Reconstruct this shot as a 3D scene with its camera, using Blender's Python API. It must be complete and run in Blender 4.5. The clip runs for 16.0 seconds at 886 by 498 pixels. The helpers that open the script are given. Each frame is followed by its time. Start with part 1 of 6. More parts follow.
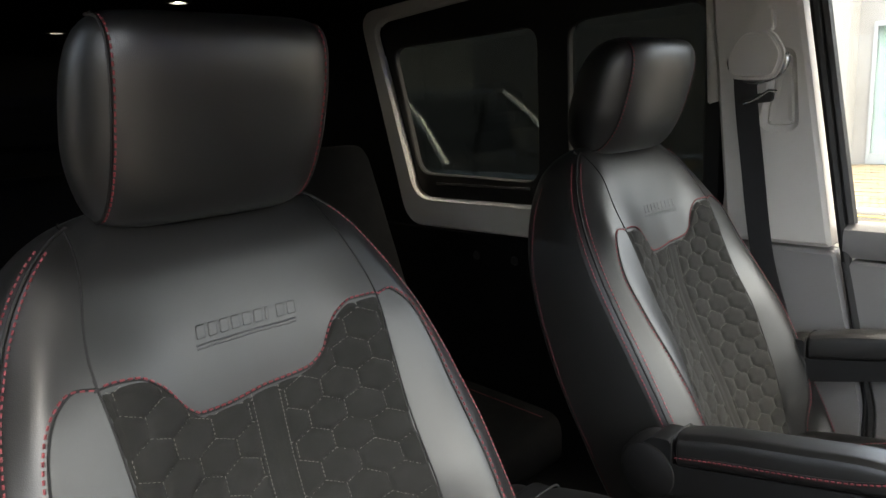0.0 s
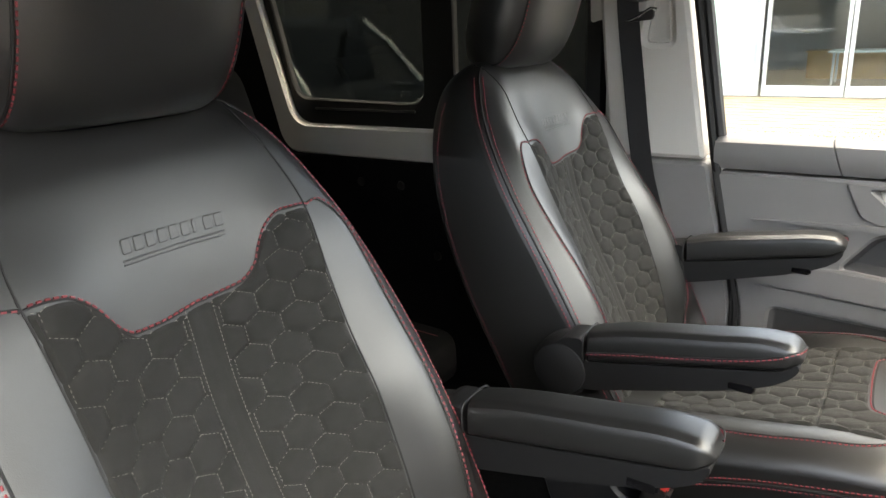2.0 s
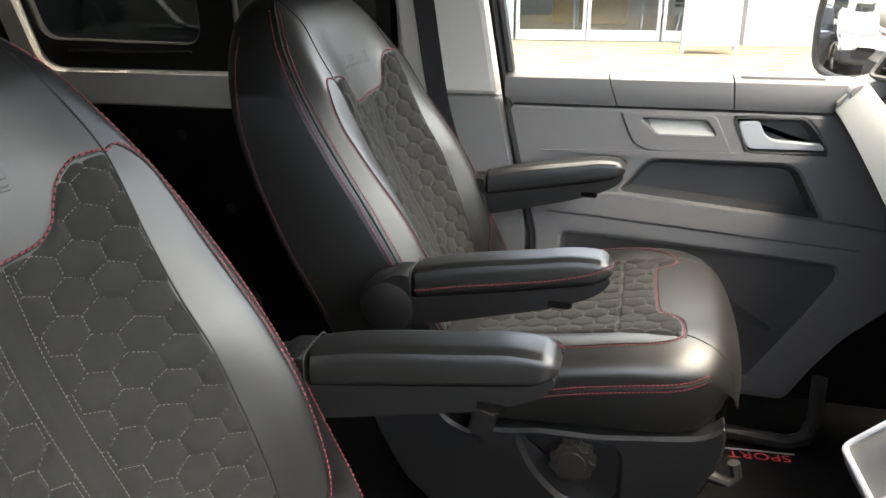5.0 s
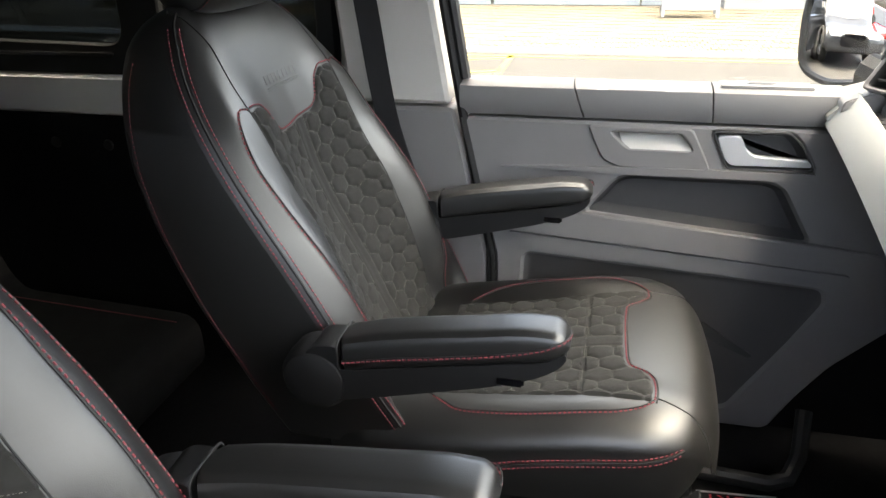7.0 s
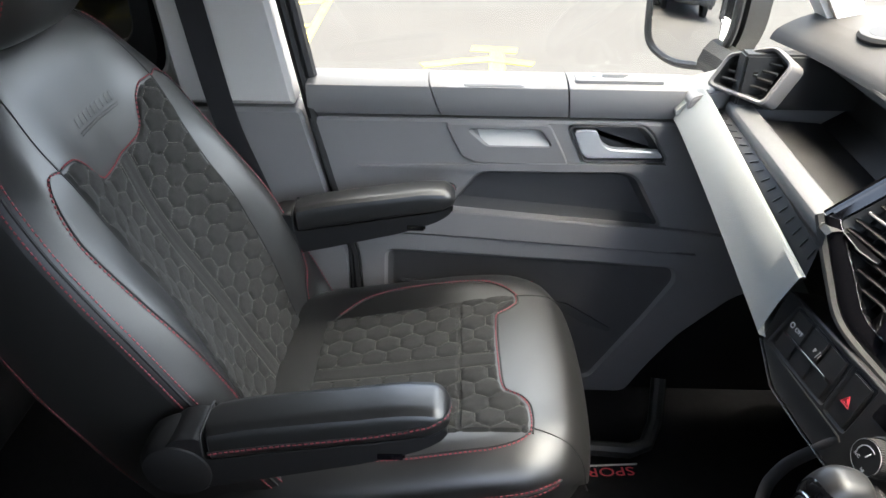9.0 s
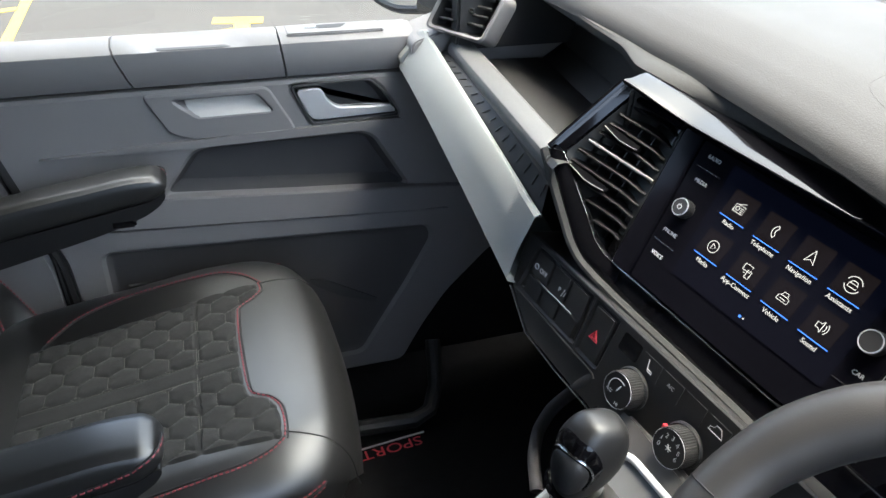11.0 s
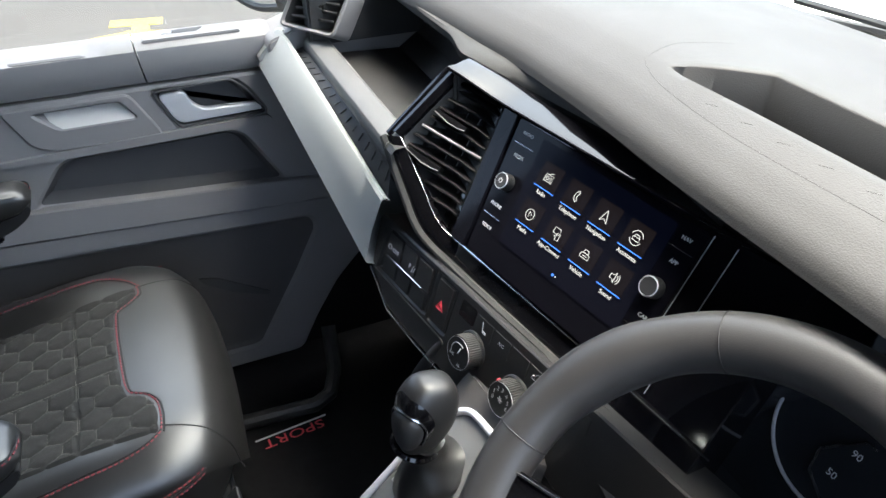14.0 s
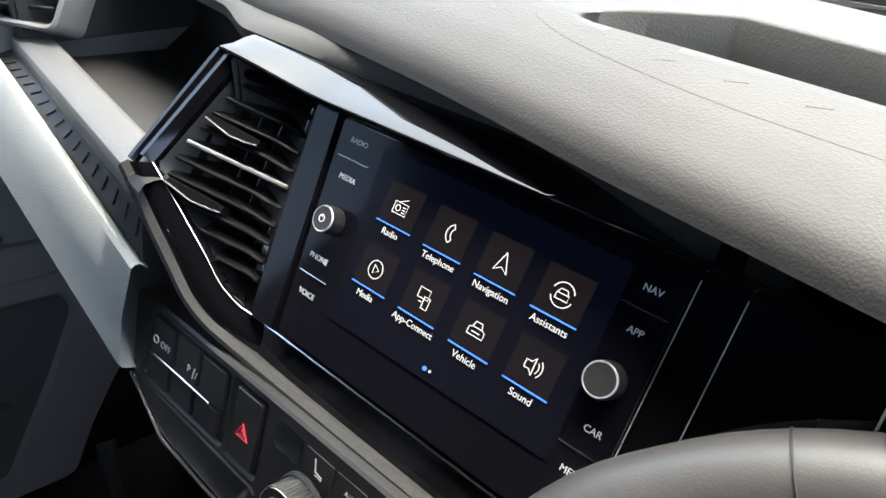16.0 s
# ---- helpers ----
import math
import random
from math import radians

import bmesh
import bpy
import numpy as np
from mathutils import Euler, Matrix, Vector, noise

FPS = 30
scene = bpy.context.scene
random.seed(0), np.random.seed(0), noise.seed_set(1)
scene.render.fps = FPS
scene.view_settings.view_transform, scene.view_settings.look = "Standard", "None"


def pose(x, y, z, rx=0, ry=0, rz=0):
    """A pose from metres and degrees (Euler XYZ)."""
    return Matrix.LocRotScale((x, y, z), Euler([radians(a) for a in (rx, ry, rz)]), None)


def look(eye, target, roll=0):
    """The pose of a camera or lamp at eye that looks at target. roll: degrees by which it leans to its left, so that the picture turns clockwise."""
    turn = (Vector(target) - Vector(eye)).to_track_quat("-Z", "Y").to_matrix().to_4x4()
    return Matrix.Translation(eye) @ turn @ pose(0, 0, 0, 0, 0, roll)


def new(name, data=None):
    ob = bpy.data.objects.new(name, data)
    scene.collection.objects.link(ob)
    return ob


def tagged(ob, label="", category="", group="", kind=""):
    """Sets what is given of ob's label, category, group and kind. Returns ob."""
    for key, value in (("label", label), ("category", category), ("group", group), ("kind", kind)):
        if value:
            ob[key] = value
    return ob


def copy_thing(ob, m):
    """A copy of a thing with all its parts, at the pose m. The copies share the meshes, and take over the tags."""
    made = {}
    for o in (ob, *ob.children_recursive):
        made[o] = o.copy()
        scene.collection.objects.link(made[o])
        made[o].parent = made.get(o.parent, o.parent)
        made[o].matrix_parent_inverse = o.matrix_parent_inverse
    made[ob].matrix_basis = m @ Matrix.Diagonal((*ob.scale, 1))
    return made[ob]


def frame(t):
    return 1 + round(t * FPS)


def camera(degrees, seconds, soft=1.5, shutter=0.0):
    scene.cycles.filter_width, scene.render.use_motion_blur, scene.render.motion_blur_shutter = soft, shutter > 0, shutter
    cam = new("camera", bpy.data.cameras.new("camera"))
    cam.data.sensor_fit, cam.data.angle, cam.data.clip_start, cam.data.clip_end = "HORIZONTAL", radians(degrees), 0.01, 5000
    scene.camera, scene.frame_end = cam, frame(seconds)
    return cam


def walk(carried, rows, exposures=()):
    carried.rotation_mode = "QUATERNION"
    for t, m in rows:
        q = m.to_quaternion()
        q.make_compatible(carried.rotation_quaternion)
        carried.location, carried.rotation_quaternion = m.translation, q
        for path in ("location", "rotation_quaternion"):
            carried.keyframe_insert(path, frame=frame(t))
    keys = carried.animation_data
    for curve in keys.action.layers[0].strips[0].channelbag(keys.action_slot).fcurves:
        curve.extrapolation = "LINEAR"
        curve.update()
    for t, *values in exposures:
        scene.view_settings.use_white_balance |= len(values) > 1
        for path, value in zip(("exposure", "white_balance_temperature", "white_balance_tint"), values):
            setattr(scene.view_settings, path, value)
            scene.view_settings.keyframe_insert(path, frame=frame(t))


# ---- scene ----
import functools

cam = camera(63.6, 16.0)
PATH = [
    (0, (0.692, 0.01, 1.273), (-0.686, -1.381, 0.866), -2.9),
    (0.5, (0.695, 0.008, 1.268), (-0.709, -1.341, 0.814), -2.5),
    (1, (0.696, 0.009, 1.261), (-0.744, -1.285, 0.759), -2.6),
    (1.5, (0.71, -0.018, 1.249), (-0.805, -1.201, 0.697), -2.5),
    (2, (0.743, -0.056, 1.241), (-0.842, -1.122, 0.646), -2.3),
    (2.5, (0.773, -0.093, 1.233), (-0.881, -1.019, 0.594), -2.0),
    (3, (0.794, -0.119, 1.223), (-0.912, -0.914, 0.548), -1.6),
    (3.5, (0.804, -0.134, 1.218), (-0.938, -0.813, 0.509), -1.0),
    (4, (0.801, -0.142, 1.22), (-0.965, -0.735, 0.491), -0.8),
    (4.5, (0.778, -0.142, 1.221), (-1.002, -0.671, 0.479), -0.7),
    (5, (0.747, -0.123, 1.222), (-1.042, -0.617, 0.476), -0.8),
    (7.5, (0.502, -0.107, 1.336), (-1.243, -0.501, 0.441), -1.1),
    (8, (0.466, -0.128, 1.4), (-1.254, -0.444, 0.429), -0.8),
    (8.5, (0.42, -0.139, 1.424), (-1.28, -0.329, 0.387), -0.1),
    (9, (0.403, -0.138, 1.429), (-1.285, -0.168, 0.355), 0.7),
    (9.5, (0.388, -0.12, 1.425), (-1.282, 0.015, 0.333), 1.3),
    (10, (0.366, -0.095, 1.409), (-1.282, 0.209, 0.318), 2.0),
    (12.5, (0.259, 0.017, 1.328), (-1.233, 0.666, 0.166), 2.6),
    (13, (0.381, 0.006, 1.389), (-1.136, 0.621, 0.24), 1.2),
    (13.5, (0.398, 0.022, 1.4), (-1.104, 0.656, 0.241), 0.8),
    (14, (0.399, 0.052, 1.399), (-1.086, 0.729, 0.243), 0.6),
    (14.5, (0.326, 0.088, 1.36), (-1.111, 0.878, 0.215), 2.1),
    (15, (0.197, 0.136, 1.299), (-1.115, 1.088, 0.127), 4.4),
    (15.5, (0.147, 0.186, 1.245), (-1.154, 1.211, 0.124), 4.3),
    (16, (0.157, 0.197, 1.233), (-1.146, 1.297, 0.188), 3.5),
]
EXPOSURES = [(0.0, 3.8, 7900, 2), (1.5, 4.15, 8000, 2), (4.0, 4.25, 7900, 3), (8.0, 4.0, 7300, 3), (9.0, 3.95, 6800, 2), (10.0, 3.45, 6500, 1), (12.5, 3.75, 6400, 0), (14.0, 3.6, 6350, 1), (16.0, 3.65, 6400, 1)]
walk(cam, [(t, look(eye, target, roll)) for t, eye, target, roll in PATH], EXPOSURES)


# ---- light ----
world = bpy.data.worlds.new("world")
scene.world = world
world.use_nodes = True
wt = world.node_tree
sky = wt.nodes.new("ShaderNodeTexSky")
sky.sky_type, sky.sun_disc = "NISHITA", False
sky.sun_elevation, sky.sun_rotation = radians(79), radians(-4)
sky.air_density, sky.dust_density, sky.ozone_density = 0.6, 6.5, 0.6
wt.links.new(sky.outputs[0], wt.nodes["Background"].inputs[0])
wt.nodes["Background"].inputs[1].default_value = 0.15
sun = new("sun", bpy.data.lights.new("sun", "SUN"))
sun.data.energy, sun.data.angle, sun.data.color = 0.5, radians(110), (1.0, 0.995, 0.985)
sun.matrix_world = look((-0.31, 4.40, 8.97), (0, 0, 0))


# ---- materials ----
def material(name, color, rough=0.5, metal=0.0, spec=0.5, spots=0.0, spot_scale=8.0, grain=0.0, grain_scale=600.0,
             grain_kind="noise", coat=0.0, coat_rough=0.03, sheen=0.0, second=None, vary=0.0):
    """A surface with stains at a large scale and relief at a fine one."""
    m = bpy.data.materials.new(name)
    m.use_nodes = True
    t, b = m.node_tree, m.node_tree.nodes["Principled BSDF"]
    b.inputs["Base Color"].default_value = (*color, 1)
    b.inputs["Roughness"].default_value, b.inputs["Metallic"].default_value = rough, metal
    b.inputs["Specular IOR Level"].default_value, b.inputs["Coat Weight"].default_value = spec, coat
    b.inputs["Sheen Weight"].default_value, b.inputs["Coat Roughness"].default_value = sheen, coat_rough
    co = t.nodes.new("ShaderNodeTexCoord")
    if spots or second:
        n = t.nodes.new("ShaderNodeTexNoise")
        n.inputs["Scale"].default_value, n.inputs["Detail"].default_value = spot_scale, 6
        t.links.new(co.outputs["Object"], n.inputs["Vector"])
        mix = t.nodes.new("ShaderNodeMix")
        mix.data_type = "RGBA"
        other = second or [c * (1 - spots) for c in color]
        mix.inputs["A"].default_value, mix.inputs["B"].default_value = (*color, 1), (*other, 1)
        t.links.new(n.outputs[0], mix.inputs["Factor"])
        t.links.new(mix.outputs["Result"], b.inputs["Base Color"])
        r = t.nodes.new("ShaderNodeMapRange")
        r.inputs["To Min"].default_value, r.inputs["To Max"].default_value = rough * 0.85, min(1, rough * 1.15)
        t.links.new(n.outputs[0], r.inputs["Value"])
        t.links.new(r.outputs[0], b.inputs["Roughness"])
        if vary:
            info, hue = t.nodes.new("ShaderNodeObjectInfo"), t.nodes.new("ShaderNodeHueSaturation")
            rr = t.nodes.new("ShaderNodeMapRange")
            rr.inputs["To Min"].default_value, rr.inputs["To Max"].default_value = 1 - vary, 1 + vary
            t.links.new(info.outputs["Random"], rr.inputs["Value"])
            t.links.new(rr.outputs[0], hue.inputs["Value"])
            t.links.new(mix.outputs["Result"], hue.inputs["Color"])
            t.links.new(hue.outputs[0], b.inputs["Base Color"])
    if grain:
        if grain_kind == "cells":
            g = t.nodes.new("ShaderNodeTexVoronoi")
            g.feature = "SMOOTH_F1"
        elif grain_kind == "weave":
            g = t.nodes.new("ShaderNodeTexChecker")
        else:
            g = t.nodes.new("ShaderNodeTexNoise")
            g.inputs["Detail"].default_value = 4
        g.inputs["Scale"].default_value = grain_scale
        t.links.new(co.outputs["Object"], g.inputs["Vector"])
        bump = t.nodes.new("ShaderNodeBump")
        bump.inputs["Strength"].default_value, bump.inputs["Distance"].default_value = grain, 0.0006
        t.links.new(g.outputs["Fac" if grain_kind == "weave" else 0], bump.inputs["Height"])
        t.links.new(bump.outputs[0], b.inputs["Normal"])
    return m


def glowing(name, color, strength):
    m = bpy.data.materials.new(name)
    m.use_nodes = True
    b = m.node_tree.nodes["Principled BSDF"]
    b.inputs["Base Color"].default_value = (0.004, 0.004, 0.006, 1)
    b.inputs["Roughness"].default_value, b.inputs["Specular IOR Level"].default_value = 0.15, 0.06
    b.inputs["Emission Color"].default_value, b.inputs["Emission Strength"].default_value = (*color, 1), strength
    return m


def pane_glass(name, tint, gloss=0.06):
    """A thin pane: tinted see-through with a clear reflection."""
    m = bpy.data.materials.new(name)
    m.use_nodes = True
    t = m.node_tree
    t.nodes.clear()
    out, mix = t.nodes.new("ShaderNodeOutputMaterial"), t.nodes.new("ShaderNodeMixShader")
    clear, shine = t.nodes.new("ShaderNodeBsdfTransparent"), t.nodes.new("ShaderNodeBsdfGlossy")
    clear.inputs[0].default_value = (*tint, 1)
    shine.inputs["Roughness"].default_value = 0.02
    mix.inputs[0].default_value = gloss
    t.links.new(clear.outputs[0], mix.inputs[1])
    t.links.new(shine.outputs[0], mix.inputs[2])
    t.links.new(mix.outputs[0], out.inputs[0])
    return m


LEATHER = material("black_leather", (0.008, 0.008, 0.0077), 0.41, spec=1.0, spots=0.25, spot_scale=14, grain=0.16, grain_scale=1100, grain_kind="cells")
SUEDE = material("quilted_suede", (0.022, 0.0215, 0.0198), 0.88, spec=0.3, spots=0.3, spot_scale=30, grain=0.6, grain_scale=2500, sheen=0.06)
RED_THREAD = material("red_thread", (0.27, 0.048, 0.060), 0.7, spots=0.3, spot_scale=400)
GREY_THREAD = material("grey_thread", (0.17, 0.16, 0.14), 0.8, spots=0.2, spot_scale=300)
ARM_BLACK = material("black_armrest_plastic", (0.008, 0.008, 0.0085), 0.55, spec=0.38, spots=0.25, spot_scale=14, grain=0.25, grain_scale=1300, grain_kind="cells")
SEAM = material("seam_piping", (0.008, 0.008, 0.008), 0.6, spots=0.2)
SOFT_BLACK = material("black_grained_plastic", (0.017, 0.017, 0.0175), 0.5, spec=0.5, spots=0.3, spot_scale=12, grain=0.4, grain_scale=1200, grain_kind="cells")
BASE_PLASTIC = material("charcoal_moulded_plastic", (0.013, 0.014, 0.016), 0.46, spec=0.45, spots=0.25, spot_scale=9, grain=0.35, grain_scale=1400)
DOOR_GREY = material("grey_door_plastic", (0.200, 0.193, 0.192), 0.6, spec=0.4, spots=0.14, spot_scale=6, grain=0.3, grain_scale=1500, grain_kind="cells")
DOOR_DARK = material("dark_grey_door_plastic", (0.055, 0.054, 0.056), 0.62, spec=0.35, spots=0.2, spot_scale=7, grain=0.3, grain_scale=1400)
# door grey again, darkened to hold the shade inside the lower well
DOOR_SHADED = material("shaded_grey_door_plastic", (0.078, 0.075, 0.075), 0.62, spec=0.35, spots=0.16, spot_scale=7, grain=0.3, grain_scale=1400)
PALE_PLASTIC = material("pale_grey_pillar_plastic", (0.58, 0.56, 0.53), 0.6, spec=0.3, spots=0.08, spot_scale=5, grain=0.25, grain_scale=1200)
TRIM_GREY = material("pale_grey_dash_trim", (0.300, 0.310, 0.300), 0.66, spec=0.25, spots=0.12, spot_scale=8, grain=0.7, grain_scale=900, grain_kind="cells")
DASH_TOP = material("charcoal_dash_foam", (0.042, 0.041, 0.040), 0.58, spec=0.30, spots=0.15, spot_scale=6, grain=0.36, grain_scale=750, grain_kind="cells")
# woven trim made lighter, with the sky's sheen on the shelf lip in the colour
WOVEN_LIT = material("lit_woven_look_lip", (0.05, 0.05, 0.05), 0.46, spec=0.5, grain=0.8, grain_scale=420, grain_kind="weave", second=(0.13, 0.13, 0.128), spot_scale=420)
CARBON = material("woven_look_trim", (0.020, 0.020, 0.020), 0.62, spec=0.18, grain=0.7, grain_scale=400, grain_kind="weave", second=(0.055, 0.055, 0.054), spot_scale=420)
SLAT = material("satin_black_slat", (0.006, 0.006, 0.0068), 0.32, spec=0.35, spots=0.2, spot_scale=20)
GLOSS = material("piano_black", (0.004, 0.004, 0.005), 0.06, spec=0.42, spots=0.2, coat=0.1, coat_rough=0.03)
CHROME = material("satin_chrome", (0.72, 0.73, 0.75), 0.22, 1.0, spots=0.12, spot_scale=30)
SATIN = material("satin_silver_handle", (0.62, 0.63, 0.65), 0.42, 0.55, spots=0.08, spot_scale=20)
RUBBER = material("black_rubber", (0.010, 0.010, 0.010), 0.6, spots=0.3)
CARPET = material("black_carpet", (0.008, 0.008, 0.009), 0.95, spec=0.1, spots=0.4, spot_scale=60, grain=1.0, grain_scale=1500)
FELT = material("black_lining_felt", (0.010, 0.010, 0.011), 0.95, spec=0.1, spots=0.5, spot_scale=10, grain=0.6, grain_scale=900)
WHITE_PAINT = material("white_body_paint", (0.72, 0.70, 0.66), 0.3, spots=0.06, spot_scale=4, coat=0.3)
WEBBING = material("black_belt_webbing", (0.020, 0.020, 0.022), 0.7, spots=0.2, grain=0.8, grain_scale=900, grain_kind="weave")
RED_PLASTIC = material("red_buckle_plastic", (0.60, 0.05, 0.04), 0.4, spots=0.1)
STEEL = material("bright_steel", (0.6, 0.6, 0.6), 0.2, 1.0, spots=0.1)
WHEEL_LEATHER = material("steering_wheel_leather", (0.032, 0.031, 0.031), 0.44, spec=0.5, spots=0.2, spot_scale=15, grain=0.12, grain_scale=900, grain_kind="cells")
SCREEN = material("screen_glass", (0.004, 0.004, 0.006), 0.10, spec=0.10, spots=0.2)
CLUSTER_GLASS = material("instrument_glass", (0.020, 0.021, 0.024), 0.22, spec=0.5, spots=0.2)
KNOB_BLACK = material("satin_knob_leather", (0.014, 0.014, 0.0145), 0.42, spec=0.6, spots=0.2, spot_scale=30, grain=0.1, grain_scale=1500)
SCREEN_GLOW = glowing("display_background", (0.10, 0.15, 0.50), 0.0007)
TILE_GLOW = glowing("app_tile_glow", (0.42, 0.30, 0.30), 0.0024)
WHITE_GLOW = glowing("white_print_lit", (1.0, 0.93, 0.90), 0.095)
BLUE_GLOW = glowing("blue_underline_glow", (0.10, 0.28, 1.0), 0.14)
WHITE_PRINT = material("white_print", (0.62, 0.62, 0.62), 0.5, spots=0.1)
DIM_PRINT = material("grey_print", (0.42, 0.42, 0.43), 0.5, spots=0.1)
RED_PRINT = material("red_print", (0.62, 0.04, 0.06), 0.45, spots=0.1)
TARMAC = material("tarmac", (0.047, 0.0455, 0.044), 0.9, spec=0.2, second=(0.036, 0.035, 0.034), spot_scale=0.6, grain=1.0, grain_scale=90)
YELLOW_PAINT = material("worn_yellow_paint", (0.34, 0.255, 0.060), 0.8, spec=0.2, spots=0.35, spot_scale=5, grain=0.6, grain_scale=60)
BRICK_BUFF = material("buff_paving_brick", (0.135, 0.115, 0.086), 0.9, spec=0.2, spots=0.35, spot_scale=7, grain=0.7, grain_scale=80, vary=0.22)
JOINT = material("sand_joint", (0.12, 0.10, 0.075), 0.95, spots=0.3, spot_scale=5)
KERB = material("concrete_kerb", (0.36, 0.35, 0.33), 0.9, spots=0.25, spot_scale=3, grain=0.5, grain_scale=60)
RENDER_WHITE = material("white_cladding", (0.29, 0.29, 0.29), 0.6, spots=0.08, spot_scale=0.7)
FRAME_GREY = material("pale_aluminium_frame", (0.34, 0.37, 0.39), 0.45, 0.2, spots=0.1)
SHOP_GLASS = material("shop_glass", (0.16, 0.22, 0.21), 0.08, spec=0.6, spots=0.3, spot_scale=0.5)
SHOP_POSTER = material("pale_teal_poster", (0.50, 0.60, 0.59), 0.6, spots=0.25, spot_scale=1.5)
WOOD_DESK = material("light_wood_desk", (0.40, 0.26, 0.12), 0.5, second=(0.28, 0.17, 0.07), spot_scale=4)
SHOP_FLOOR = material("shop_floor", (0.30, 0.27, 0.22), 0.4, spots=0.2, spot_scale=1)
CAR_GREY = material("dark_grey_car_paint", (0.030, 0.032, 0.036), 0.25, 0.3, spots=0.1, coat=0.8)
CAR_RED = material("red_car_paint", (0.45, 0.02, 0.02), 0.25, spots=0.1, coat=0.8)
CAR_GLASS = material("dark_car_glass", (0.012, 0.014, 0.016), 0.05, spec=0.7, spots=0.2)
TYRE = material("tyre_rubber", (0.014, 0.014, 0.014), 0.85, spots=0.3, spot_scale=20)
LAMP_WHITE = glowing("led_spot_glow", (1.0, 0.97, 0.92), 6.0)
MIRROR = material("mirror_silver", (0.9, 0.9, 0.9), 0.01, 1.0)
CLEAR = pane_glass("clear_pane", (0.93, 0.96, 0.95), 0.05)
TINTED = pane_glass("privacy_pane", (0.075, 0.08, 0.076), 0.02)
GRID_GREY = material("speaker_grille_plastic", (0.40, 0.40, 0.39), 0.6, spots=0.15)


# ---- shape helpers ----
def curve(*pts):
    """A smooth function through points (x, y), flat beyond its ends."""
    xs, ys = np.array([p[0] for p in pts], float), np.array([p[1] for p in pts], float)
    d = np.diff(ys) / np.diff(xs)
    m = np.r_[d[0], [0.0 if a * b <= 0 else 2 * a * b / (a + b) for a, b in zip(d[:-1], d[1:])], d[-1]]

    def value(x):
        x = min(max(x, xs[0]), xs[-1])
        i = min(max(int(np.searchsorted(xs, x)) - 1, 0), len(xs) - 2)
        h = xs[i + 1] - xs[i]
        s = (x - xs[i]) / h
        return float((1 + 2 * s) * (1 - s) ** 2 * ys[i] + s * (1 - s) ** 2 * h * m[i] + s * s * (3 - 2 * s) * ys[i + 1] + s * s * (s - 1) * h * m[i + 1])
    return value


def smooth(a, b, x):
    s = min(max((x - a) / (b - a), 0.0), 1.0)
    return s * s * (3 - 2 * s)


def mesh_of(name, bm, mat, sharp=35):
    bmesh.ops.remove_doubles(bm, verts=bm.verts, dist=1e-6)
    bmesh.ops.recalc_face_normals(bm, faces=bm.faces)
    me = bpy.data.meshes.new(name)
    bm.to_mesh(me)
    bm.free()
    for x in (mat if isinstance(mat, (list, tuple)) else [mat]):
        me.materials.append(x)
    me.polygons.foreach_set("use_smooth", [True] * len(me.polygons))
    me.set_sharp_from_angle(angle=radians(sharp))
    return me


def part(name, bm, mat, parent, label="", sharp=35):
    ob = new(name, mesh_of(name, bm, mat, sharp))
    ob.parent = parent
    return tagged(ob, label)


def thing(name, label, category, at=(0, 0, 0), group="", kind=""):
    ob = new(name)
    ob.location = at
    ob.empty_display_size = 0.05
    return tagged(ob, label, category, group, kind)


def solid(name, bm, mat, label="", category="", group="", kind="", sharp=35):
    return tagged(new(name, mesh_of(name, bm, mat, sharp)), label, category, group, kind)


def prism(poly, depth, m=None, bevel=0.0, seg=2, start=0.0, bm=None):
    """A polygon in the plane, pulled from start to depth along its third axis, with rounded edges, set by a matrix."""
    bm2 = bmesh.new()
    a = [bm2.verts.new((x, y, start)) for x, y in poly]
    b = [bm2.verts.new((x, y, depth)) for x, y in poly]
    bm2.faces.new(a[::-1])
    bm2.faces.new(b)
    for i in range(len(poly)):
        j = (i + 1) % len(poly)
        bm2.faces.new((a[i], a[j], b[j], b[i]))
    bmesh.ops.recalc_face_normals(bm2, faces=bm2.faces)
    if bevel:
        bmesh.ops.bevel(bm2, geom=[e for e in bm2.edges if e.calc_face_angle(0) > 0.5], offset=bevel, segments=seg, affect="EDGES", clamp_overlap=True)
    if m is not None:
        bmesh.ops.transform(bm2, matrix=m, verts=bm2.verts)
    return joined(bm, bm2)


def joined(bm, other):
    if bm is None:
        return other
    me = bpy.data.meshes.new("tmp")
    other.to_mesh(me)
    other.free()
    bm.from_mesh(me)
    bpy.data.meshes.remove(me)
    return bm


def block(a, b, bevel=0.0, m=None, bm=None, seg=2):
    poly = [(a[0], a[1]), (b[0], a[1]), (b[0], b[1]), (a[0], b[1])]
    return prism(poly, b[2], m, bevel, seg, a[2], bm)


def rounded(poly, r, n=4):
    """The polygon with its corners rounded."""
    out = []
    k = len(poly)
    for i in range(k):
        p, a, b = Vector(poly[i]), Vector(poly[i - 1]), Vector(poly[(i + 1) % k])
        da, db = (a - p), (b - p)
        d = min(r, da.length * 0.45, db.length * 0.45)
        s, e = p + da.normalized() * d, p + db.normalized() * d
        for j in range(n + 1):
            t = j / n
            out.append(tuple((1 - t) ** 2 * s + 2 * t * (1 - t) * p + t * t * e))
    return out


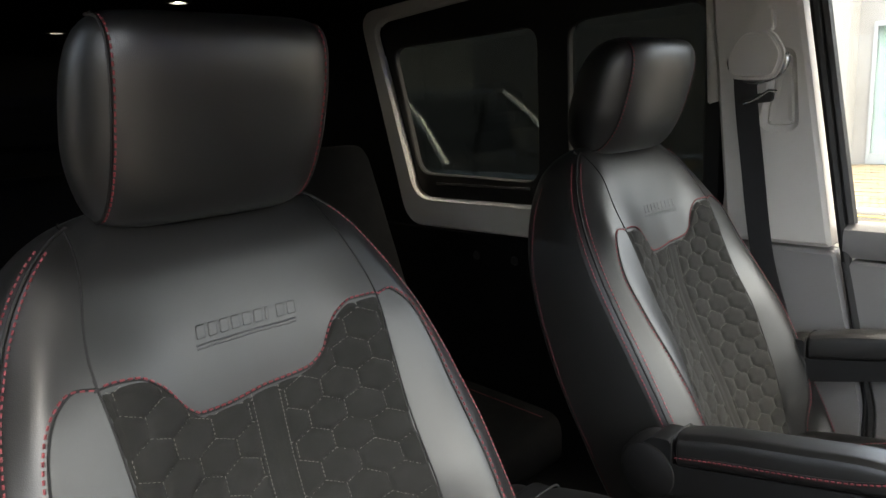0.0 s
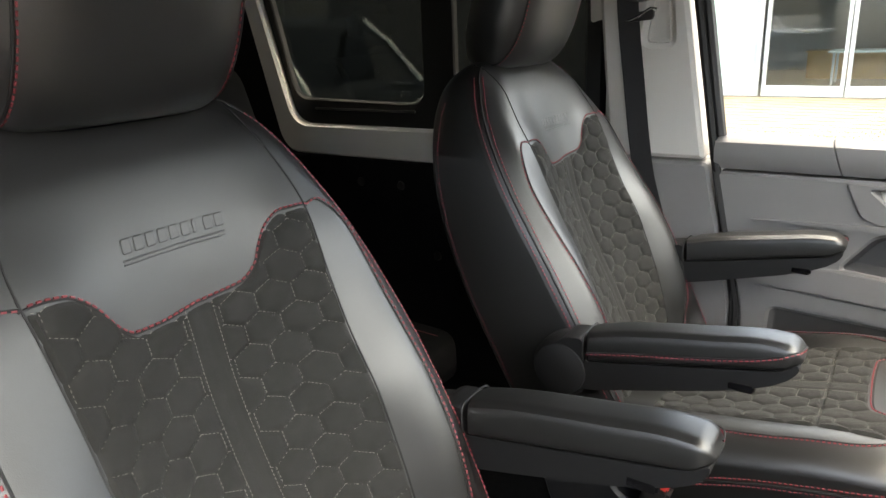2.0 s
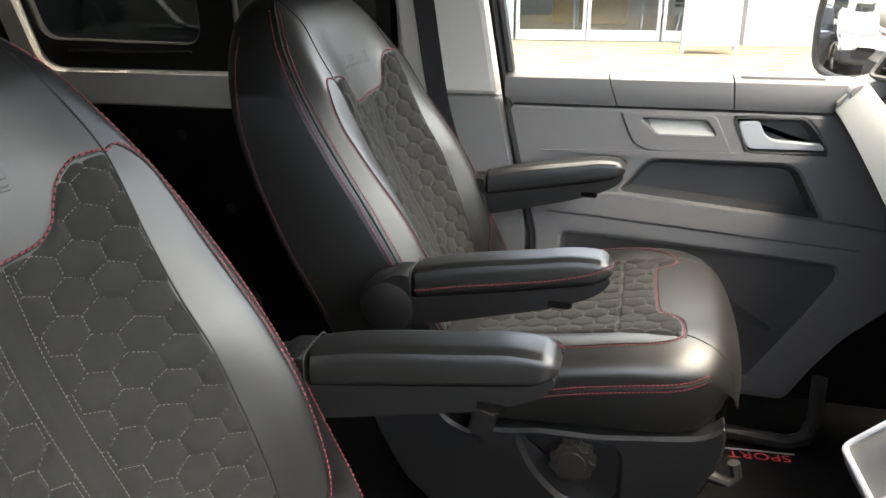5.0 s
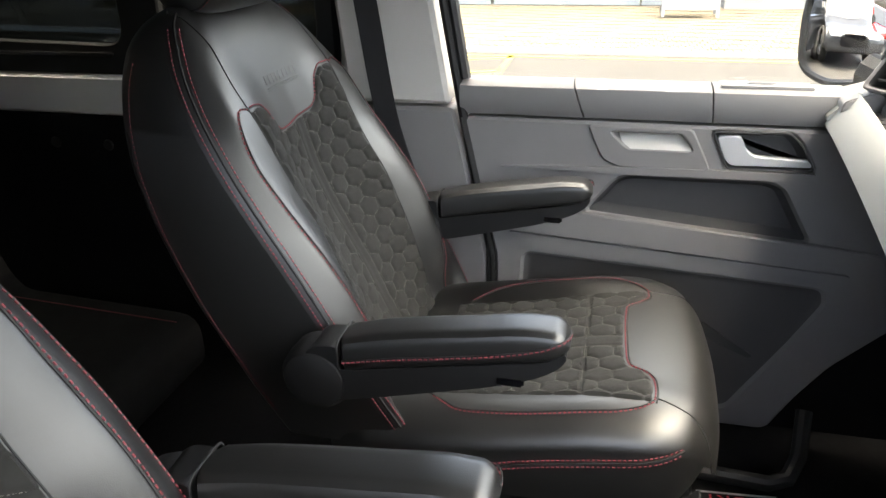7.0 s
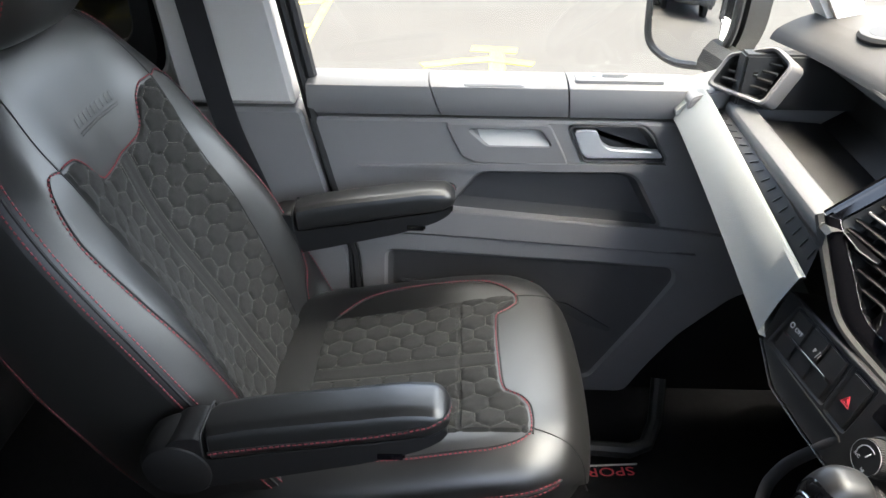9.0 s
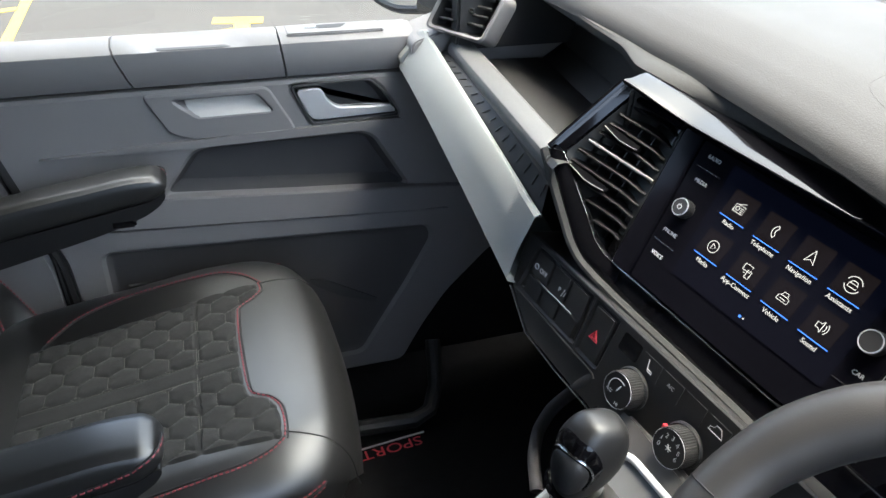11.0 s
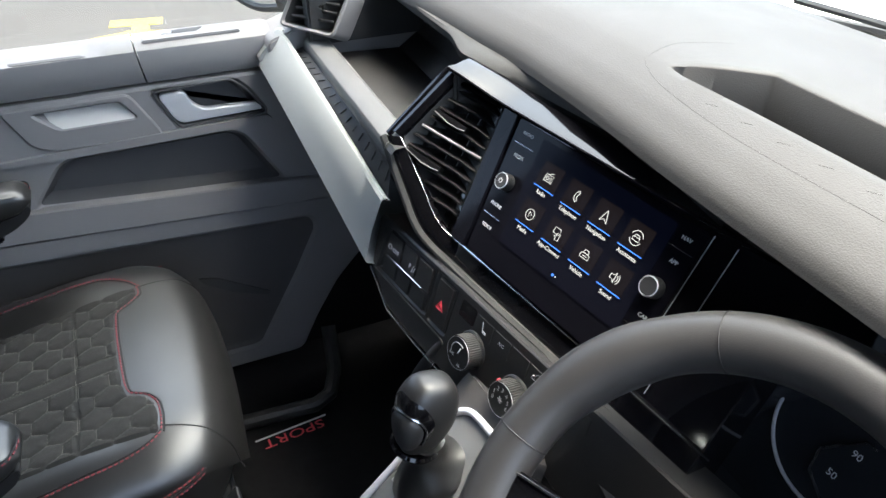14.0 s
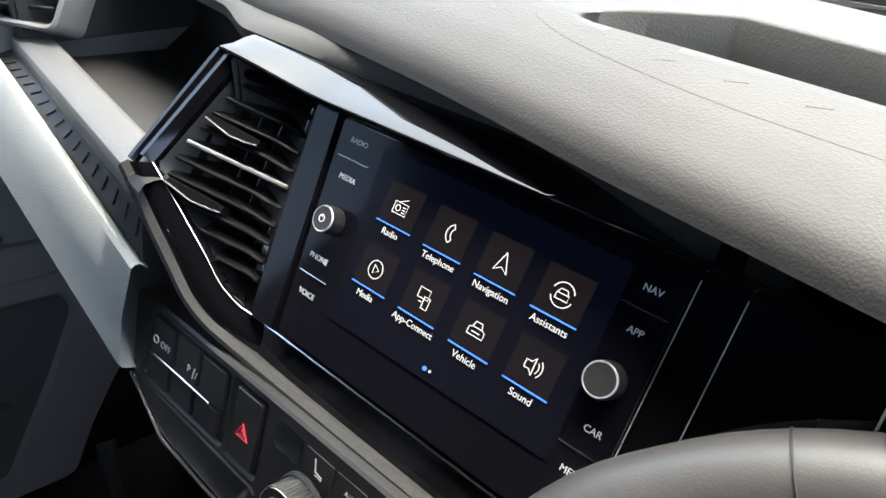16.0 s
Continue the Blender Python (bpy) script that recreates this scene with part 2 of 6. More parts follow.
def offset(loop, d):
    """The loop moved inwards by d."""
    k = len(loop)
    area = sum(loop[i - 1][0] * loop[i][1] - loop[i][0] * loop[i - 1][1] for i in range(k))
    sign = 1 if area > 0 else -1
    out = []
    for i in range(k):
        t = (Vector(loop[(i + 1) % k]) - Vector(loop[i - 1])).normalized()
        out.append((loop[i][0] - t.y * d * sign, loop[i][1] + t.x * d * sign))
    return out


def plate(outer, holes=(), m=None, thick=0.02, lip=0.004, bm=None, back=True):
    """A flat plate in the plane facing +z with sunk areas: each hole is (loop, depth, material index); a depth of None goes through."""
    bm2 = bmesh.new()

    def ring(loop, z):
        return [bm2.verts.new((x, y, z)) for x, y in loop]

    def wall(a, b, idx=0):
        for i in range(len(a)):
            j = (i + 1) % len(a)
            bm2.faces.new((a[i], a[j], b[j], b[i])).material_index = idx

    edges = []
    top = ring(offset(outer, lip * 0.7), 0.0)
    rim = ring(outer, -lip * 0.7)
    low = ring(outer, -thick)
    wall(top, rim)
    wall(rim, low)
    if back:
        bm2.faces.new(low)
    loops = [top]
    for loop, depth, idx in holes:
        a = ring(offset(loop, -lip), 0.0)
        b = ring(loop, -lip)
        wall(a, b)
        if depth is None:
            wall(b, ring(loop, -thick))
        else:
            c = ring(offset(loop, min(depth * 0.25, 0.012)), -depth + min(lip, depth * 0.3))
            e = ring(offset(loop, min(depth * 0.25, 0.012) + lip * 0.8), -depth)
            wall(b, c, idx)
            wall(c, e, idx)
            bm2.faces.new(e).material_index = idx
        loops.append(a)
    for loop in loops:
        for i in range(len(loop)):
            edge = bm2.edges.get((loop[i], loop[(i + 1) % len(loop)]))
            edges.append(edge)
    bmesh.ops.triangle_fill(bm2, use_beauty=True, use_dissolve=False, edges=edges)
    if m is not None:
        bmesh.ops.transform(bm2, matrix=m, verts=bm2.verts)
    return joined(bm, bm2)


def tube(path, r, n=8, closed=False, bm=None, flat=1.0):
    """A round bar along a path of points; r may be one radius or one for each point."""
    bm2 = bm or bmesh.new()
    pts = [Vector(p) for p in path]
    k = len(pts)
    rs = r if isinstance(r, (list, tuple)) else [r] * k
    rings = []
    up = None
    for i, p in enumerate(pts):
        a = pts[i - 1] if (i or closed) else p
        b = pts[(i + 1) % k] if (i < k - 1 or closed) else p
        t = (b - a).normalized()
        if up is None:
            up = t.orthogonal().normalized()
        up = (up - t * up.dot(t)).normalized()
        side = t.cross(up)
        rings.append([bm2.verts.new(p + rs[i] * (math.cos(6.2832 * j / n) * up + flat * math.sin(6.2832 * j / n) * side)) for j in range(n)])
    for i in range(k if closed else k - 1):
        a, b = rings[i], rings[(i + 1) % k]
        for j in range(n):
            bm2.faces.new((a[j], a[(j + 1) % n], b[(j + 1) % n], b[j]))
    if not closed:
        bm2.faces.new(rings[0][::-1])
        bm2.faces.new(rings[-1])
    return bm2


def lathe(profile, n=32, m=None, bm=None):
    """A body turned about the third axis from (radius, height) points."""
    bm2 = bmesh.new()
    rings = [[bm2.verts.new((r * math.cos(6.2832 * j / n), r * math.sin(6.2832 * j / n), h)) for j in range(n)] for r, h in profile]
    for a, b in zip(rings[:-1], rings[1:]):
        for j in range(n):
            bm2.faces.new((a[j], a[(j + 1) % n], b[(j + 1) % n], b[j]))
    if profile[0][0] > 1e-6:
        bm2.faces.new(rings[0][::-1])
    if profile[-1][0] > 1e-6:
        bm2.faces.new(rings[-1])
    if m is not None:
        bmesh.ops.transform(bm2, matrix=m, verts=bm2.verts)
    return joined(bm, bm2)


def grid(rows, closed=False, bm=None, caps=False):
    """A sheet, or a tube when closed, over rows of points."""
    bm2 = bm or bmesh.new()
    vs = [[bm2.verts.new(p) for p in row] for row in rows]
    n = len(rows[0])
    for a, b in zip(vs[:-1], vs[1:]):
        for j in range(n if closed else n - 1):
            bm2.faces.new((a[j], a[(j + 1) % n], b[(j + 1) % n], b[j]))
    if caps:
        bm2.faces.new(vs[0][::-1])
        bm2.faces.new(vs[-1])
    return bm2


def resample(path, step):
    pts = [Vector(p) for p in path]
    out, left = [pts[0]], step
    for a, b in zip(pts[:-1], pts[1:]):
        d = (b - a).length
        while left <= d:
            out.append(a + (b - a) * (left / d))
            left += step
        left -= d
    return out


def stitches(path, length=0.0040, gap=0.0030, r=0.0011, bm=None):
    """Thread that dips in and out along a path lying on the surface."""
    bm2 = bm or bmesh.new()
    pts = resample(path, length + gap)
    for a, b in zip(pts[:-1], pts[1:]):
        t = (b - a)
        if t.length < 1e-6:
            continue
        e = a + t * (length / (length + gap))
        t.normalize()
        u = t.orthogonal().normalized()
        v = t.cross(u)
        ra, rb = [], []
        for j in range(5):
            d = r * (math.cos(1.2566 * j) * u + math.sin(1.2566 * j) * v)
            ra.append(bm2.verts.new(a + d))
            rb.append(bm2.verts.new(e + d))
        for j in range(5):
            k = (j + 1) % 5
            bm2.faces.new((ra[j], ra[k], rb[k], rb[j]))
        bm2.faces.new(ra[::-1])
        bm2.faces.new(rb)
    return bm2


def text_mesh(words, size, m, thick=0.0002, bm=None, align="CENTER"):
    """Words in Blender's own font as a mesh, centred on the matrix."""
    cu = bpy.data.curves.new("words", "FONT")
    cu.body, cu.size, cu.extrude, cu.align_x, cu.align_y, cu.resolution_u = words, size, thick, align, "CENTER", 3
    ob = bpy.data.objects.new("words", cu)
    scene.collection.objects.link(ob)
    bpy.context.view_layer.update()
    me = bpy.data.meshes.new_from_object(ob.evaluated_get(bpy.context.evaluated_depsgraph_get()))
    bpy.data.objects.remove(ob)
    bpy.data.curves.remove(cu)
    bm2 = bmesh.new()
    bm2.from_mesh(me)
    bpy.data.meshes.remove(me)
    bmesh.ops.transform(bm2, matrix=m, verts=bm2.verts)
    return joined(bm, bm2)


# ---- surroundings ----
def facing_x(x):
    """Maps plane (y, z) to the wall at x that faces the van's right."""
    return Matrix(((0, 0, 1, x), (1, 0, 0, 0), (0, 1, 0, 0), (0, 0, 0, 1)))


GZ = -0.35
solid("ground", block((-400, -400, GZ - 0.3), (400, 400, GZ), 0), TARMAC, "worn grey tarmac of a parking area", "ground", kind="structure")


def stripe(pts, w, label="worn yellow parking line on tarmac"):
    """A painted line on the ground along points."""
    bm = bmesh.new()
    for k, ((ax, ay), (bx, by)) in enumerate(zip(pts[:-1], pts[1:])):
        d = Vector((bx - ax, by - ay)).normalized()
        n = Vector((-d.y, d.x)) * w / 2
        e = d * w * 0.3
        q = [(ax - e.x + n.x, ay - e.y + n.y), (bx + e.x + n.x, by + e.y + n.y), (bx + e.x - n.x, by + e.y - n.y), (ax - e.x - n.x, ay - e.y - n.y)]
        prism(q, GZ + 0.004 + 0.001 * k, None, 0, 2, GZ - 0.01, bm)
    return solid("yellow_line", bm, YELLOW_PAINT, label, "road marking", "parking marks")


stripe([(-4.2, -1.40), (-9.0, -1.50)], 0.08)
stripe([(-6.2, -3.6), (-7.0, -1.5)], 0.09)
stripe([(-5.3, -3.2), (-6.1, -1.5)], 0.09)
stripe([(-7.1, -3.6), (-7.9, -1.5)], 0.09)
stripe([(-8.0, -3.6), (-8.8, -1.5)], 0.09)
stripe([(-8.9, -6.0), (-8.9, 5.0)], 0.10)
stripe([(-5.05, -0.38), (-5.16, -0.12), (-5.22, 0.10), (-5.12, 0.42)], 0.12, "worn yellow painted parking symbol on tarmac")
stripe([(-5.50, 0.02), (-5.46, 0.30)], 0.16, "worn yellow painted parking symbol on tarmac")
stripe([(-5.37, 0.18), (-4.90, 0.16)], 0.12, "worn yellow painted parking symbol on tarmac")

pavement = thing("pavement", "buff brick paving in front of the shop", "pavement", kind="structure")
part("bedding", block((-14.6, -14, GZ - 0.05), (-9.25, 14, GZ + 0.03), 0.0), JOINT, pavement)
part("kerb_edge", block((-9.25, -14, GZ - 0.05), (-9.12, 14, GZ + 0.05), 0.012), KERB, pavement)

# the shop
shop = thing("shop_building", "white shop front with glazed doors and pale aluminium frames", "building")
bm = block((-14.95, -14, GZ), (-14.75, -3.95, 4.2), 0.0)
block((-14.95, 2.2, GZ), (-14.75, 14, 4.2), 0.0, None, bm)
block((-14.95, -3.95, 2.3), (-14.75, 2.2, 4.2), 0.0, None, bm)
part("wall", bm, RENDER_WHITE, shop)
part("roof", block((-24, -14, 4.2), (-14.6, 14, 4.5), 0.02), RENDER_WHITE, shop)
part("shop_floor", block((-22, -6, GZ - 0.02), (-14.8, 4, GZ + 0.04), 0.0), SHOP_FLOOR, shop)
part("back_wall", block((-22.2, -6, GZ), (-22.0, 4, 3.0), 0.0), RENDER_WHITE, shop)
part("pier", block((-14.75, -5.05, GZ), (-14.2, -4.2, 4.2), 0.01), RENDER_WHITE, shop)
part("pier", block((-14.75, 1.65, GZ), (-14.0, 3.3, 4.2), 0.01), RENDER_WHITE, shop)


def shop_window(y0, y1, x=-14.72):
    w = part("window", block((x - 0.03, y0 + 0.07, GZ + 0.24), (x - 0.01, y1 - 0.07, 2.2), 0.0), CLEAR, shop)
    for a, b in (((x - 0.05, y0, GZ + 0.03), (x + 0.03, y0 + 0.07, 2.3)), ((x - 0.05, y1 - 0.07, GZ + 0.03), (x + 0.03, y1, 2.3)),
                 ((x - 0.05, y0 + 0.07, GZ + 0.03), (x + 0.03, y1 - 0.07, GZ + 0.24)), ((x - 0.05, y0 + 0.07, 2.2), (x + 0.03, y1 - 0.07, 2.3))):
        part("window_frame", block(a, b, 0.008), FRAME_GREY, w)


for y0, y1 in ((-3.95, -2.80), (-2.74, -1.30), (-1.28, 0.16), (0.20, 1.60)):
    shop_window(y0, y1)
part("poster", block((-14.80, -3.90, GZ + 0.20), (-14.79, -2.85, 2.25), 0.0), SHOP_POSTER, shop)
desk = thing("shop_table", "pale table with thin white legs inside the shop", "table")
part("tabletop", block((-18.2, -1.9, 0.37), (-17.2, -0.1, 0.41), 0.01), SHOP_POSTER, desk)
for x in (-18.1, -17.3):
    for y in (-1.8, -0.25):
        part("leg", block((x, y, GZ + 0.04), (x + 0.05, y + 0.05, 0.37), 0.005), FRAME_GREY, desk)
chest = thing("shop_cabinet", "low light wooden cabinet inside the shop", "cabinet")
part("body", block((-19.6, -2.5, GZ + 0.04), (-18.9, -0.6, 0.30), 0.02), WOOD_DESK, chest)
part("top", block((-19.65, -2.55, 0.30), (-18.85, -0.55, 0.34), 0.01), WOOD_DESK, chest)
chair = thing("shop_chair", "dark shell chair on thin legs inside the shop", "chair")
rows = []
for i in range(9):
    a = math.pi * (0.15 + 0.7 * i / 8)
    rows.append([(-17.0 - 0.30 * math.sin(a), 0.75 + 0.30 * math.cos(a), z) for z in (0.30, 0.45, 0.62, 0.70)])
part("backrest", grid(rows), RUBBER, chair)
part("seat", lathe([(0, 0.0), (0.27, 0.0), (0.29, 0.03), (0.27, 0.05), (0, 0.05)], 24, pose(-17.0, 0.75, 0.22)), RUBBER, chair)
for x, y in ((-17.2, 0.55), (-16.8, 0.55), (-17.2, 0.95), (-16.8, 0.95)):
    part("leg", tube([(x, y, GZ + 0.04), (-17.0 + (x + 17.0) * 0.6, 0.75 + (y - 0.75) * 0.6, 0.23)], 0.02, 8), FRAME_GREY, chair)

part("reveal", block((-14.78, -4.2, GZ), (-14.74, -3.95, 2.3), 0.0), RENDER_WHITE, shop)
board = thing("pavement_sign", "white folding pavement sign with unreadable print", "sign", (-12.75, 0.95, GZ + 0.035))
for s in (-1, 1):
    part("panel", block((0.25 * s - 0.012, -0.46, 0.12), (0.25 * s + 0.012, 0.46, 2.05), 0.01, pose(0, 0, 0, 0, -8 * s, 0)), RENDER_WHITE, board)
    for y in (-0.46, 0.41):
        part("leg", block((0.25 * s - 0.015, y, 0.0), (0.25 * s + 0.015, y + 0.05, 0.12), 0.004, pose(0, 0, 0, 0, -8 * s, 0)), RENDER_WHITE, board)
for z, w in ((1.45, 0.46), (1.38, 0.34), (0.72, 0.50), (0.66, 0.42)):
    part("print_bar", block((0.2635, -w / 2, z), (0.2645, w / 2, z + 0.03), 0, pose(0, 0, 0, 0, -8, 0)), DIM_PRINT, board)


def build_car(name, paint, label, pickup, at, turn):
    """A parked vehicle, its nose along its own +y."""
    car = thing(name, label, "car", at)
    car.rotation_euler = (0, 0, radians(turn))
    L = 2.65
    side = [(-L, 0.45), (-L, 0.95), (-0.55, 1.02) if pickup else (-L + 0.2, 1.05), (-0.45, 1.06), (-0.30, 1.70), (0.75, 1.74), (1.45, 1.12), (2.45, 1.00), (L, 0.80), (L, 0.42), (2.3, 0.34), (-2.3, 0.34)]
    if not pickup:
        side = [(-2.1, 0.40), (-2.15, 0.90), (-1.75, 1.35), (-0.9, 1.48), (0.3, 1.45), (1.05, 0.98), (1.95, 0.85), (2.1, 0.6), (2.05, 0.32), (-2.0, 0.30)]
    part("body", prism(rounded(side[::-1], 0.12, 4), 0.93, facing_x(0), 0.10, 3, -0.93), paint, car)
    glass = [(-0.22, 1.10), (-0.10, 1.60), (0.62, 1.64), (1.22, 1.12)] if pickup else [(-1.5, 0.98), (-0.95, 1.36), (0.22, 1.34), (0.82, 0.98)]
    for s in (-1, 1):
        w = part("side_window", prism(rounded(glass[::-1], 0.06, 3), 0.936, facing_x(0), 0.0, 2, 0.90) if s > 0 else prism(rounded(glass, 0.06, 3), -0.936, facing_x(0), 0.0, 2, -0.90), CAR_GLASS, car)
        part("window_trim", tube([(s * 0.934, y, z) for y, z in (glass[0], glass[3])], 0.018, 6), CHROME, w)
    front = [(1.50, 1.12), (0.82, 1.70)] if pickup else [(1.08, 1.0), (0.42, 1.42)]
    part("windscreen", grid([[(x, y, z + 0.015) for x in (-0.75, 0.75)] for y, z in front]), CAR_GLASS, car)
    ends = (1.65, -1.75) if pickup else (1.35, -1.3)
    for y in ends:
        for s in (-1, 1):
            m = pose(s * 0.82, y, 0.39, 0, 90 * s, 0)
            wheel = part("wheel", lathe([(0.22, -0.11), (0.36, -0.10), (0.39, -0.05), (0.39, 0.05), (0.36, 0.11), (0.24, 0.12), (0.22, 0.08)], 40, m), TYRE, car)
            bm = lathe([(0.0, 0.06), (0.07, 0.09), (0.07, 0.05), (0.0, 0.05)], 24, m)
            for k in range(10):
                a = math.radians(36 * k)
                bm = block((0.05, -0.022, 0.06), (0.235, 0.022, 0.095), 0.005, m @ pose(0, 0, 0, 0, 0, 36 * k), bm)
            bm = lathe([(0.215, 0.04), (0.245, 0.125), (0.225, 0.125), (0.205, 0.05)], 40, m, bm)
            part("rim", bm, SATIN, wheel)
            part("arch", tube([(s * 0.935, y + 0.46 * math.cos(k * math.pi / 16), 0.36 + 0.46 * math.sin(k * math.pi / 16)) for k in range(17)], 0.045, 8), RUBBER, car)
    for s in (-1, 1):
        nose = L if pickup else 2.08
        part("headlight", block((s * 0.55 - 0.25, nose - 0.16, 0.74), (s * 0.55 + 0.25, nose + 0.02, 0.88), 0.03), SATIN, car)
    part("grille", block((-0.45, (L if pickup else 2.08) - 0.1, 0.55), (0.45, (L if pickup else 2.08) + 0.02, 0.84), 0.02), GLOSS, car)
    part("mirror", block((0.93, 0.95, 1.10), (1.13, 1.15, 1.28), 0.04), paint, car)
    part("mirror", block((-1.13, 0.95, 1.10), (-0.93, 1.15, 1.28), 0.04), paint, car)
    if pickup:
        for s in (-1, 1):
            part("sports_bar", tube([(s * 0.70, -0.45, 1.66), (s * 0.74, -0.75, 1.42), (s * 0.78, -1.05, 1.08)], 0.045, 10), CHROME, car)
            part("bed_rail", tube([(s * 0.88, -0.62, 1.05), (s * 0.88, -2.5, 1.03)], 0.030, 8), CHROME, car)
        part("aerial", tube([(0.1, 0.1, 1.74), (0.12, -0.12, 2.0)], 0.008, 6), RUBBER, car)
    return car


build_car("pickup_truck", CAR_GREY, "dark grey pickup truck with chrome sports bar parked outside", True, (-4.3, -5.2, GZ), 180)
build_car("pickup_truck", CAR_GREY, "dark grey pickup truck parked behind the van", True, (-3.1, -8.6, GZ), -24)
build_car("red_car", CAR_RED, "small red car parked on the tarmac", False, (-1.9, -14.0, GZ), -30)

far = thing("far_building", "pale industrial building beyond the parking area, with an added brown wall ahead of the van", "building")
part("wall", block((-40, -30, GZ), (-12, -29, 6), 0.0), RENDER_WHITE, far)
for i in range(5):
    part("window", block((-24 + 4 * i, -28.99, 1.0), (-21.5 + 4 * i, -28.95, 3.0), 0.0, None), CAR_GLASS, far)
# added wall ahead of the van, its height set to block the low sky
part("wall", block((-9, 12.0, GZ), (14, 12.4, 5.0), 0.0), material("brown_sky_block_wall", (0.13, 0.105, 0.09), 0.9, second=(0.09, 0.075, 0.066), spot_scale=6), far)
part("blue_band", block((-9, 11.95, 1.9), (14, 12.0, 2.7), 0.0), material("blue_sign_band", (0.04, 0.12, 0.45), 0.5, spots=0.1), far)

# ---- the van's body ----
solid("floor", block((-0.86, -3.4, 0.20), (0.76, 0.95, 0.25), 0.0), CARPET, "black carpeted cab floor", "floor", kind="structure")
solid("footwell_side", block((-0.912, -0.42, 0.20), (-0.880, 0.98, 0.62), 0.0), FELT, "black lined footwell side below the door panel", "wall", kind="structure")
solid("ceiling", block((-0.98, -3.45, 1.605), (0.86, 0.42, 1.70), 0.0), FELT, "black headlining", "ceiling", kind="structure")
solid("roof", block((-0.98, -3.45, 1.704), (0.86, 0.42, 1.73), 0.01), WHITE_PAINT, "white van roof", "roof", kind="structure")
solid("wall_rear", block((-0.98, -3.45, 0.20), (0.86, -3.40, 1.66), 0.0), FELT, "black lined rear of the van", "wall", kind="structure")
solid("wall_right", block((0.72, -3.40, -0.05), (0.86, -1.02, 1.66), 0.0), FELT, "black lined side wall of the van", "wall", kind="structure")
pill = prism([(-1.02, 0.20), (-0.84, 0.20), (-0.84, 0.95), (-0.95, 1.66), (-1.02, 1.66)], 0.86, facing_x(0), 0.01, 2, 0.72)
# unseen panel added to keep side light out at the rear of the driver's window
solid("window_light_block", block((0.905, -0.86, 0.94), (0.94, -0.40, 1.66), 0.004), FELT, "unseen black panel added at the rear of the driver's window to block light", "wall", kind="structure")
solid("pillar_right", pill, PALE_PLASTIC, "pale grey pillar trim behind the driver's door", "pillar", kind="structure")
solid("sill_right", block((0.70, -0.90, -0.05), (0.86, 0.95, 0.20), 0.01), WHITE_PAINT, "white door sill under the driver's door", "sill", kind="structure")

# unseen panel added across the open doorway, stops light bouncing in from the ground
solid("driver_side_light_block", plate([(-0.84, 0.20), (0.60, 0.20), (0.60, 0.94), (-0.84, 0.94)], (), Matrix(((0, 0, -1, 0.86), (1, 0, 0, 0), (0, 1, 0, 0), (0, 0, 0, 1))), 0.06, 0.006), DOOR_GREY, "unseen plain grey panel added across the open driver's doorway to block light", "door", kind="structure")

# rear side wall with its window: lower lined panel, painted rail, window frame
lower = plate([(-3.40, -0.05), (-0.70, -0.05), (-0.70, 0.868), (-3.40, 0.868)], (), facing_x(-0.90), 0.06, 0.004)
solid("wall_left", lower, FELT, "black carpet-lined lower side wall of the van", "wall", kind="structure")
outer = [(-3.40, 0.872), (-0.62, 0.872), (-0.62, 1.655), (-3.40, 1.655)]
hole = rounded([(-1.715, 0.962), (-0.70, 0.962), (-0.70, 1.60), (-1.86, 1.535)], 0.07, 6)
frame_wall = plate(outer, [(hole, None, 0)], facing_x(-0.905), 0.05, 0.006, back=False)
solid("wall_left_upper", frame_wall, FELT, "black upper side wall of the van round the window", "wall", kind="structure")
ring = rounded([(-1.755, 0.875), (-0.66, 0.875), (-0.66, 1.63), (-1.935, 1.57)], 0.075, 6)
solid("window_frame_left", plate(ring, [(rounded([(-1.700, 0.968), (-0.68, 0.968), (-0.68, 1.60), (-1.862, 1.528)], 0.06, 6), None, 0)], facing_x(-0.892), 0.03, 0.008, back=False), WHITE_PAINT,
      "white painted body rail round the side window", "window frame", kind="structure")
win = thing("window_left", "dark tinted sliding side window of the van", "window", kind="structure")
seal = rounded([(-1.715, 0.962), (-0.66, 0.962), (-0.66, 1.61), (-1.87, 1.54)], 0.06, 6)
part("window_frame", plate(seal, [(rounded([(-1.70, 1.045), (-1.215, 1.035), (-1.215, 1.455), (-1.80, 1.445)], 0.05, 6), None, 0), (rounded([(-1.11, 1.035), (-0.74, 1.03), (-0.74, 1.465), (-1.11, 1.457)], 0.05, 6), None, 0)],
     facing_x(-0.915), 0.02, 0.004, back=False), RUBBER, win)
for a, b in ((-1.83, -1.19), (-1.13, -0.70)):
    p = part("pane", block((-0.938, a, 1.02), (-0.934, b, 1.49), 0.0), TINTED, win)
    p.visible_shadow = False
part("slide_rail", block((-0.915, -1.62, 1.010), (-0.905, -1.24, 1.018), 0.002), STEEL, win)
for y, z in ((-1.30, 0.80), (-1.18, 0.60), (-1.45, 0.80)):
    part("trim_clip", lathe([(0, 0), (0.014, 0), (0.012, 0.005), (0, 0.007)], 16, facing_x(-0.90) @ pose(y, z, 0)), RUBBER, win)

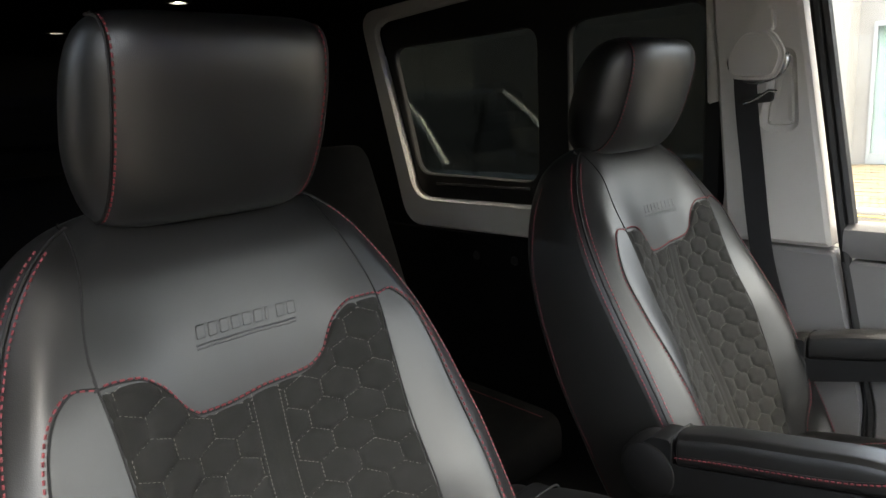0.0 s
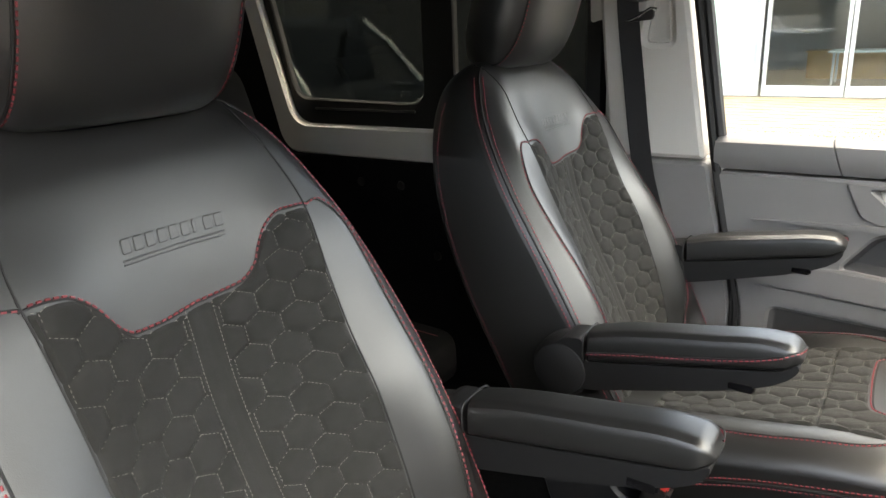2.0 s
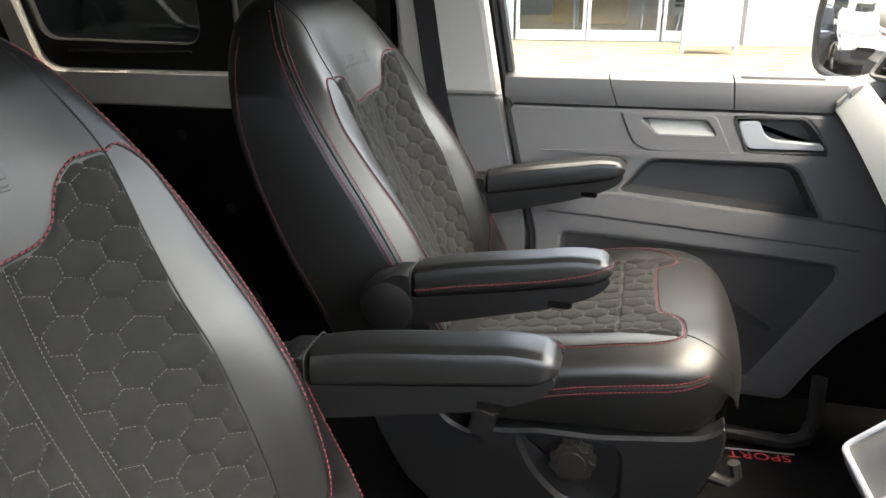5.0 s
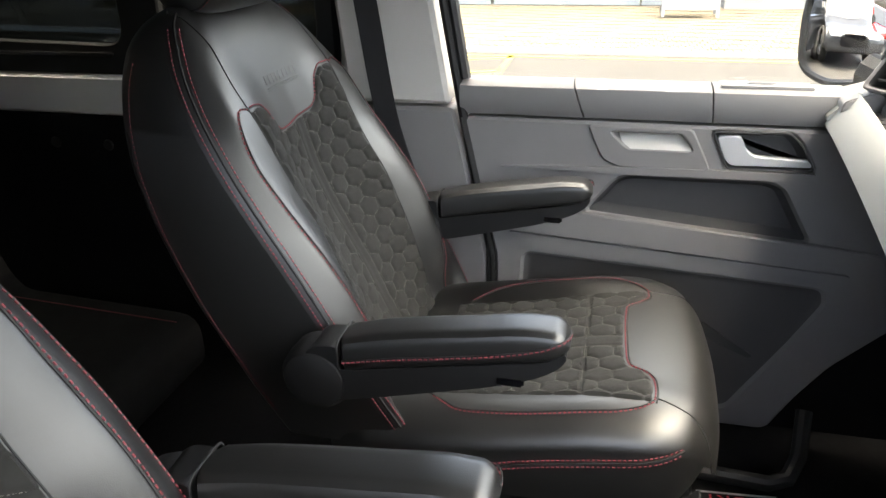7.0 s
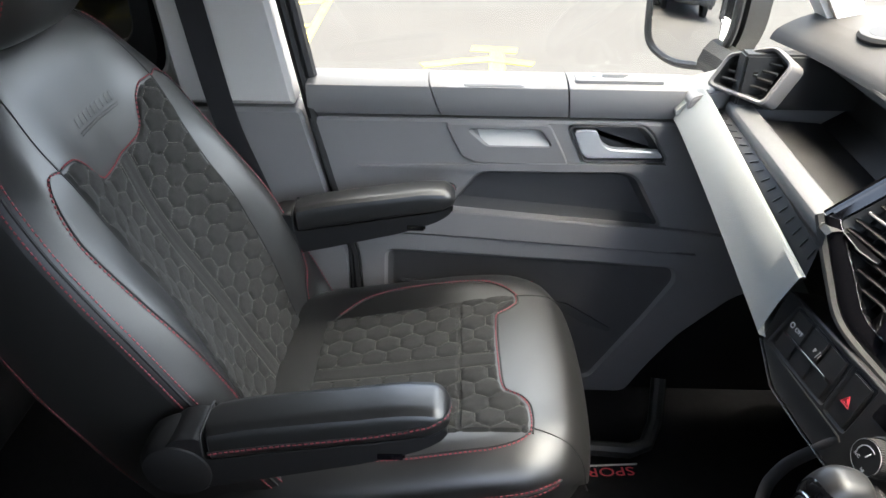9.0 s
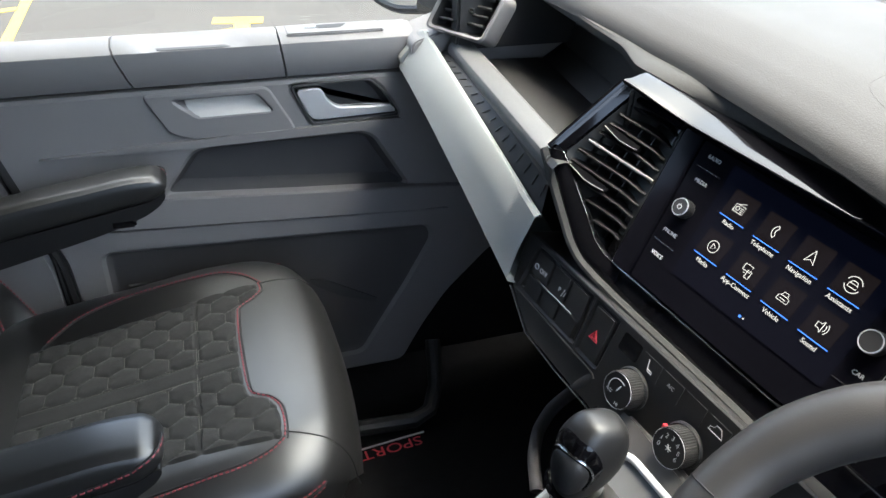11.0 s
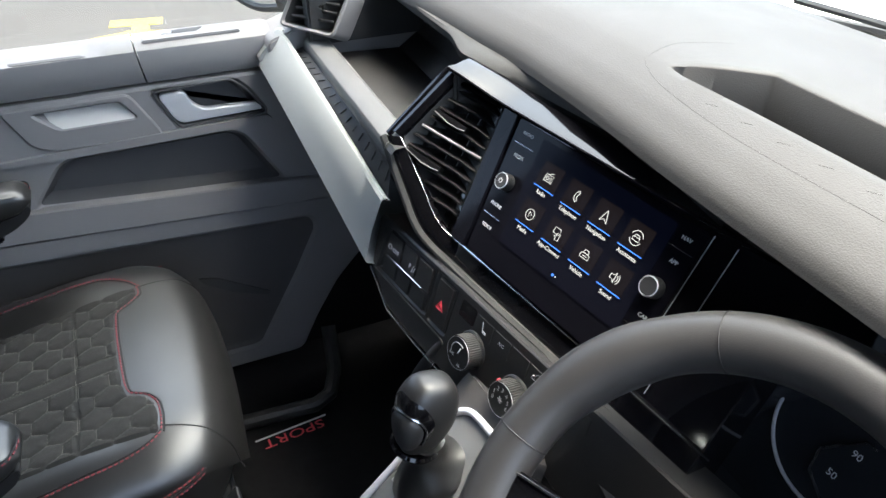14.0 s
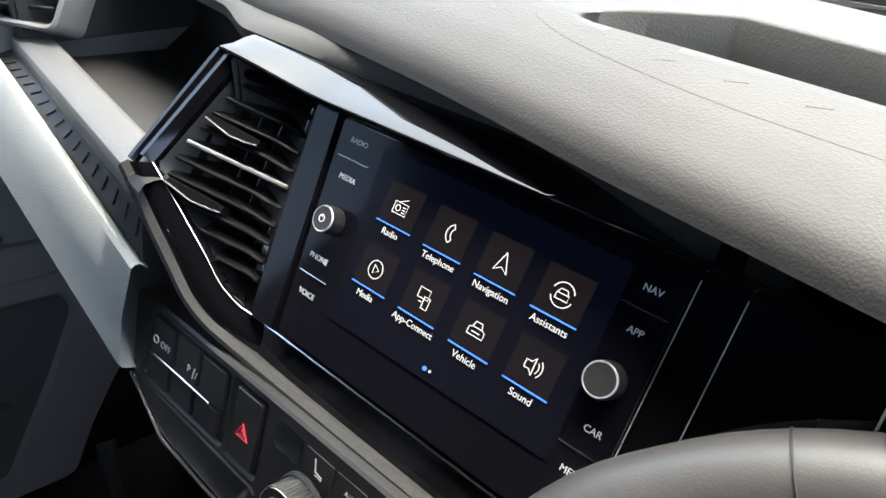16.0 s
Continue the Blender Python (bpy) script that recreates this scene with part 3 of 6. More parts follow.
# rear bench, mostly in the dark behind the driver
bench = thing("rear_bench", "dark grey cloth rear bench seat", "seat", (0, -1.62, 0.25))
DARK_CLOTH = material("dark_grey_cloth", (0.011, 0.011, 0.0115), 0.9, spec=0.15, spots=0.25, spot_scale=20, grain=0.8, grain_scale=1200)
prof = rounded([(0.10, 0.05), (0.62, 0.08), (0.62, 0.22), (0.14, 0.24), (-0.10, 0.90), (-0.24, 0.90), (-0.02, 0.05)], 0.05, 4)
for x0, x1 in ((-0.72, -0.12), (-0.10, 0.50)):
    sec = part("seat_section", prism(prof, x1, facing_x(0), 0.03, 3, x0), DARK_CLOTH, bench)
    for x in (x0 + 0.06, x1 - 0.06):
        part("red_stitching", stitches([(x, 0.14 + 0.46 * i / 30 + 0.0, 0.243 - 0.02 * i / 30) for i in range(31)]), RED_THREAD, sec, "red contrast stitching")
    part("headrest", block((x0 + 0.16, -0.27, 0.93), (x1 - 0.16, -0.15, 1.08), 0.04, None, None, 3), DARK_CLOTH, bench)

for x, y in ((-0.306, -3.048), (-0.362, -2.13)):
    lamp = thing("ceiling_spot", "small lit white LED spot in the headlining", "lamp", (x, y, 1.605), "ceiling spots")
    part("bezel", lathe([(0.022, 0.0), (0.038, 0.0), (0.038, -0.006), (0.024, -0.008), (0.022, -0.002)], 24), RUBBER, lamp)
    part("lens", lathe([(0.0, -0.003), (0.024, -0.003), (0.023, -0.001), (0, -0.001)], 24), LAMP_WHITE, lamp)

# centre pillar trim on the passenger side
pil = thing("pillar_left", "pale grey upper and dark grey lower pillar trim", "pillar", kind="structure")
up = [(-0.645, 0.945), (-0.432, 0.945), (-0.512, 1.43), (-0.545, 1.655), (-0.72, 1.655), (-0.690, 1.43)]
slot = rounded([(-0.572, 1.19), (-0.516, 1.188), (-0.528, 1.33), (-0.55, 1.33)], 0.012, 3)
part("upper_trim", plate(rounded(up, 0.012, 3), [(slot, 0.012, 0)], facing_x(-0.835), 0.07, 0.012), PALE_PLASTIC, pil, "pale grey plastic")
lo = [(-0.66, 0.25), (-0.345, 0.25), (-0.355, 0.62), (-0.425, 0.938), (-0.648, 0.938)]
part("lower_trim", plate(rounded(lo, 0.012, 3), [], facing_x(-0.838), 0.06, 0.010), DOOR_GREY, pil, "mid grey plastic")
part("door_seal", tube([(-0.845, -0.335, 0.30), (-0.845, -0.345, 0.62), (-0.848, -0.412, 0.95), (-0.852, -0.492, 1.42), (-0.86, -0.53, 1.64)], 0.010, 8), RUBBER, pil)
part("seal_trim", tube([(-0.855, -0.405, 0.995), (-0.862, -0.478, 1.42), (-0.87, -0.515, 1.64)], 0.013, 8), SOFT_BLACK, pil)
solid("hook_strip", prism(rounded([(-0.705, 1.235), (-0.668, 1.245), (-0.690, 1.48), (-0.715, 1.48)], 0.006, 2), 0.006, facing_x(-0.862), 0.002, 2, 0.0), PALE_PLASTIC, "pale grey strip hanging beside the pillar", "trim", kind="structure")

belt = thing("seat_belt", "black seat belt hanging from a pale shoulder anchor", "seat belt", (-0.82, -0.58, 1.33))
m = facing_x(0)
cap = rounded([(-0.052, -0.045), (0.040, -0.050), (0.058, 0.0), (0.030, 0.048), (-0.030, 0.050), (-0.058, 0.005)], 0.02, 4)
part("anchor_cover", prism(cap, 0.030, m, 0.008, 3, 0.004), PALE_PLASTIC, belt, "pale grey moulded cover")
part("anchor_ring", tube([(0.012, 0.056 * math.cos(a), -0.012 + 0.040 * math.sin(a)) for a in [math.pi * (0.90 + 1.2 * i / 20) for i in range(21)]], 0.006, 8), CHROME, belt)
part("height_button", prism(rounded([(-0.024, 0.045), (0.026, 0.045), (0.020, 0.095), (-0.014, 0.098)], 0.015, 4), 0.006, m, 0.002, 2, -0.015), PALE_PLASTIC, belt)
def strap(x):
    path = [(0.006, -0.028, -0.03), (0.010, -0.020, -0.10), (0.012, -0.006, -0.20), (0.010, 0.022, -0.40), (0.006, 0.068, -0.57), (-0.01, 0.10, -0.75), (-0.03, 0.11, -0.95)]
    cy, cx = curve(*[(-p[2], p[1]) for p in path]), curve(*[(-p[2], p[0]) for p in path])
    rows = []
    for i in range(61):
        d = 0.03 + 0.92 * i / 60
        ring = []
        for w, h in ((-0.0235, -0.0007), (-0.0235, 0.0007), (-0.013, 0.0012), (-0.010, 0.0007), (0.010, 0.0007), (0.013, 0.0012), (0.0235, 0.0007), (0.0235, -0.0007)):
            ring.append((cx(d) + h, cy(d) + w, -d))
        rows.append(ring)
    return grid(rows, closed=True, caps=True)
part("webbing", strap(0), WEBBING, belt, "black woven webbing")
part("tongue", prism(rounded([(-0.036, -0.098), (0.034, -0.092), (0.036, -0.072), (-0.036, -0.080)], 0.006, 3), 0.022, m, 0.003, 2, 0.010), SOFT_BLACK, belt)
part("tongue_plate", tube([(0.024, -0.020, -0.094), (0.026, 0.0, -0.088), (0.026, 0.030, -0.070), (0.020, 0.042, -0.072)], 0.0035, 8), STEEL, belt)

# ---- passenger door ----
DX = -0.84
door = thing("door_1", "grey moulded passenger door panel with pockets and a silver handle", "door", kind="structure")
outline = [(-0.330, 0.252), (0.266, 0.252), (0.284, 0.29), (0.312, 0.345), (0.362, 0.425), (0.455, 0.525), (0.50, 0.55), (0.50, 0.922), (-0.408, 0.922), (-0.335, 0.62)]
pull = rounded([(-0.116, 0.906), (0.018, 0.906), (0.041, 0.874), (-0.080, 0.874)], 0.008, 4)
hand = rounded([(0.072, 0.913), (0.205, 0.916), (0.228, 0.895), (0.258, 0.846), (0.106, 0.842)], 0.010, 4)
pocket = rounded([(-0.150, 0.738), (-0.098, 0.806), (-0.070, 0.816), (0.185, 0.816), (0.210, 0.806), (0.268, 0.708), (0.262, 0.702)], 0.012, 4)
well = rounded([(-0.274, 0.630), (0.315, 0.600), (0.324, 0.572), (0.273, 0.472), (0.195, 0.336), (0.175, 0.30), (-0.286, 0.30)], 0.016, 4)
# pocket and handle recess get a darker grey; the well's shade is in its colour
part("panel", plate(rounded(outline, 0.02, 4), [(pull, 0.035, 0), (hand, 0.028, 1), (pocket, 0.030, 1), (well, 0.012, 2)], facing_x(DX), 0.07, 0.007), [DOOR_GREY, DOOR_DARK, DOOR_SHADED], door)
# creases of the moulding: a long shallow ridge over the pocket and a ledge under it
part("upper_ridge", prism(rounded([(-0.33, 0.826), (-0.10, 0.822), (0.27, 0.826), (0.26, 0.842), (-0.02, 0.838), (-0.20, 0.832)], 0.006, 3), 0.008, facing_x(DX), 0.004, 3, -0.01), DOOR_GREY, door)
part("pocket_ledge", prism(rounded([(-0.152, 0.736), (0.270, 0.703), (0.40, 0.690), (0.42, 0.66), (0.30, 0.648), (-0.32, 0.690), (-0.31, 0.735)], 0.012, 3), 0.014, facing_x(DX), 0.009, 3, -0.01), DOOR_GREY, door)
part("lower_ridge", prism(rounded([(-0.31, 0.682), (0.36, 0.640), (0.36, 0.606), (-0.27, 0.646)], 0.008, 3), 0.006, facing_x(DX), 0.004, 3, -0.01), DOOR_GREY, door)
# raised dark bars that draw the shade of the well's creases
part("well_shade_wedge", prism(rounded([(0.075, 0.506), (0.110, 0.498), (0.214, 0.432), (0.208, 0.424), (0.140, 0.452), (0.085, 0.490)], 0.005, 3), 0.004, facing_x(DX - 0.012), 0.003, 2, -0.01), DOOR_DARK, door)
part("well_shade_line", tube([(DX - 0.0110, -0.25, 0.552), (DX - 0.0110, -0.12, 0.546), (DX - 0.0110, -0.02, 0.535)], 0.004, 8), DOOR_DARK, door)
scoop = [[(DX + 0.003 - 0.034 * j / 8, -0.080 - 0.040 * j / 8 + (0.119 + 0.014 * j / 8) * i / 12, 0.8735 + 0.034 * (j / 8) ** 0.9) for i in range(13)] for j in range(9)]
# paler than the door: the light on this upward slope is in its colour
part("pull_scoop", grid(scoop), PALE_PLASTIC, door, "sloping pull pocket, the light it catches put into a pale grey")
bezel = rounded([(-0.160, 0.917), (-0.128, 0.850), (-0.098, 0.836), (0.076, 0.836), (0.070, 0.852), (0.036, 0.917)], 0.012, 4)
part("pull_bezel", plate(bezel, [(offset(pull, 0.001), None, 0)], facing_x(DX + 0.005), 0.010, 0.004, back=False), DOOR_GREY, door)
part("panel_gap", tube([(DX + 0.001, -0.352, 0.30), (DX + 0.001, -0.352, 0.66), (DX + 0.001, -0.41, 0.92)], 0.0035, 6), RUBBER, door)


def ledge(y0, y1, s0, s1, dip=None):
    """A length of the padded top rail; its ends may lean."""
    prof = [(-0.075, 0.930), (-0.075, 0.990), (-0.045, 0.996), (-0.012, 0.993), (0.002, 0.985), (0.006, 0.972), (0.004, 0.945), (-0.006, 0.928), (-0.02, 0.926)]
    rows = []
    for k in range(25):
        f = k / 24
        row = []
        for px, pz in prof:
            y = y0 + (y1 - y0) * f
            lean = (s0 * (1 - f) + s1 * f) * (0.995 - pz) / 0.07
            d = 0.0
            if dip:
                d = dip[2] * smooth(dip[0], dip[0] + 0.03, y) * smooth(dip[1], dip[1] - 0.05, y)
            z = pz - (d if pz > 0.97 and -0.06 < px < -0.005 else 0)
            row.append((DX + px, y + lean, z))
        rows.append(row)
    return grid(rows, closed=True, caps=True)


part("top_rail", ledge(-0.412, -0.192, 0.0, 0.024), DOOR_GREY, door)
part("top_rail", ledge(-0.189, 0.060, 0.024, 0.008, (-0.165, 0.03, 0.016)), DOOR_GREY, door)
part("top_rail", ledge(0.063, 0.285, 0.008, -0.02), DOOR_GREY, door)
part("window_switch", block((DX - 0.058, 0.075, 0.985), (DX - 0.010, 0.235, 0.9966), 0.002), DOOR_GREY, door)
part("switch_slot", prism(rounded([(0.118, -0.048), (0.180, -0.050), (0.165, -0.030), (0.125, -0.032)], 0.004, 2), 0.9971, Matrix(((0, 1, 0, DX), (1, 0, 0, 0), (0, 0, 1, 0), (0, 0, 0, 1))), 0.0, 2, 0.9960), RUBBER, door)
part("switch_rocker", block((DX - 0.047, 0.108, 0.9960), (DX - 0.033, 0.126, 0.9990), 0.001), SATIN, door)
part("rail_recess", prism(rounded([(-0.130, -0.052), (0.005, -0.052), (-0.005, -0.022), (-0.125, -0.022)], 0.008, 3), 0.9790, Matrix(((0, 1, 0, DX), (1, 0, 0, 0), (0, 0, 1, 0), (0, 0, 0, 1))), 0.0, 2, 0.975), DOOR_DARK, door)
# L-shaped pull handle
lever = [(0.080, 0.905), (0.122, 0.908), (0.134, 0.882), (0.150, 0.870), (0.248, 0.866), (0.254, 0.853), (0.110, 0.850), (0.098, 0.862)]
part("handle", prism(rounded(lever, 0.009, 4), 0.004, facing_x(DX), 0.005, 3, -0.012), SATIN, door, "satin silver handle")
part("handle_bezel", tube([(DX + 0.002, y, z) for y, z in hand], 0.0022, 6, True), DOOR_DARK, door)
p = part("pane", grid([[(-0.905, y, z) for y, z in ((-0.42, 0.985), (0.62, 0.985))], [(-0.915, y, z) for y, z in ((-0.49, 1.42), (0.42, 1.42))], [(-0.93, y, z) for y, z in ((-0.53, 1.64), (0.22, 1.64))]]), CLEAR, door, "clear window pane")
p.visible_shadow = False
part("outer_skin", block((-0.98, -0.42, -0.02), (-0.915, 0.80, 0.972), 0.02), WHITE_PAINT, door)

# front corner: quarter trim, pillar, windscreen
solid("pillar_front_left", prism([(-0.03, -0.03), (0.03, -0.03), (0.03, 0.03), (-0.03, 0.03)], 1.0, look((-0.865, 0.62, 0.98), (-0.80, 0.10, 1.66)) @ pose(0, 0, 0, 180, 0, 0), 0.01, 2, 0.0), PALE_PLASTIC, "pale grey windscreen pillar trim", "pillar", kind="structure")
solid("pillar_front_right", prism([(-0.03, -0.03), (0.03, -0.03), (0.03, 0.03), (-0.03, 0.03)], 1.0, look((0.745, 0.62, 0.98), (0.70, 0.10, 1.66)) @ pose(0, 0, 0, 180, 0, 0), 0.01, 2, 0.0), PALE_PLASTIC, "pale grey windscreen pillar trim", "pillar", kind="structure")
corner = prism(rounded([(0.27, 0.93), (0.62, 0.95), (0.62, 1.00), (0.44, 1.04), (0.27, 0.985)], 0.012, 3), -0.80, facing_x(0), 0.008, 3, -0.90)
solid("quarter_trim", corner, DOOR_GREY, "grey mirror corner trim in front of the door", "trim", kind="structure")
screen = thing("windscreen", "large clear windscreen with a dark lower band", "window", kind="structure")
p = part("pane", grid([[(-0.86, 0.99, 1.03), (0.74, 0.99, 1.03)], [(-0.84, 0.66, 1.36), (0.72, 0.66, 1.36)], [(-0.80, 0.36, 1.66), (0.68, 0.36, 1.66)]]), CLEAR, screen)
p.visible_shadow = False
part("lower_band", grid([[(-0.86, 0.985, 1.025), (0.74, 0.985, 1.025)], [(-0.858, 0.940, 1.070), (0.738, 0.940, 1.070)]]), RUBBER, screen)
for x0, x1, z in ((-0.45, 0.25, 1.045), (0.15, 0.70, 1.05)):
    w = thing("wiper", "black windscreen wiper resting at the bottom of the glass", "wiper", group="wipers")
    part("arm", tube([(x0, 1.04, z), ((x0 + x1) / 2, 1.02, z + 0.045), (x1, 1.01, z + 0.06)], 0.008, 8), RUBBER, w)
    part("blade", tube([(x0 + 0.05, 1.01, z + 0.035), (x1 + 0.04, 0.985, z + 0.075)], 0.006, 6), RUBBER, w)
solid("bonnet", block((-0.85, 1.00, 0.2), (0.74, 1.75, 0.98), 0.08), WHITE_PAINT, "white van bonnet below the windscreen", "bonnet", kind="structure")

# outside mirror
mir = thing("door_mirror", "black door mirror outside the passenger window", "mirror", (-1.06, 0.325, 1.065))
mface = Vector((0.525, -0.85, 0.03)).normalized()
mside = Vector((0, 0, 1)).cross(mface).normalized()
mup = mface.cross(mside)
M = Matrix(((mside.x, mup.x, mface.x, 0), (mside.y, mup.y, mface.y, 0), (mside.z, mup.z, mface.z, 0), (0, 0, 0, 1)))
shell = rounded([(-0.105, -0.090), (-0.02, -0.112), (0.085, -0.090), (0.118, -0.02), (0.118, 0.14), (0.09, 0.16), (-0.10, 0.15), (-0.122, 0.03)], 0.045, 6)
part("housing", prism(shell, 0.004, M, 0.02, 3, -0.10), SOFT_BLACK, mir)
rows = []
for k in range(0, 9):
    loop = [(x * (1 - k / 8), y * (1 - k / 8)) for x, y in offset(shell, 0.016)]
    rows.append([M @ Vector((x, y, 0.010 - 0.35 * (x * x + y * y))) for x, y in loop])
part("glass", grid(rows, closed=True), MIRROR, mir, "bulged mirror glass")
part("rim", tube([M @ Vector((x, y, 0.004)) for x, y in offset(shell, 0.008)], 0.009, 8, True), SOFT_BLACK, mir)
part("arm", tube([(0.06, 0.03, -0.06), (0.12, 0.08, -0.08), (0.17, 0.12, -0.06)], 0.035, 10), SOFT_BLACK, mir)


# ---- seats ----
BACK_Y = curve((0.55, -0.410), (0.62, -0.446), (0.68, -0.476), (0.74, -0.503), (0.80, -0.534), (0.86, -0.564), (0.92, -0.588), (0.98, -0.604), (1.04, -0.622), (1.10, -0.645), (1.15, -0.670), (1.18, -0.69))
EDGE_Y = curve((0.55, -0.405), (0.64, -0.436), (0.68, -0.446), (0.74, -0.465), (0.80, -0.488), (0.86, -0.512), (0.92, -0.546), (0.98, -0.575), (1.04, -0.602), (1.10, -0.639), (1.14, -0.664), (1.18, -0.692))
RIDGE_Y = curve((0.55, -0.400), (0.64, -0.407), (0.68, -0.412), (0.74, -0.429), (0.80, -0.454), (0.86, -0.488), (0.92, -0.530), (0.98, -0.570), (1.04, -0.602), (1.10, -0.644), (1.14, -0.670), (1.18, -0.70))
SIDE_Y = curve((0.55, -0.355), (0.66, -0.409), (0.72, -0.441), (0.80, -0.483), (0.88, -0.529), (0.96, -0.580), (1.02, -0.617), (1.07, -0.648), (1.11, -0.671), (1.14, -0.686), (1.18, -0.71))
BACK_REAR = curve((0.55, -0.59), (0.62, -0.622), (0.70, -0.657), (0.80, -0.702), (0.90, -0.740), (1.0, -0.768), (1.10, -0.781), (1.18, -0.778))
BACK_W = curve((0.55, 0.232), (0.66, 0.250), (0.80, 0.260), (0.88, 0.259), (0.96, 0.252), (1.02, 0.240), (1.07, 0.221), (1.10, 0.205), (1.135, 0.180), (1.16, 0.152), (1.175, 0.122), (1.18, 0.10))


@functools.lru_cache(maxsize=200000)
def back_profile(z):
    """The backrest's front at one height: depth over half its width."""
    w, p = BACK_W(z), min(0.150, 0.72 * BACK_W(z))
    r = min(0.208, 0.84 * w)
    c, e = BACK_Y(z), EDGE_Y(z)
    return curve((0.0, c), (0.45 * p, c + 0.22 * (e - c)), (p, e), (r, RIDGE_Y(z)), (0.955 * w, SIDE_Y(z) + 0.004), (0.985 * w, SIDE_Y(z) - 0.008), (w, SIDE_Y(z) - 0.022))


def back_point(u, z, lift=0.0):
    """A point of the backrest's front, lifted off it."""
    def y(uu, zz):
        v = back_profile(round(zz, 5))(abs(uu))
        if zz > 1.12:
            k = math.sqrt(max(0.0, 1 - min((zz - 1.12) / 0.0605, 1.0) ** 2))
            mid = -0.715
            v = mid + (v - mid) * (0.12 + 0.88 * k)
        return v
    p = Vector((u, y(u, z), z))
    if lift:
        e = 0.002
        du = Vector((2 * e, y(u + e, z) - y(u - e, z), 0))
        dz = Vector((0, y(u, z + e) - y(u, z - e), 2 * e))
        nrm = dz.cross(du).normalized()
        if nrm.y < 0:
            nrm.negate()
        p += nrm * lift
    return p


CUSH_Z = curve((-0.50, 0.590), (-0.42, 0.600), (-0.30, 0.617), (-0.18, 0.636), (-0.08, 0.655), (-0.02, 0.662), (0.02, 0.655), (0.045, 0.635), (0.060, 0.610), (0.068, 0.575))
CUSH_W = curve((-0.50, 0.225), (-0.42, 0.248), (-0.25, 0.256), (-0.05, 0.252), (0.01, 0.240), (0.045, 0.215), (0.060, 0.19), (0.068, 0.16))


def cushion_point(u, y, lift=0.0):
    def z(uu, yy):
        n = min(abs(uu) / CUSH_W(yy), 1.0)
        v = CUSH_Z(yy) + 0.014 * smooth(0.45, 0.80, n) * smooth(0.05, -0.16, yy)
        if n > 0.62:
            e = (n - 0.62) / 0.38
            v -= 0.048 * (1 - math.sqrt(max(0.0, 1 - e * e)))
        return v
    p = Vector((u, y + 0.020 * (1 - min(abs(u) / 0.24, 1.0) ** 2) * smooth(-0.08, 0.05, y), z(u, y)))
    if lift:
        e = 0.002
        du = Vector((2 * e, 0, z(u + e, y) - z(u - e, y)))
        dy = Vector((0, 2 * e, z(u, y + e) - z(u, y - e)))
        p += du.cross(dy).normalized() * lift
    return p


HEX = 0.042
SQUASH = 1.27


def hex_cell(u, v):
    """Distance to the nearest edge of a honeycomb of upright cells, HEX wide."""
    rp = HEX * 0.866
    best = []
    j0 = round(v / rp)
    for j in (j0 - 1, j0, j0 + 1):
        off = 0.5 * HEX if j % 2 else 0.0
        i0 = round((u - off) / HEX)
        for i in (i0 - 1, i0, i0 + 1):
            cx, cy = i * HEX + off, j * rp
            best.append(((u - cx) ** 2 + (v - cy) ** 2, cx, cy))
    best.sort()
    (_, ax, ay), (_, bx, by) = best[0], best[1]
    dx, dy = bx - ax, by - ay
    d = math.hypot(dx, dy)
    return ((ax + bx) / 2 - u) * dx / d + ((ay + by) / 2 - v) * dy / d


def quilt(u, v, across=False):
    """Height of the padded cells; a plain band runs up the middle. across: the rows of cells run along v."""
    if abs(u) < 0.0155:
        return 0.0016 * (1 - smooth(0.010, 0.0155, abs(u)))
    d = min(hex_cell(v, u * 1.10) if across else hex_cell(u, v * SQUASH), abs(u) - 0.0155)
    return 0.0046 * (1 - math.exp(-max(d, 0) / 0.0042))


def hex_edges(u0, u1, v0, v1, squash=SQUASH):
    """The edges of the cells inside an area, as short lines."""
    rp, out = HEX * 0.866, []
    r = HEX / math.sqrt(3)
    for j in range(int(v0 * squash / rp) - 2, int(v1 * squash / rp) + 3):
        off = 0.5 * HEX if j % 2 else 0.0
        for i in range(int(u0 / HEX) - 2, int(u1 / HEX) + 3):
            cx, cy = i * HEX + off, j * rp
            c = [(cx + r * math.sin(a * math.pi / 3), (cy + r * math.cos(a * math.pi / 3)) / squash) for a in range(6)]
            out += [(c[0], c[1]), (c[1], c[2]), (c[2], c[3])]
    return out


# The curved seam over the quilted panel of the backrest: height over the seat's width.
BACK_SEAM = curve((-0.175, 1.050), (-0.150, 1.061), (-0.125, 1.061), (-0.100, 1.050), (-0.086, 1.034), (-0.074, 1.015), (-0.052, 1.003),
                  (0.0, 0.999), (0.045, 0.995), (0.070, 0.996), (0.084, 1.006), (0.100, 1.030), (0.122, 1.046), (0.145, 1.049), (0.175, 1.045))
PANEL_W = curve((0.56, 0.138), (0.68, 0.146), (0.80, 0.150), (0.92, 0.150), (1.0, 0.153), (1.06, 0.158))
# The same on the cushion: how far forward the panel reaches.
CUSH_SEAM = curve((-0.150, -0.030), (-0.128, -0.028), (-0.108, -0.042), (-0.090, -0.062), (-0.03, -0.064), (0.06, -0.062), (0.092, -0.058),
                  (0.112, -0.036), (0.135, -0.026), (0.165, -0.024), (0.195, -0.026))
CUSH_C = 0.022
CUSH_LOW = curve((-0.50, 0.485), (-0.32, 0.502), (-0.20, 0.511), (-0.07, 0.516), (0.01, 0.524), (0.044, 0.540), (0.068, 0.552))
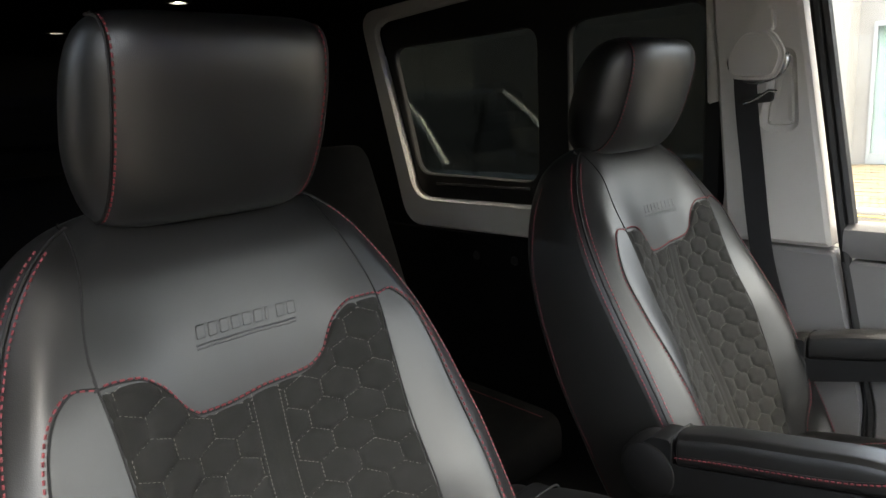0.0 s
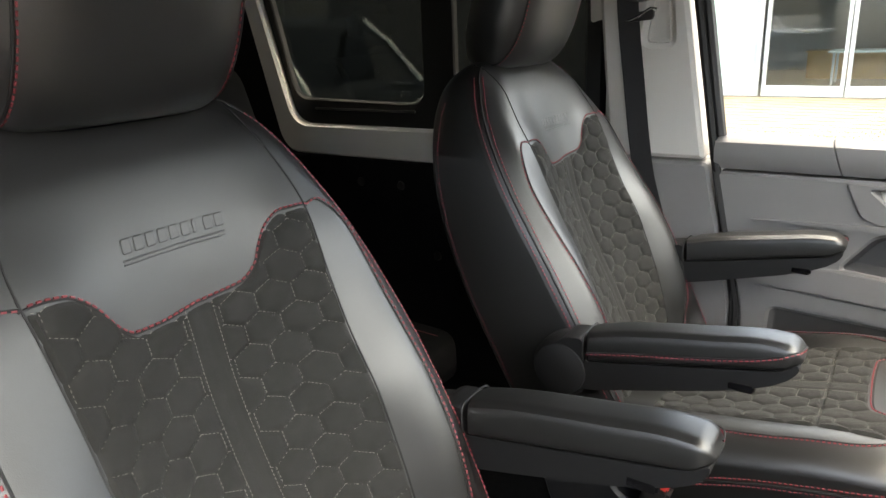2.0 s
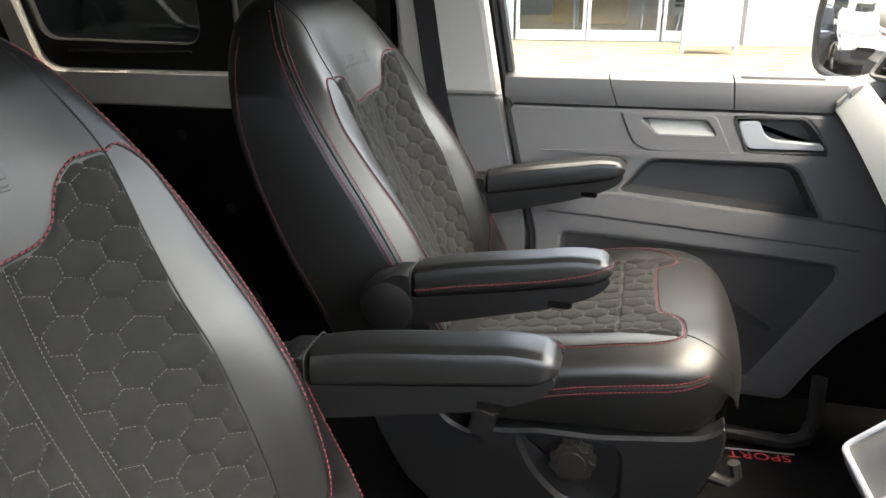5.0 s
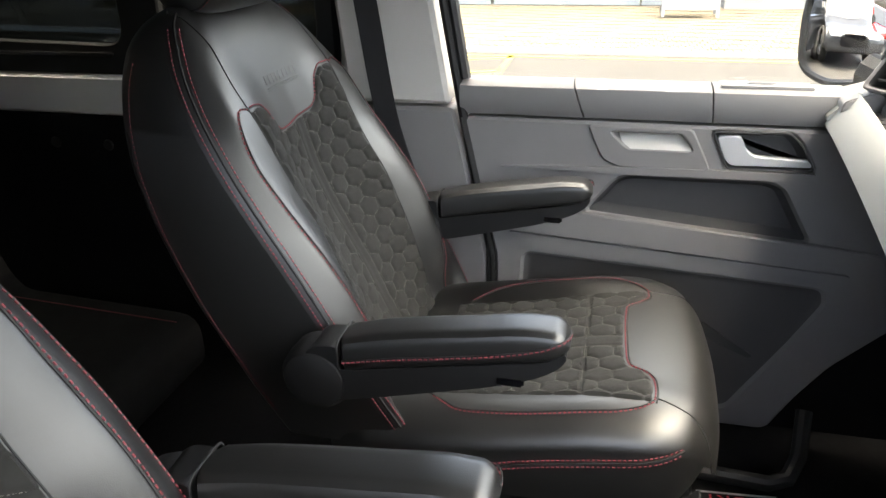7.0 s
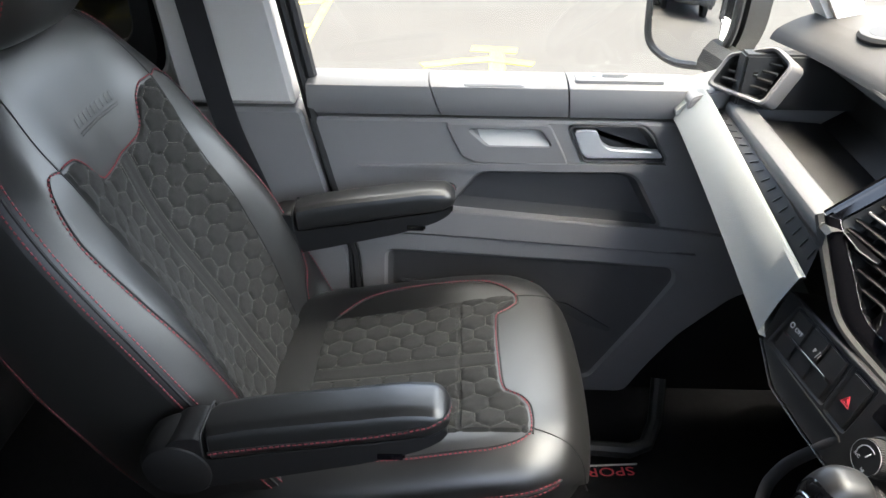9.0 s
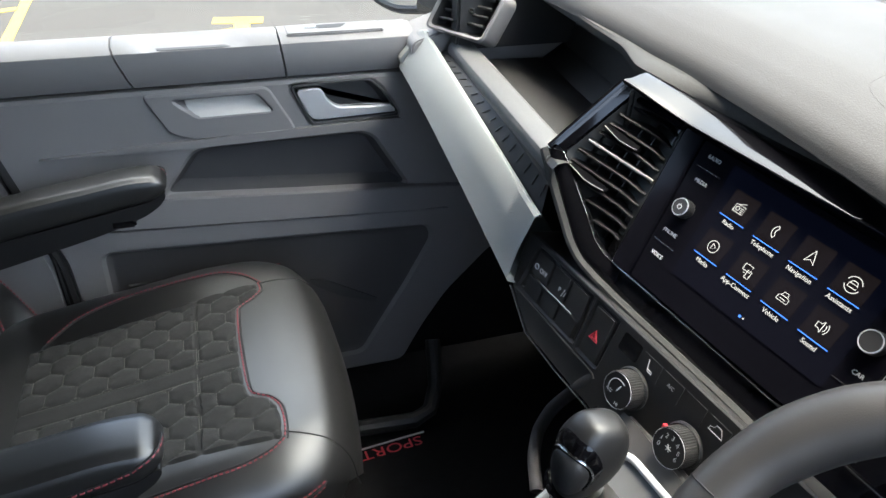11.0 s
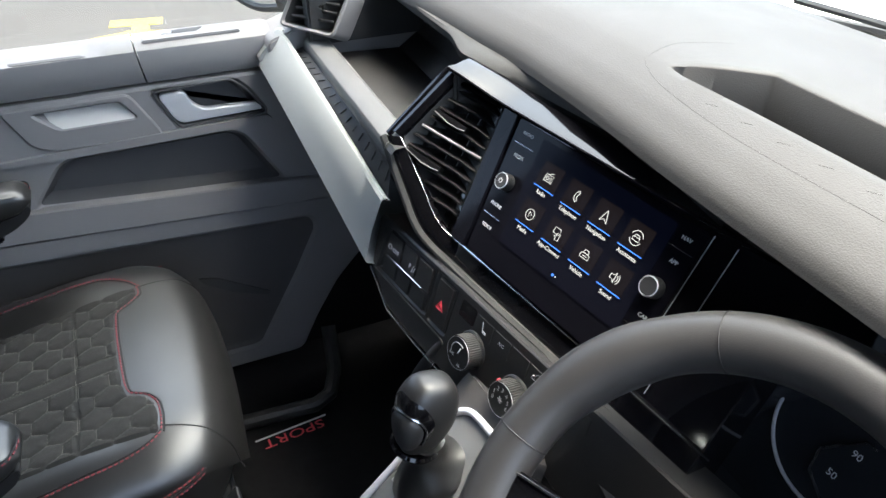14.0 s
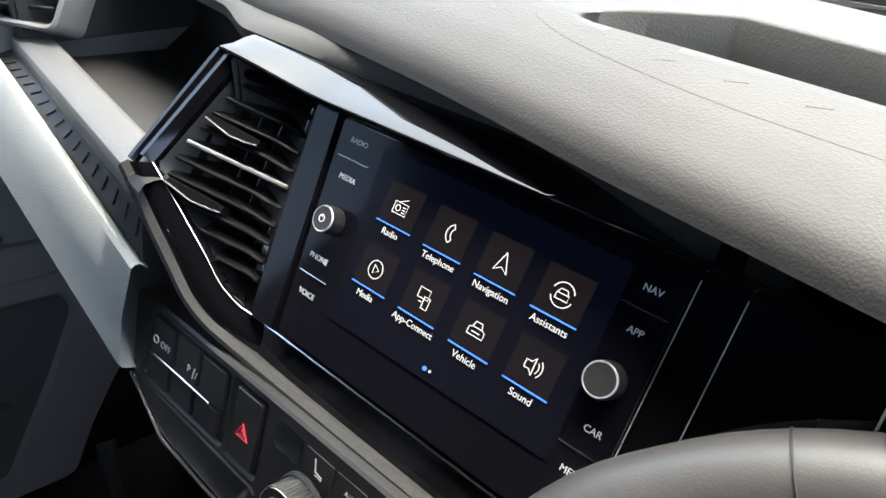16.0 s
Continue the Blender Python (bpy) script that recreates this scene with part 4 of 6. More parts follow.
SIDE_SEAM = curve((-0.45, 0.500), (-0.307, 0.545), (-0.20, 0.578), (-0.118, 0.594), (-0.01, 0.612), (0.030, 0.630), (0.052, 0.640))


def build_seat():
    seat = thing("car_seat", "black leather front seat with honeycomb quilted suede panels and red stitching", "car seat", group="front seats")
    # backrest shell
    zs = [0.55 + 0.56 * i / 40 for i in range(41)] + [1.11 + 0.07 * math.sin(math.pi / 2 * i / 14) for i in range(1, 15)]
    rows = []
    for z in zs:
        w = BACK_W(z)
        us = [w * math.sin(math.pi / 2 * (2 * i / 56 - 1)) for i in range(57)]
        front = [back_point(u, z) for u in us]
        yr = BACK_REAR(z)
        if z > 1.12:
            k = math.sqrt(max(0.0, 1 - min((z - 1.12) / 0.0605, 1.0) ** 2))
            yr = -0.715 + (yr + 0.715) * (0.12 + 0.88 * k)
        back = []
        for i in range(1, 24):
            n = math.cos(math.pi * i / 24)
            y = yr + 0.034 * (1 - math.sqrt(max(0.0, 1 - max(0.0, (abs(n) - 0.72) / 0.28) ** 2)))
            back.append(Vector((w * n * 0.995, min(y, front[-1].y), z)))
        rows.append(front + back)
    part("backrest", grid(rows, closed=True, caps=True), LEATHER, seat)
    # quilted panel of the backrest
    rows = []
    for j in range(201):
        b = j / 200
        row = []
        for i in range(131):
            a = 2 * i / 130 - 1
            z1 = BACK_SEAM(a * 0.16) - 0.0015
            z = 0.57 + (z1 - 0.57) * b
            u = a * PANEL_W(z)
            rim = min(smooth(0, 0.03, 1 - abs(a)), smooth(0, 0.02, 1 - b))
            row.append(back_point(u, z, -0.0015 + rim * (0.002 + quilt(u, (z - 0.60) * 1.06))))
        rows.append(row)
    panel = part("back_panel", grid(rows), SUEDE, seat, "dark brown-grey honeycomb quilted suede")
    bm = bmesh.new()
    for p, q in hex_edges(-0.165, 0.165, -0.05, 0.52):
        line = []
        for i in range(9):
            u, v = p[0] + (q[0] - p[0]) * i / 8, p[1] + (q[1] - p[1]) * i / 8
            z = 0.60 + v / 1.06
            if z < 0.58 or z > BACK_SEAM(u) - 0.004 or abs(u) > PANEL_W(z) - 0.004 or abs(u) < 0.0155:
                line = line if len(line) > 2 else []
                if len(line) > 2:
                    break
                continue
            line.append(back_point(u, z, 0.0013))
        if len(line) > 2:
            stitches(line, 0.0026, 0.0018, 0.00036, bm)
    for s in (-1, 1):
        stitches([back_point(s * 0.0155, 0.59 + 0.408 * i / 40, 0.0013) for i in range(41)], 0.0026, 0.0018, 0.00036, bm)
    part("thread", bm, GREY_THREAD, panel, "pale grey dotted quilting thread")
    # red seam over the panel, running out over the bolsters and down them
    top = [back_point(-0.160 + 0.320 * i / 80, BACK_SEAM(-0.160 + 0.320 * i / 80), 0.0012) for i in range(81)]
    part("red_stitching", stitches(top), RED_THREAD, seat, "red contrast stitching")
    part("piping", tube([p + Vector((0, -0.0006, -0.0022)) for p in top], 0.0014, 6), SEAM, seat)
    for s in (-1, 1):
        z0 = BACK_SEAM(s * 0.16)
        turn = [(0.160, z0), (0.177, z0 + 0.003), (0.195, z0 - 0.008), (0.209, z0 - 0.034), (0.217, 0.97), (0.218, 0.90), (0.214, 0.82), (0.206, 0.74), (0.196, 0.66), (0.184, 0.59)]
        cz = curve(*[(i, p[1]) for i, p in enumerate(turn)])
        cu = curve(*[(i, p[0]) for i, p in enumerate(turn)])
        path = [(cu(i / 12), cz(i / 12)) for i in range(12 * (len(turn) - 1) + 1)]
        part("red_stitching", stitches([back_point(s * u, z, 0.0010) for u, z in path]), RED_THREAD, seat, "red contrast stitching")
        part("piping", tube([back_point(s * (u - 0.0035), z, 0.0002) for u, z in path], 0.0014, 6), SEAM, seat)
        for k, lift in ((0.992, 0.0008), (0.962, 0.0008)):
            part("red_stitching", stitches([back_point(s * k * BACK_W(0.58 + 0.575 * i / 90), 0.58 + 0.575 * i / 90, lift) for i in range(91)]), RED_THREAD, seat, "red contrast stitching")
        part("piping", tube([back_point(s * 0.978 * BACK_W(0.57 + 0.60 * i / 90), 0.57 + 0.60 * i / 90, 0.0004) for i in range(91)], 0.0022, 6), SEAM, seat)
        part("seam", tube([back_point(s * (0.157 - 0.022 * smooth(1.06, 1.17, z)), z, 0.0002) for z in [1.05 + 0.124 * i / 30 for i in range(31)]], 0.0011, 6), SEAM, seat)
        part("seam", tube([back_point(s * PANEL_W(z), z, 0.0) for z in [0.57 + 0.485 * i / 60 for i in range(61)]], 0.0012, 6), SEAM, seat)
        # back edge seam
        part("red_stitching", stitches([Vector((s * BACK_W(z) * 0.995, BACK_REAR(z) + 0.034, z)) + Vector((s * 0.0008, 0, 0)) for z in [0.60 + 0.52 * i / 60 for i in range(61)]], r=0.0005), RED_THREAD, seat, "red contrast stitching")
    # embossed mark on the upper backrest: raised slanted blocks over two lines
    bm = bmesh.new()
    for i in range(9):
        u0 = 0.056 - 0.0128 * i
        wd = 0.0042 if i == 6 else 0.0098
        poly = [(u0, 1.0585), (u0 - wd, 1.0585), (u0 - wd - 0.002, 1.0715), (u0 - 0.002, 1.0715)]
        inner = offset(rounded(poly, 0.002, 2), 0.0006)
        outer = rounded(poly, 0.002, 2)
        rows = [[back_point(u, z, h) for u, z in lp] for lp, h in ((outer, -0.0003), (outer, 0.0006), (inner, 0.0009), (offset(inner, 0.0012), 0.0009))]
        grid(rows, closed=True, caps=True, bm=bm)
    for z, r in ((1.0535, 0.0009), (1.0500, 0.0007)):
        tube([back_point(0.058 - 0.112 * i / 20, z, 0.0003) for i in range(21)], r, 6, bm=bm)
    part("embossed_mark", bm, LEATHER, seat)
    # cushion
    rows = []
    ys = [-0.50 + 0.50 * i / 34 for i in range(35)] + [0.068 * math.sin(math.pi / 2 * i / 14) for i in range(1, 15)]
    for y in ys:
        w = CUSH_W(y)
        us = [w * math.sin(math.pi / 2 * (2 * i / 52 - 1)) for i in range(53)]
        top = [cushion_point(u, y) for u in us]
        low = CUSH_LOW(y)
        rows.append([Vector((-w * 0.97, y - 0.008 * smooth(0, 0.06, y), low)), Vector((-w * 1.01, y, low + 0.035)), Vector((-w, y, max(low + 0.05, top[0].z - 0.02)))] + top + [Vector((w, y, max(low + 0.05, top[-1].z - 0.02))), Vector((w * 1.01, y, low + 0.035)), Vector((w * 0.97, y - 0.008 * smooth(0, 0.06, y), low))])
    part("cushion", grid(rows, closed=True, caps=True), LEATHER, seat)
    rows = []
    for j in range(151):
        b = j / 150
        row = []
        for i in range(131):
            a = 2 * i / 130 - 1
            u = CUSH_C + a * (0.150 + 0.017 * b)
            y1 = CUSH_SEAM(u) - 0.0015
            y = -0.365 + (y1 + 0.365) * b
            rim = min(smooth(0, 0.03, 1 - abs(a)), smooth(0, 0.02, 1 - b))
            h = quilt(u - CUSH_C, y + 0.50, True)
            if abs(y + 0.125) < 0.004:
                h *= 0.3
            row.append(cushion_point(u, y, -0.0015 + rim * (0.002 + h)))
        rows.append(row)
    panel = part("cushion_panel", grid(rows), SUEDE, seat, "dark brown-grey honeycomb quilted suede")
    bm = bmesh.new()
    for q, p in hex_edges(0.06, 0.50, -0.17, 0.17, 1.10):
        p, q = p[::-1], q[::-1]
        line = []
        for i in range(9):
            u, v = p[0] + (q[0] - p[0]) * i / 8, p[1] + (q[1] - p[1]) * i / 8
            y, uu = v - 0.50, u + CUSH_C
            if y < -0.358 or y > CUSH_SEAM(uu) - 0.004 or abs(u) > 0.150 or abs(u) < 0.0155:
                continue
            line.append(cushion_point(uu, y, 0.0013))
        if len(line) > 2:
            stitches(line, 0.0026, 0.0018, 0.00036, bm)
    for s in (-1, 1):
        stitches([cushion_point(CUSH_C + s * 0.0155, -0.36 + 0.29 * i / 40, 0.0013) for i in range(41)], 0.0026, 0.0018, 0.00036, bm)
        stitches([cushion_point(CUSH_C + s * 0.150 * i / 20, -0.125, 0.0013) for i in range(1, 21)], 0.0026, 0.0018, 0.00036, bm)
    part("thread", bm, GREY_THREAD, panel, "pale grey dotted quilting thread")
    us = [CUSH_C - 0.166 + 0.332 * i / 80 for i in range(81)]
    part("red_stitching", stitches([cushion_point(u, CUSH_SEAM(u), 0.0012) for u in us]), RED_THREAD, seat, "red contrast stitching")
    part("piping", tube([cushion_point(u, CUSH_SEAM(u) + 0.003, 0.0003) for u in us], 0.0014, 6), SEAM, seat)
    for s in (-1, 1):
        path = [(CUSH_C + s * 0.166, -0.026), (CUSH_C * 0.8 + s * 0.184, -0.042), (CUSH_C * 0.5 + s * 0.203, -0.09), (CUSH_C * 0.5 + s * 0.207, -0.2), (CUSH_C * 0.8 + s * 0.196, -0.29), (CUSH_C + s * 0.156, -0.352)]
        cu, cy = curve(*[(i, p[0]) for i, p in enumerate(path)]), curve(*[(i, p[1]) for i, p in enumerate(path)])
        line = [(cu(i / 12), cy(i / 12)) for i in range(61)]
        part("red_stitching", stitches([cushion_point(u, y, 0.0012) for u, y in line]), RED_THREAD, seat, "red contrast stitching")
        part("piping", tube([cushion_point(u - s * 0.0035, y, 0.0003) for u, y in line], 0.0014, 6), SEAM, seat)
        line = [(CUSH_C * 0.8 + s * 0.16 + s * 0.02 * i / 20, -0.026 + 0.088 * i / 20) for i in range(21)]
        part("piping", tube([cushion_point(u, y, 0.0002) for u, y in line], 0.0011, 6), SEAM, seat)
    # double seam along the cushion's sides, rising to the front corners
    for side in (-1, 1):
        for dz, red in ((-0.006, True), (0.006, True), (0.0, False)):
            run = []
            for i in range(61):
                y = -0.45 + 0.470 * i / 60
                run.append(Vector((side * (CUSH_W(y) * 1.004 + 0.0008), y, SIDE_SEAM(y) + dz * (1 - 0.6 * smooth(0.0, 0.052, y)))))
            if red:
                part("red_stitching", stitches(run), RED_THREAD, seat, "red contrast stitching")
            else:
                part("piping", tube(run, 0.0022, 6), SEAM, seat)
    # head restraint
    rows = []
    for i in range(45):
        a = -math.pi / 2 + math.pi * i / 44
        z = 1.262 + 0.100 * (abs(math.sin(a)) ** 0.72) * (1 if a > 0 else -1)
        k = max(math.cos(a), 0.0) ** 0.50
        ring = []
        for j in range(64):
            b = 2 * math.pi * j / 64
            cx, sy = math.cos(b), math.sin(b)
            x = 0.136 * (abs(cx) ** 0.55) * (1 if cx > 0 else -1) * (0.52 + 0.48 * k) * (1 - 0.05 * smooth(1.25, 1.18, z)) * (1 - 0.16 * smooth(0.2, -1.0, sy))
            y = (0.064 if sy > 0 else 0.086) * (abs(sy) ** 0.8) * (1 if sy > 0 else -1)
            y = (y + 0.010 * (1 - (x / 0.133) ** 2) * (1 if sy > 0 else 0)) * k
            ring.append(Vector(((x if k > 0.02 else x * 0.5) - 0.004, -0.686 + y + 0.30 * (z - 1.272), z)))
        rows.append(ring)
    rest = part("headrest", grid(rows, closed=True, caps=True), LEATHER, seat, "padded black leather head restraint")
    for s in (-1, 1):
        ring = []
        for i in range(4, 41):
            r = rows[i]
            # the front rounding of each row, a little in from its side
            cand = [p for p in r if (p.x + 0.004) * s > 0.012 and p.y > -0.698 + 0.30 * (p.z - 1.272)]
            want = 0.108 - 0.004 * s
            cand.sort(key=lambda p: abs(abs(p.x) - want))
            a, b = cand[0], cand[1]
            t = (want - abs(a.x)) / (abs(b.x) - abs(a.x)) if abs(abs(b.x) - abs(a.x)) > 1e-5 else 0
            t = min(max(t, -0.5), 1.5)
            ring.append(a + (b - a) * t + Vector((0, 0.0008, 0)))
        part("red_stitching", stitches(ring), RED_THREAD, rest, "red contrast stitching")
        part("piping", tube([p + Vector((s * 0.003, -0.0012, 0)) for p in ring], 0.0016, 6), SEAM, rest)
    for s in (-1, 1):
        part("headrest_post", tube([(s * 0.062 - 0.004, -0.700, 1.12), (s * 0.062 - 0.004, -0.700, 1.20)], 0.006, 12), STEEL, seat)
        part("post_collar", lathe([(0.0, 0.0), (0.017, 0.0), (0.017, 0.004), (0.010, 0.009), (0.0, 0.009)], 20, pose(s * 0.062 - 0.004, -0.698, 1.176)), SOFT_BLACK, seat)
    return seat


def build_base(seat, side):
    """The moulded skirt under a seat: side +1 puts the adjusting knob on the van's right."""
    low = [(-0.400, 0.25), (-0.05, 0.25), (-0.015, 0.30), (0.022, 0.393), (0.042, 0.446), (0.056, 0.494), (0.052, 0.550), (0.036, 0.530), (0.010, 0.517), (-0.07, 0.504), (-0.142, 0.493), (-0.236, 0.491), (-0.290, 0.480),
           (-0.338, 0.479), (-0.356, 0.465), (-0.402, 0.484), (-0.416, 0.520), (-0.530, 0.524), (-0.542, 0.489), (-0.523, 0.426), (-0.481, 0.345), (-0.437, 0.303)]
    for s in (-1, 1):
        knob_side = s == side
        m = Matrix(((0, 0, s, s * 0.247), (1, 0, 0, 0), (0, 1, 0, 0), (0, 0, 0, 1)))
        poly = low if s == 1 else low[::-1]
        holes = []
        if knob_side:
            holes = [(rounded([(-0.272, 0.472), (-0.250, 0.474), (-0.106, 0.478), (-0.104, 0.376), (-0.125, 0.352), (-0.190, 0.350), (-0.246, 0.408)], 0.03), 0.011, 0)]
        part("base_side", plate(rounded(poly, 0.02, 3), holes, m, 0.03, 0.008), BASE_PLASTIC, seat, sharp=40)
    part("base_body", block((-0.235, -0.42, 0.25), (0.235, -0.05, 0.46), 0.01), BASE_PLASTIC, seat)
    prow = prism(rounded([(-0.05, 0.26), (0.03, 0.42), (0.048, 0.475), (0.050, 0.510), (-0.10, 0.480), (-0.12, 0.26)], 0.015), 0.225,
                 Matrix(((0, 0, 1, 0), (1, 0, 0, 0), (0, 1, 0, 0), (0, 0, 0, 1))), 0.006, 2, -0.225)
    part("base_front", prow, BASE_PLASTIC, seat)
    # lobed adjusting knob
    prof = []
    for i in range(72):
        a = 2 * math.pi * i / 72
        r = 0.034 + 0.0055 * smooth(0.1, 0.7, math.cos(9 * a) * 0.5 + 0.5)
        prof.append((r * math.cos(a), r * math.sin(a)))
    m = Matrix(((0, 0, side, side * 0.232), (1, 0, 0, -0.180), (0, 1, 0, 0.443), (0, 0, 0, 1)))
    knob = part("adjusting_knob", prism(prof, 0.030, m, 0.003), SOFT_BLACK, seat, "lobed black recliner knob")
    part("knob_cap", lathe([(0, 0.030), (0.024, 0.030), (0.023, 0.033), (0, 0.034)], 32, m), SOFT_BLACK, knob)
    # front lever
    part("lever", tube([(side * 0.235, 0.03, 0.445), (side * 0.243, 0.068, 0.44), (side * 0.238, 0.078, 0.452), (side * 0.236, 0.072, 0.475)], 0.010, 10), SOFT_BLACK, seat)


def build_armrest(seat, x, outer, dy=0.0, dz=0.0):
    """A folding armrest beside a seat, its hub at the backrest; outer is the side away from the sitter, which carries the seam."""
    m = Matrix(((0, 0, 1, x), (1, 0, 0, dy), (0, 1, 0, dz), (0, 0, 0, 1)))
    low = [(-0.142, 0.815), (-0.140, 0.807), (-0.148, 0.794), (-0.169, 0.779), (-0.205, 0.764), (-0.243, 0.752), (-0.368, 0.720), (-0.440, 0.703), (-0.480, 0.700), (-0.490, 0.760), (-0.462, 0.786), (-0.431, 0.789), (-0.429, 0.752), (-0.207, 0.792), (-0.163, 0.801)]
    arm = part("armrest", prism(rounded(low, 0.010, 3), 0.028, m, 0.005, 3, -0.028), ARM_BLACK, seat, "folding armrest on a round hub")
    hub = lathe([(0, -0.034), (0.030, -0.034), (0.041, -0.030), (0.048, -0.020), (0.049, 0.0), (0.048, 0.020), (0.041, 0.030), (0.030, 0.034), (0, 0.034)], 40, m @ pose(-0.468, 0.731, 0))
    part("hub", hub, ARM_BLACK, arm)
    bottom = curve((-0.428, 0.7515), (-0.207, 0.7925), (-0.163, 0.801), (-0.1375, 0.816))
    top = curve((-0.428, 0.797), (-0.371, 0.812), (-0.25, 0.831), (-0.18, 0.840), (-0.158, 0.839), (-0.146, 0.833), (-0.1375, 0.821))
    rows = []
    for k in range(61):
        y = -0.428 + 0.2905 * (math.sin(math.pi / 2 * k / 60) if k > 30 else (k / 30) * math.sin(math.pi / 4))
        end = min((y + 0.4285) / 0.006, (-0.1370 - y) / 0.024, 1.0)
        kk = math.sqrt(max(0.0, 1 - (1 - end) ** 2))
        c, h, w = (bottom(y) + top(y)) / 2, (top(y) - bottom(y)) / 2, 0.0315
        ring = []
        for j in range(36):
            a = 2 * math.pi * j / 36
            cx, sz = math.cos(a), math.sin(a)
            ring.append(Vector((x + w * (0.40 + 0.60 * kk) * (abs(cx) ** 0.40) * (1 if cx > 0 else -1) * (0.90 if sz > 0.75 else 1.0), y + dy, dz + c + h * (abs(sz) ** (0.62 if sz > 0 else 0.35)) * (1 if sz > 0 else -1))))
        rows.append(ring)
    pad = part("pad", grid(rows, closed=True, caps=True), LEATHER, arm)
    seam = curve((-0.426, 0.7665), (-0.37, 0.778), (-0.209, 0.807), (-0.165, 0.820), (-0.150, 0.826))
    line = [Vector((x + outer * 0.0322, dy - 0.424 + 0.262 * k / 40, dz + seam(-0.424 + 0.262 * k / 40))) for k in range(41)]
    line += [Vector((x + outer * px, dy + py, dz + pz)) for px, py, pz in ((0.0295, -0.152, 0.8265), (0.0250, -0.144, 0.8285), (0.018, -0.1395, 0.829), (0.008, -0.1372, 0.829), (0.0, -0.1368, 0.829))]
    part("red_stitching", stitches(line), RED_THREAD, pad, "red contrast stitching")
    part("piping", tube([p + Vector((0, 0, 0.0028)) for p in line], 0.0010, 6), SEAM, pad)
    cap = [Vector((x + 0.0325 * math.copysign(abs(math.cos(q)) ** 0.4, math.cos(q)), dy - 0.4290, dz + 0.7742 + 0.0225 * math.copysign(abs(math.sin(q)) ** 0.4, math.sin(q)))) for q in [2 * math.pi * k / 32 for k in range(32)]]
    part("end_seam", tube(cap, 0.0014, 6, True), SEAM, pad)
    part("release_button", block((x - 0.0295, dy - 0.226, dz + 0.760), (x + 0.0295, dy - 0.190, dz + 0.775), 0.003, None, None, 2), GLOSS, arm)


def build_buckle(x, y, z, lean):
    b = thing("belt_buckle", "black seat belt buckle with a red release button", "belt buckle", (x, y, z))
    m = pose(0, 0, 0, lean, 0, 0)
    part("stalk", tube([(-0.030, 0.0, -0.05), (0, 0.0, 0.004)], 0.005, 10), RUBBER, b)
    part("housing", block((-0.016, -0.021, 0.0), (0.016, 0.021, 0.058), 0.006, m), RUBBER, b)
    part("release_button", block((-0.012, -0.016, 0.054), (0.012, 0.016, 0.068), 0.003, m), RED_PLASTIC, b, "red push button")
    return b


passenger = build_seat()
driver = copy_thing(passenger, pose(0.345, -0.0366, -0.0203, -2.0))
tagged(driver, "black leather driver's seat with honeycomb quilted suede and red stitching")
passenger.location = (-0.505, 0, 0)
build_base(passenger, 1)
build_base(driver, -1)
build_armrest(passenger, 0.300, 1)
build_armrest(passenger, -0.230, -1)
build_armrest(driver, -0.280, -1, -0.035, 0.012)
build_buckle(-0.240, -0.336, 0.482, -14)
build_buckle(-0.085, -0.452, 0.365, 25)


# ---- dashboard ----
def slanted(o, yaw, lean):
    """A frame on a face that is turned by yaw and leans back: x along it, y up it, z off it."""
    a, b = radians(yaw), radians(lean)
    u = Vector((math.cos(a), math.sin(a), 0))
    v = Vector((-math.sin(a) * math.sin(b), math.cos(a) * math.sin(b), math.cos(b)))
    n = u.cross(v)
    return Matrix(((u.x, v.x, n.x, o[0]), (u.y, v.y, n.y, o[1]), (u.z, v.z, n.z, o[2]), (0, 0, 0, 1)))


FA = slanted((-0.13, 0.45, 0.965), 9, 33)
FB = slanted((-0.165, 0.345, 0.806), 9, 15)
FG = slanted((-0.12, 0.285, 0.742), 4, 45)


def on_face(u, v, n=0.0, f=None):
    return (f or FA) @ Vector((u, v, n))


dash = thing("dashboard", "charcoal dashboard with pale grey trim and a glossy black centre", "dashboard")

# padded top with the sunk tray before the wheel
FRONT_Y = curve((-0.86, 0.405), (-0.74, 0.440), (-0.60, 0.462), (-0.447, 0.476), (-0.32, 0.488), (-0.22, 0.488), (-0.13, 0.484), (-0.05, 0.479), (0.03, 0.477), (0.30, 0.474), (0.74, 0.470))
FRONT_Z = curve((-0.86, 1.090), (-0.60, 1.087), (0.30, 1.086), (0.74, 1.075))
ROLL = curve((0.0, -0.014), (0.003, -0.005), (0.010, 0.004), (0.022, 0.011), (0.045, 0.019), (0.09, 0.026), (0.20, 0.030), (0.32, 0.015), (0.50, -0.025))


def top_z(x, y):
    return FRONT_Z(x) + (1.104 - FRONT_Z(x)) * smooth(0.0, 0.12, y - FRONT_Y(x)) + ROLL(y - FRONT_Y(x))


